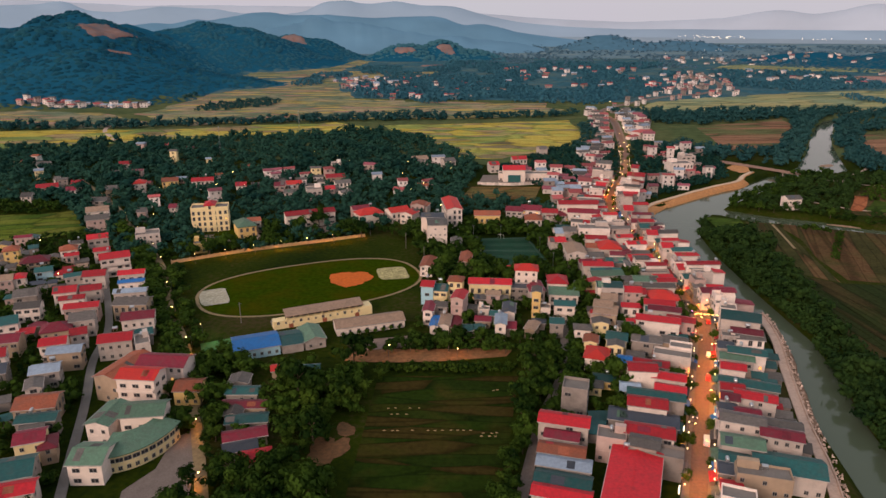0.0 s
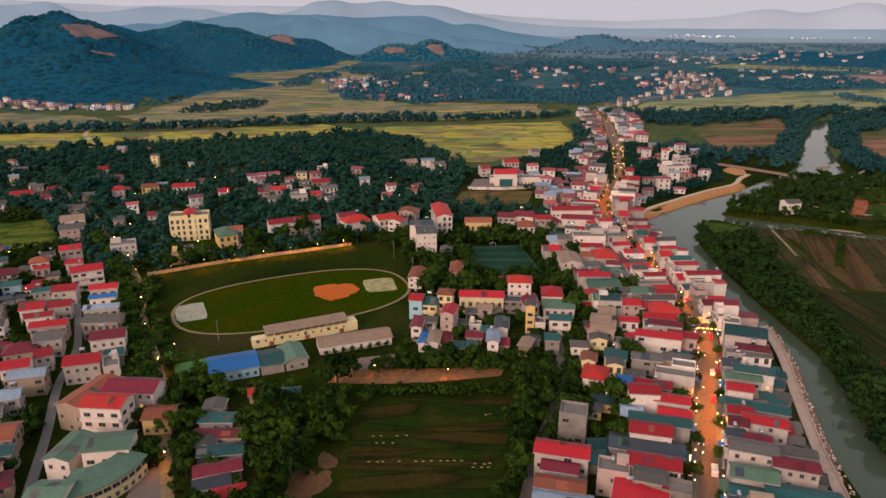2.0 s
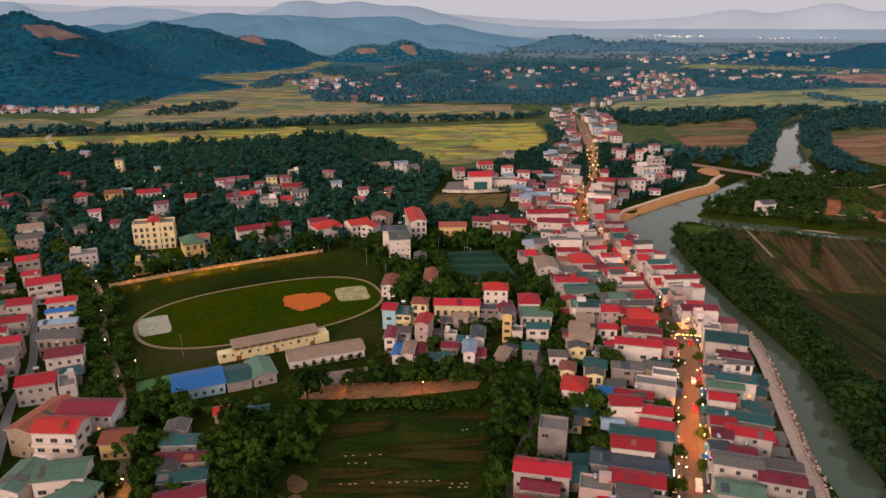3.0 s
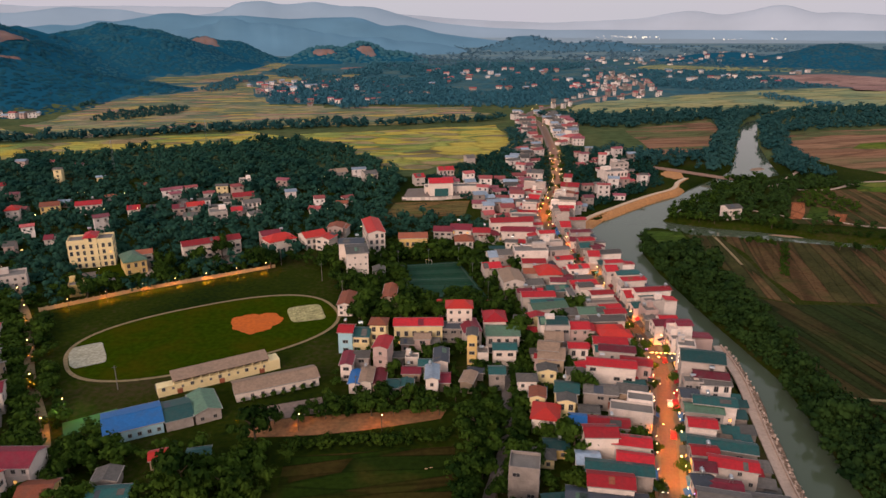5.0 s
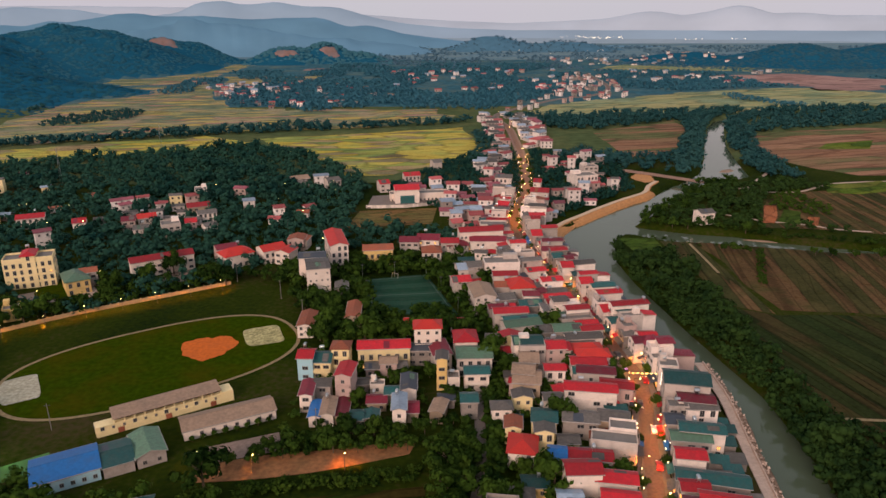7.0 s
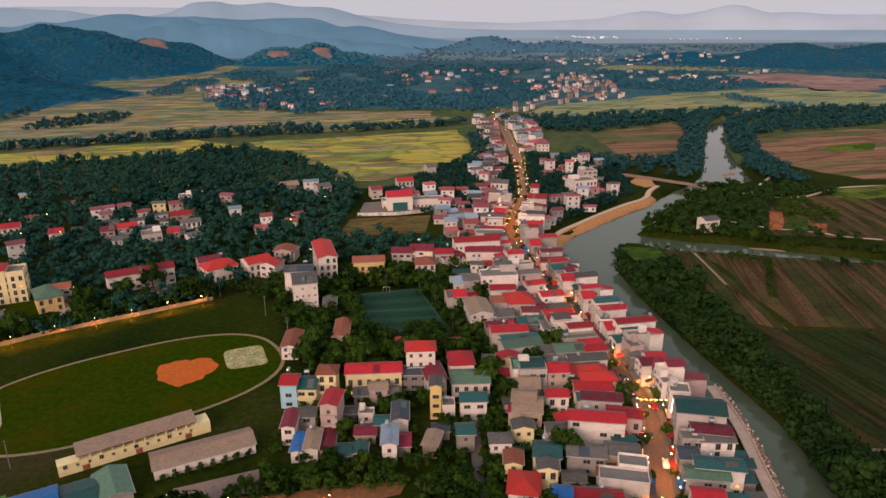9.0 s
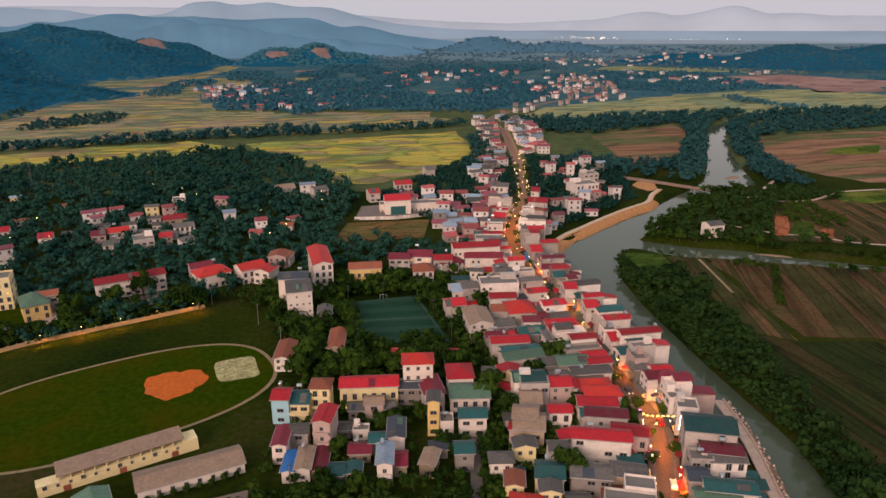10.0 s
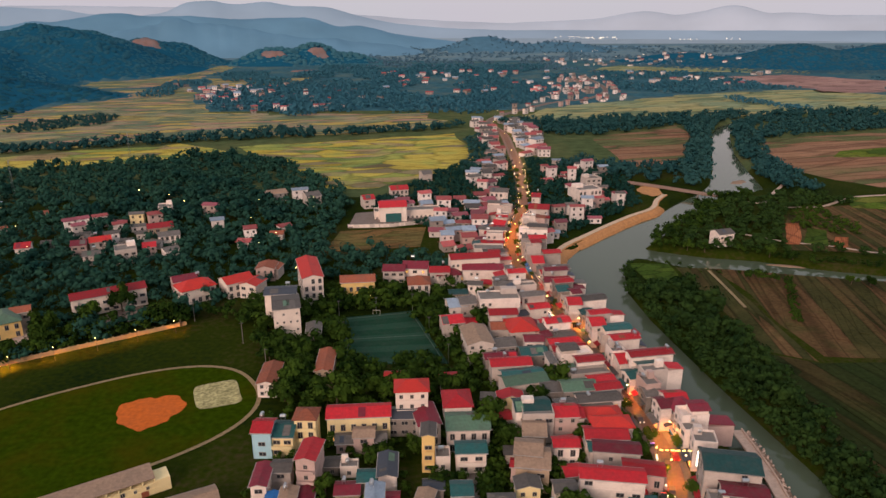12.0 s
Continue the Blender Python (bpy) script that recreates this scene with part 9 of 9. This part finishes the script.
def turf_pitch():
    q = [(-26.0, 361.5), (3.8, 368), (16.5, 321), (-19.0, 321.5)]
    g = thing("sports_pitch", 0, 0, 0, 0, "dark artificial turf pitch with faint mown stripes", "pitch", kind="structure")
    for i in range(9):
        bm = bmesh.new()
        ring = [quad_at(q, 0, i / 9), quad_at(q, 0, (i + 1) / 9), quad_at(q, 1, (i + 1) / 9), quad_at(q, 1, i / 9)]
        prism(bm, ring, -0.1, 0.10)
        part("turf_strip", bm, "turf" if i % 2 else "turf_pale", g)
    for u0, u1, v0, v1 in ((0.03, 0.04, 0.03, 0.97), (0.96, 0.97, 0.03, 0.97), (0.03, 0.97, 0.03, 0.04), (0.03, 0.97, 0.96, 0.97), (0.03, 0.97, 0.495, 0.503)):
        bm = bmesh.new()
        prism(bm, [quad_at(q, u0, v0), quad_at(q, u0, v1), quad_at(q, u1, v1), quad_at(q, u1, v0)], 0.08, 0.12)
        part("line", bm, "turf_line", g)
    for k, (u, v) in enumerate(((0.5, 0.01), (0.5, 0.99))):
        x, y = quad_at(q, u, v)
        goal = thing("football_goal", x, y, 0.1, -10, "small white football goal frame", "goal")
        for dx in (-1.5, 1.5):
            bm = bmesh.new()
            tube(bm, dx, 0, 0, 2.0, 0.06, n=6)
            part("post", bm, "paint_line", goal)
        bm = bmesh.new()
        box(bm, -1.55, 1.55, -0.05, 0.05, 1.95, 2.06)
        part("crossbar", bm, "paint_line", goal)
    for u, v in ((0, 0), (0.5, 0), (1, 0), (1, 0.5), (1, 1), (0, 1), (0, 0.5)):
        x, y = quad_at(q, u, v)
        p = thing("floodlight_mast", x, y, 0, 0, "thin grey steel floodlight mast", "mast", "pitch masts")
        bm = bmesh.new()
        tube(bm, 0, 0, 0, 7.5, 0.1, 0.07, 6)
        part("pole", bm, "steel", p)
        bm = bmesh.new()
        box(bm, -0.6, 0.6, -0.1, 0.1, 7.3, 7.7)
        part("lamp_bar", bm, "dark_metal", p)



turf_pitch()


# ---- bridge over the river ----
surface("bridge_concrete", (0.27, 0.18, 0.15), vary=0.12, stain=0.4, grain=1.5)
def bridge():
    line = [(160, 591), (166, 587), (177.5, 577.8), (196, 561), (212, 546), (222, 537)]
    g = thing("bridge", 0, 0, 0, 0, "narrow pale concrete bridge over the river", "bridge")
    bm = bmesh.new()
    strip(bm, line, 1.9, 1.0, thick=0.6)
    part("deck", bm, "bridge_concrete", g)
    for side in (1, -1):
        bm = bmesh.new()
        strip(bm, line, 0, 1.7, thick=0.7, left=1.9 * side + 0.12, right=-1.9 * side + 0.12)
        part("railing", bm, "bridge_concrete", g)
    for x, y in ((180, 575), (190, 566), (200, 557)):
        bm = bmesh.new()
        tube(bm, x, y, -6, 0.5, 0.7, 0.6, 10)
        part("pier", bm, "concrete", g)


bridge()


# ---- vehicles ----
def car(x, y, rz, mat, label, van=False):
    t = thing("car", x, y, 0.17, rz, label, "car", "traffic on the street")
    L, W, H = (4.6, 1.8, 1.9) if van else (4.2, 1.75, 1.45)
    bm = bmesh.new()
    prof = [(-L / 2, 0.3), (L / 2, 0.3), (L / 2, 0.75), (L * 0.28, 0.9), (L * 0.14, H), (-L * 0.3, H), (-L * 0.46, 0.92), (-L / 2, 0.85)]
    if van:
        prof = [(-L / 2, 0.3), (L / 2, 0.3), (L / 2, 0.95), (L * 0.36, H), (-L * 0.48, H), (-L / 2, 1.0)]
    a = [bm.verts.new((W / 2, px, pz)) for px, pz in prof]
    c = [bm.verts.new((-W / 2, px, pz)) for px, pz in prof]
    bm.faces.new(a)
    bm.faces.new(c[::-1])
    for i in range(len(prof)):
        bm.faces.new((a[i], c[i], c[(i + 1) % len(prof)], a[(i + 1) % len(prof)]))
    bmesh.ops.recalc_face_normals(bm, faces=bm.faces)
    bmesh.ops.bevel(bm, geom=list(bm.edges), offset=0.08, segments=1, affect="EDGES")
    part("body", bm, mat, t)
    for sx in (-1, 1):
        bm = bmesh.new()
        box(bm, sx * (W / 2 + 0.005) - 0.01, sx * (W / 2 + 0.005) + 0.01, -L * 0.28, L * 0.16, 0.95, H - 0.15)
        part("side_window", bm, "dark_opening", t)
        for py in (-L * 0.3, L * 0.3):
            bm = bmesh.new()
            tube(bm, 0, 0, -0.1, 0.1, 0.32, n=10)
            part("wheel", bm, "rubber", t).matrix_basis = pose(sx * (W / 2 - 0.08), py, 0.32, 0, 90, 0)
        bm = bmesh.new()
        box(bm, sx * 0.6 - 0.18, sx * 0.6 + 0.18, L / 2 - 0.02, L / 2 + 0.03, 0.6, 0.75)
        part("headlight", bm, "lamp_white", t)
        bm = bmesh.new()
        box(bm, sx * 0.65 - 0.14, sx * 0.65 + 0.14, -L / 2 - 0.03, -L / 2 + 0.02, 0.65, 0.8)
        part("tail_light", bm, "tail_glow", t)



for s_, off, mt, lb, vn, back in ((64, 1.7, "car_white", "white van driving on the street", True, False), (78, -1.8, "car_dark", "dark car driving on the street", False, True), (104, 1.7, "car_red", "red car driving on the street", False, False), (122, 1.6, "car_white", "white car driving on the street", False, False), (136, -1.8, "car_dark", "dark car driving on the street", False, True), (152, 1.8, "car_red", "red car driving on the street", False, False), (171, -1.7, "car_dark", "dark car driving on the street", False, True), (196, 1.7, "car_white", "white van driving on the street", True, False), (225, -1.7, "car_red", "red car driving on the street", False, True), (262, 1.7, "car_dark", "dark car driving on the street", False, False)):
    x, y, head = along(STREET, s_)
    car(x + off * math.sin(radians(head)), y - off * math.cos(radians(head)), head - 90 + (180 if back else 0), mt, lb, vn)


# ---- lights and signs of the street ----
def shop_sign(x, y, z, rz, w, h, mat, label):
    t = thing("shop_sign", x, y, z, rz, label, "sign", "lit signs of the street")
    bm = bmesh.new()
    box(bm, -w / 2, w / 2, -0.12, 0.12, 0, h)
    part("panel", bm, mat, t)
    bm = bmesh.new()
    box(bm, -w / 2 - 0.06, w / 2 + 0.06, 0.12, 0.2, -0.06, h + 0.06)
    part("back_frame", bm, "dark_metal", t)


rnd = random.Random(77)
for i in range(70):
    s_ = 24 + i * 7.6 + rnd.uniform(-2, 2)
    x, y, head = along(STREET, s_)
    side = rnd.choice((-1, 1))
    off = 4.9
    nx_, ny_ = math.sin(radians(head)) * side, -math.cos(radians(head)) * side
    wide = rnd.random() < 0.4
    shop_sign(x + nx_ * off, y + ny_ * off, rnd.uniform(3.2, 4.4), head + (90 if not wide else (180 if side > 0 else 0)), rnd.uniform(0.7, 1.3) if not wide else rnd.uniform(2, 3), rnd.uniform(0.7, 2.0) if not wide else 0.7, rnd.choice(("lamp_white", "shop_light", "shop_light", "sign_red", "lamp_white")) if rnd.random() < 0.93 else "lamp_violet", "small glowing sign above a shopfront")

shop_sign(78.9, 252.6, 4.5, -10, 0.9, 4.6, "lamp_white", "tall bright white sign on a corner block")


def gantry(s_):
    """A string of bright lamps across the street."""
    x, y, head = along(STREET, s_)
    t = thing("light_gantry", x, y, 0, head - 90, "string of bright yellow lamps across the street", "street lights")
    for sx in (-4.6, 4.6):
        bm = bmesh.new()
        tube(bm, sx, 0, 0.2, 6.2, 0.08, n=6)
        part("post", bm, "dark_metal", t)
    bm = bmesh.new()
    box(bm, -4.6, 4.6, -0.03, 0.03, 6.1, 6.18)
    part("wire", bm, "dark_metal", t)
    for i in range(6):
        bm = bmesh.new()
        box(bm, -4.0 + i * 1.5, -3.2 + i * 1.5, -0.1, 0.1, 5.8, 6.05)
        part("lamp", bm, "gantry_glow", t)



for s_ in (147,):
    gantry(s_)

# ---- small landmarks ----
def mast(x, y, h, label):
    """A slim lattice mast."""
    t = thing("radio_mast", x, y, 0, 20, label, "mast")
    for i, (sx, sy) in enumerate(((-1, -1), (1, -1), (0, 1))):
        bm = bmesh.new()
        a, b_ = Vector((sx * 0.9, sy * 0.9, 0)), Vector((sx * 0.25, sy * 0.25, h))
        vs = [bm.verts.new(p + Vector(o)) for p in (a, b_) for o in ((0.07, 0, 0), (-0.05, 0.06, 0), (-0.05, -0.06, 0))]
        for j in range(3):
            bm.faces.new((vs[j], vs[(j + 1) % 3], vs[3 + (j + 1) % 3], vs[3 + j]))
        part("leg", bm, "steel", t)
    for k in range(int(h / 2.5)):
        z = 1 + k * 2.5
        r = 0.9 - 0.65 * z / h
        bm = bmesh.new()
        box(bm, -r, r, -r - 0.04, -r + 0.04, z, z + 0.08)
        part("brace", bm, "steel", t)


mast(-262, 566, 26, "slim grey lattice mast above the trees")
mast(-232, 690, 24, "slim pinkish lattice mast in the paddies")
for x, y in ((-84, 361), (-60, 340), (-47, 318), (-110, 240), (-30, 235)):
    t = thing("utility_pole", x, y, 0, 15, "plain grey concrete utility pole", "pole", "utility poles")
    bm = bmesh.new()
    tube(bm, 0, 0, -0.3, 9.0, 0.16, 0.1, 7)
    part("shaft", bm, "concrete", t)
    bm = bmesh.new()
    box(bm, -0.8, 0.8, -0.06, 0.06, 8.3, 8.45)
    part("cross_arm", bm, "dark_metal", t)

# festival ground: terrace slab and stage opening
bm = bmesh.new()
prism(bm, [(-33, 487.5), (13, 495), (15, 528), (-31, 517)], -0.3, 0.9)
whole("terrace", bm, "paving", "raised paved terrace of the festival ground", "terrace", kind="structure")
bm = bmesh.new()
box(bm, -4.6, 4.6, -0.2, 0.3, 0.9, 6.0)
whole("stage_screen", bm, "roof_teal", "dark green stage curtain in a white hall", "curtain", m=pose(-7.0, 496.8, 0, 0, 0, 7))

# garden beds: pale cloches in uneven lines
cl = bmesh.new()
box(cl, -0.4, 0.4, -0.1, 0.1, 0, 0.14)
box(cl, -0.32, 0.32, -0.06, 0.06, 0.14, 0.2)
cl = mesh_of(cl, "cloche", "wall_tan")
rnd = random.Random(19)
for x0, y0, n_ in ((-37.5, 171.5, 13), (-10, 173.5, 5), (-8, 172.2, 3), (-38, 184.0, 5), (-37, 180.5, 3), (-6.5, 199.0, 2)):
    for i in range(n_):
        if n_ > 3 and rnd.random() < 0.15:
            continue
        ob = new("cloche", cl)
        ob.matrix_basis = pose(x0 + i * 2.2 + rnd.uniform(-0.5, 0.5), y0 + i * 0.27 + rnd.uniform(-0.25, 0.25), 0.25, 0, 0, rnd.uniform(-8, 22))
        tagged(ob, "low pale plastic cloche on a bed", "cloche", "cloches in the garden")

# lights of the next town, far down the valley
rnd = random.Random(5)
bm = bmesh.new()
for i in range(75):
    if i < 45:
        u = rnd.betavariate(1.6, 1.3)
        x, y, z = 640 + 240 * u, 3340 - 140 * u + rnd.uniform(-60, 60), 14 + rnd.uniform(-3, 5)
    elif i < 57:
        cx, cy = rnd.choice(((1121, 3005), (1350, 3080)))
        x, y, z = cx + rnd.gauss(0, 28), cy + rnd.uniform(-40, 40), 15 + rnd.uniform(-2, 2)
    else:
        x, y, z = rnd.uniform(300, 900), rnd.uniform(1700, 2400), 6
    s_ = rnd.uniform(0.5, 1.6) * y / 3300
    box(bm, x - s_, x + s_, y - s_, y + s_, z, z + 1.6 * s_)
whole("distant_town_lights", bm, "town_glow", "tiny lights of a town far down the valley", "lights", kind="stuff")
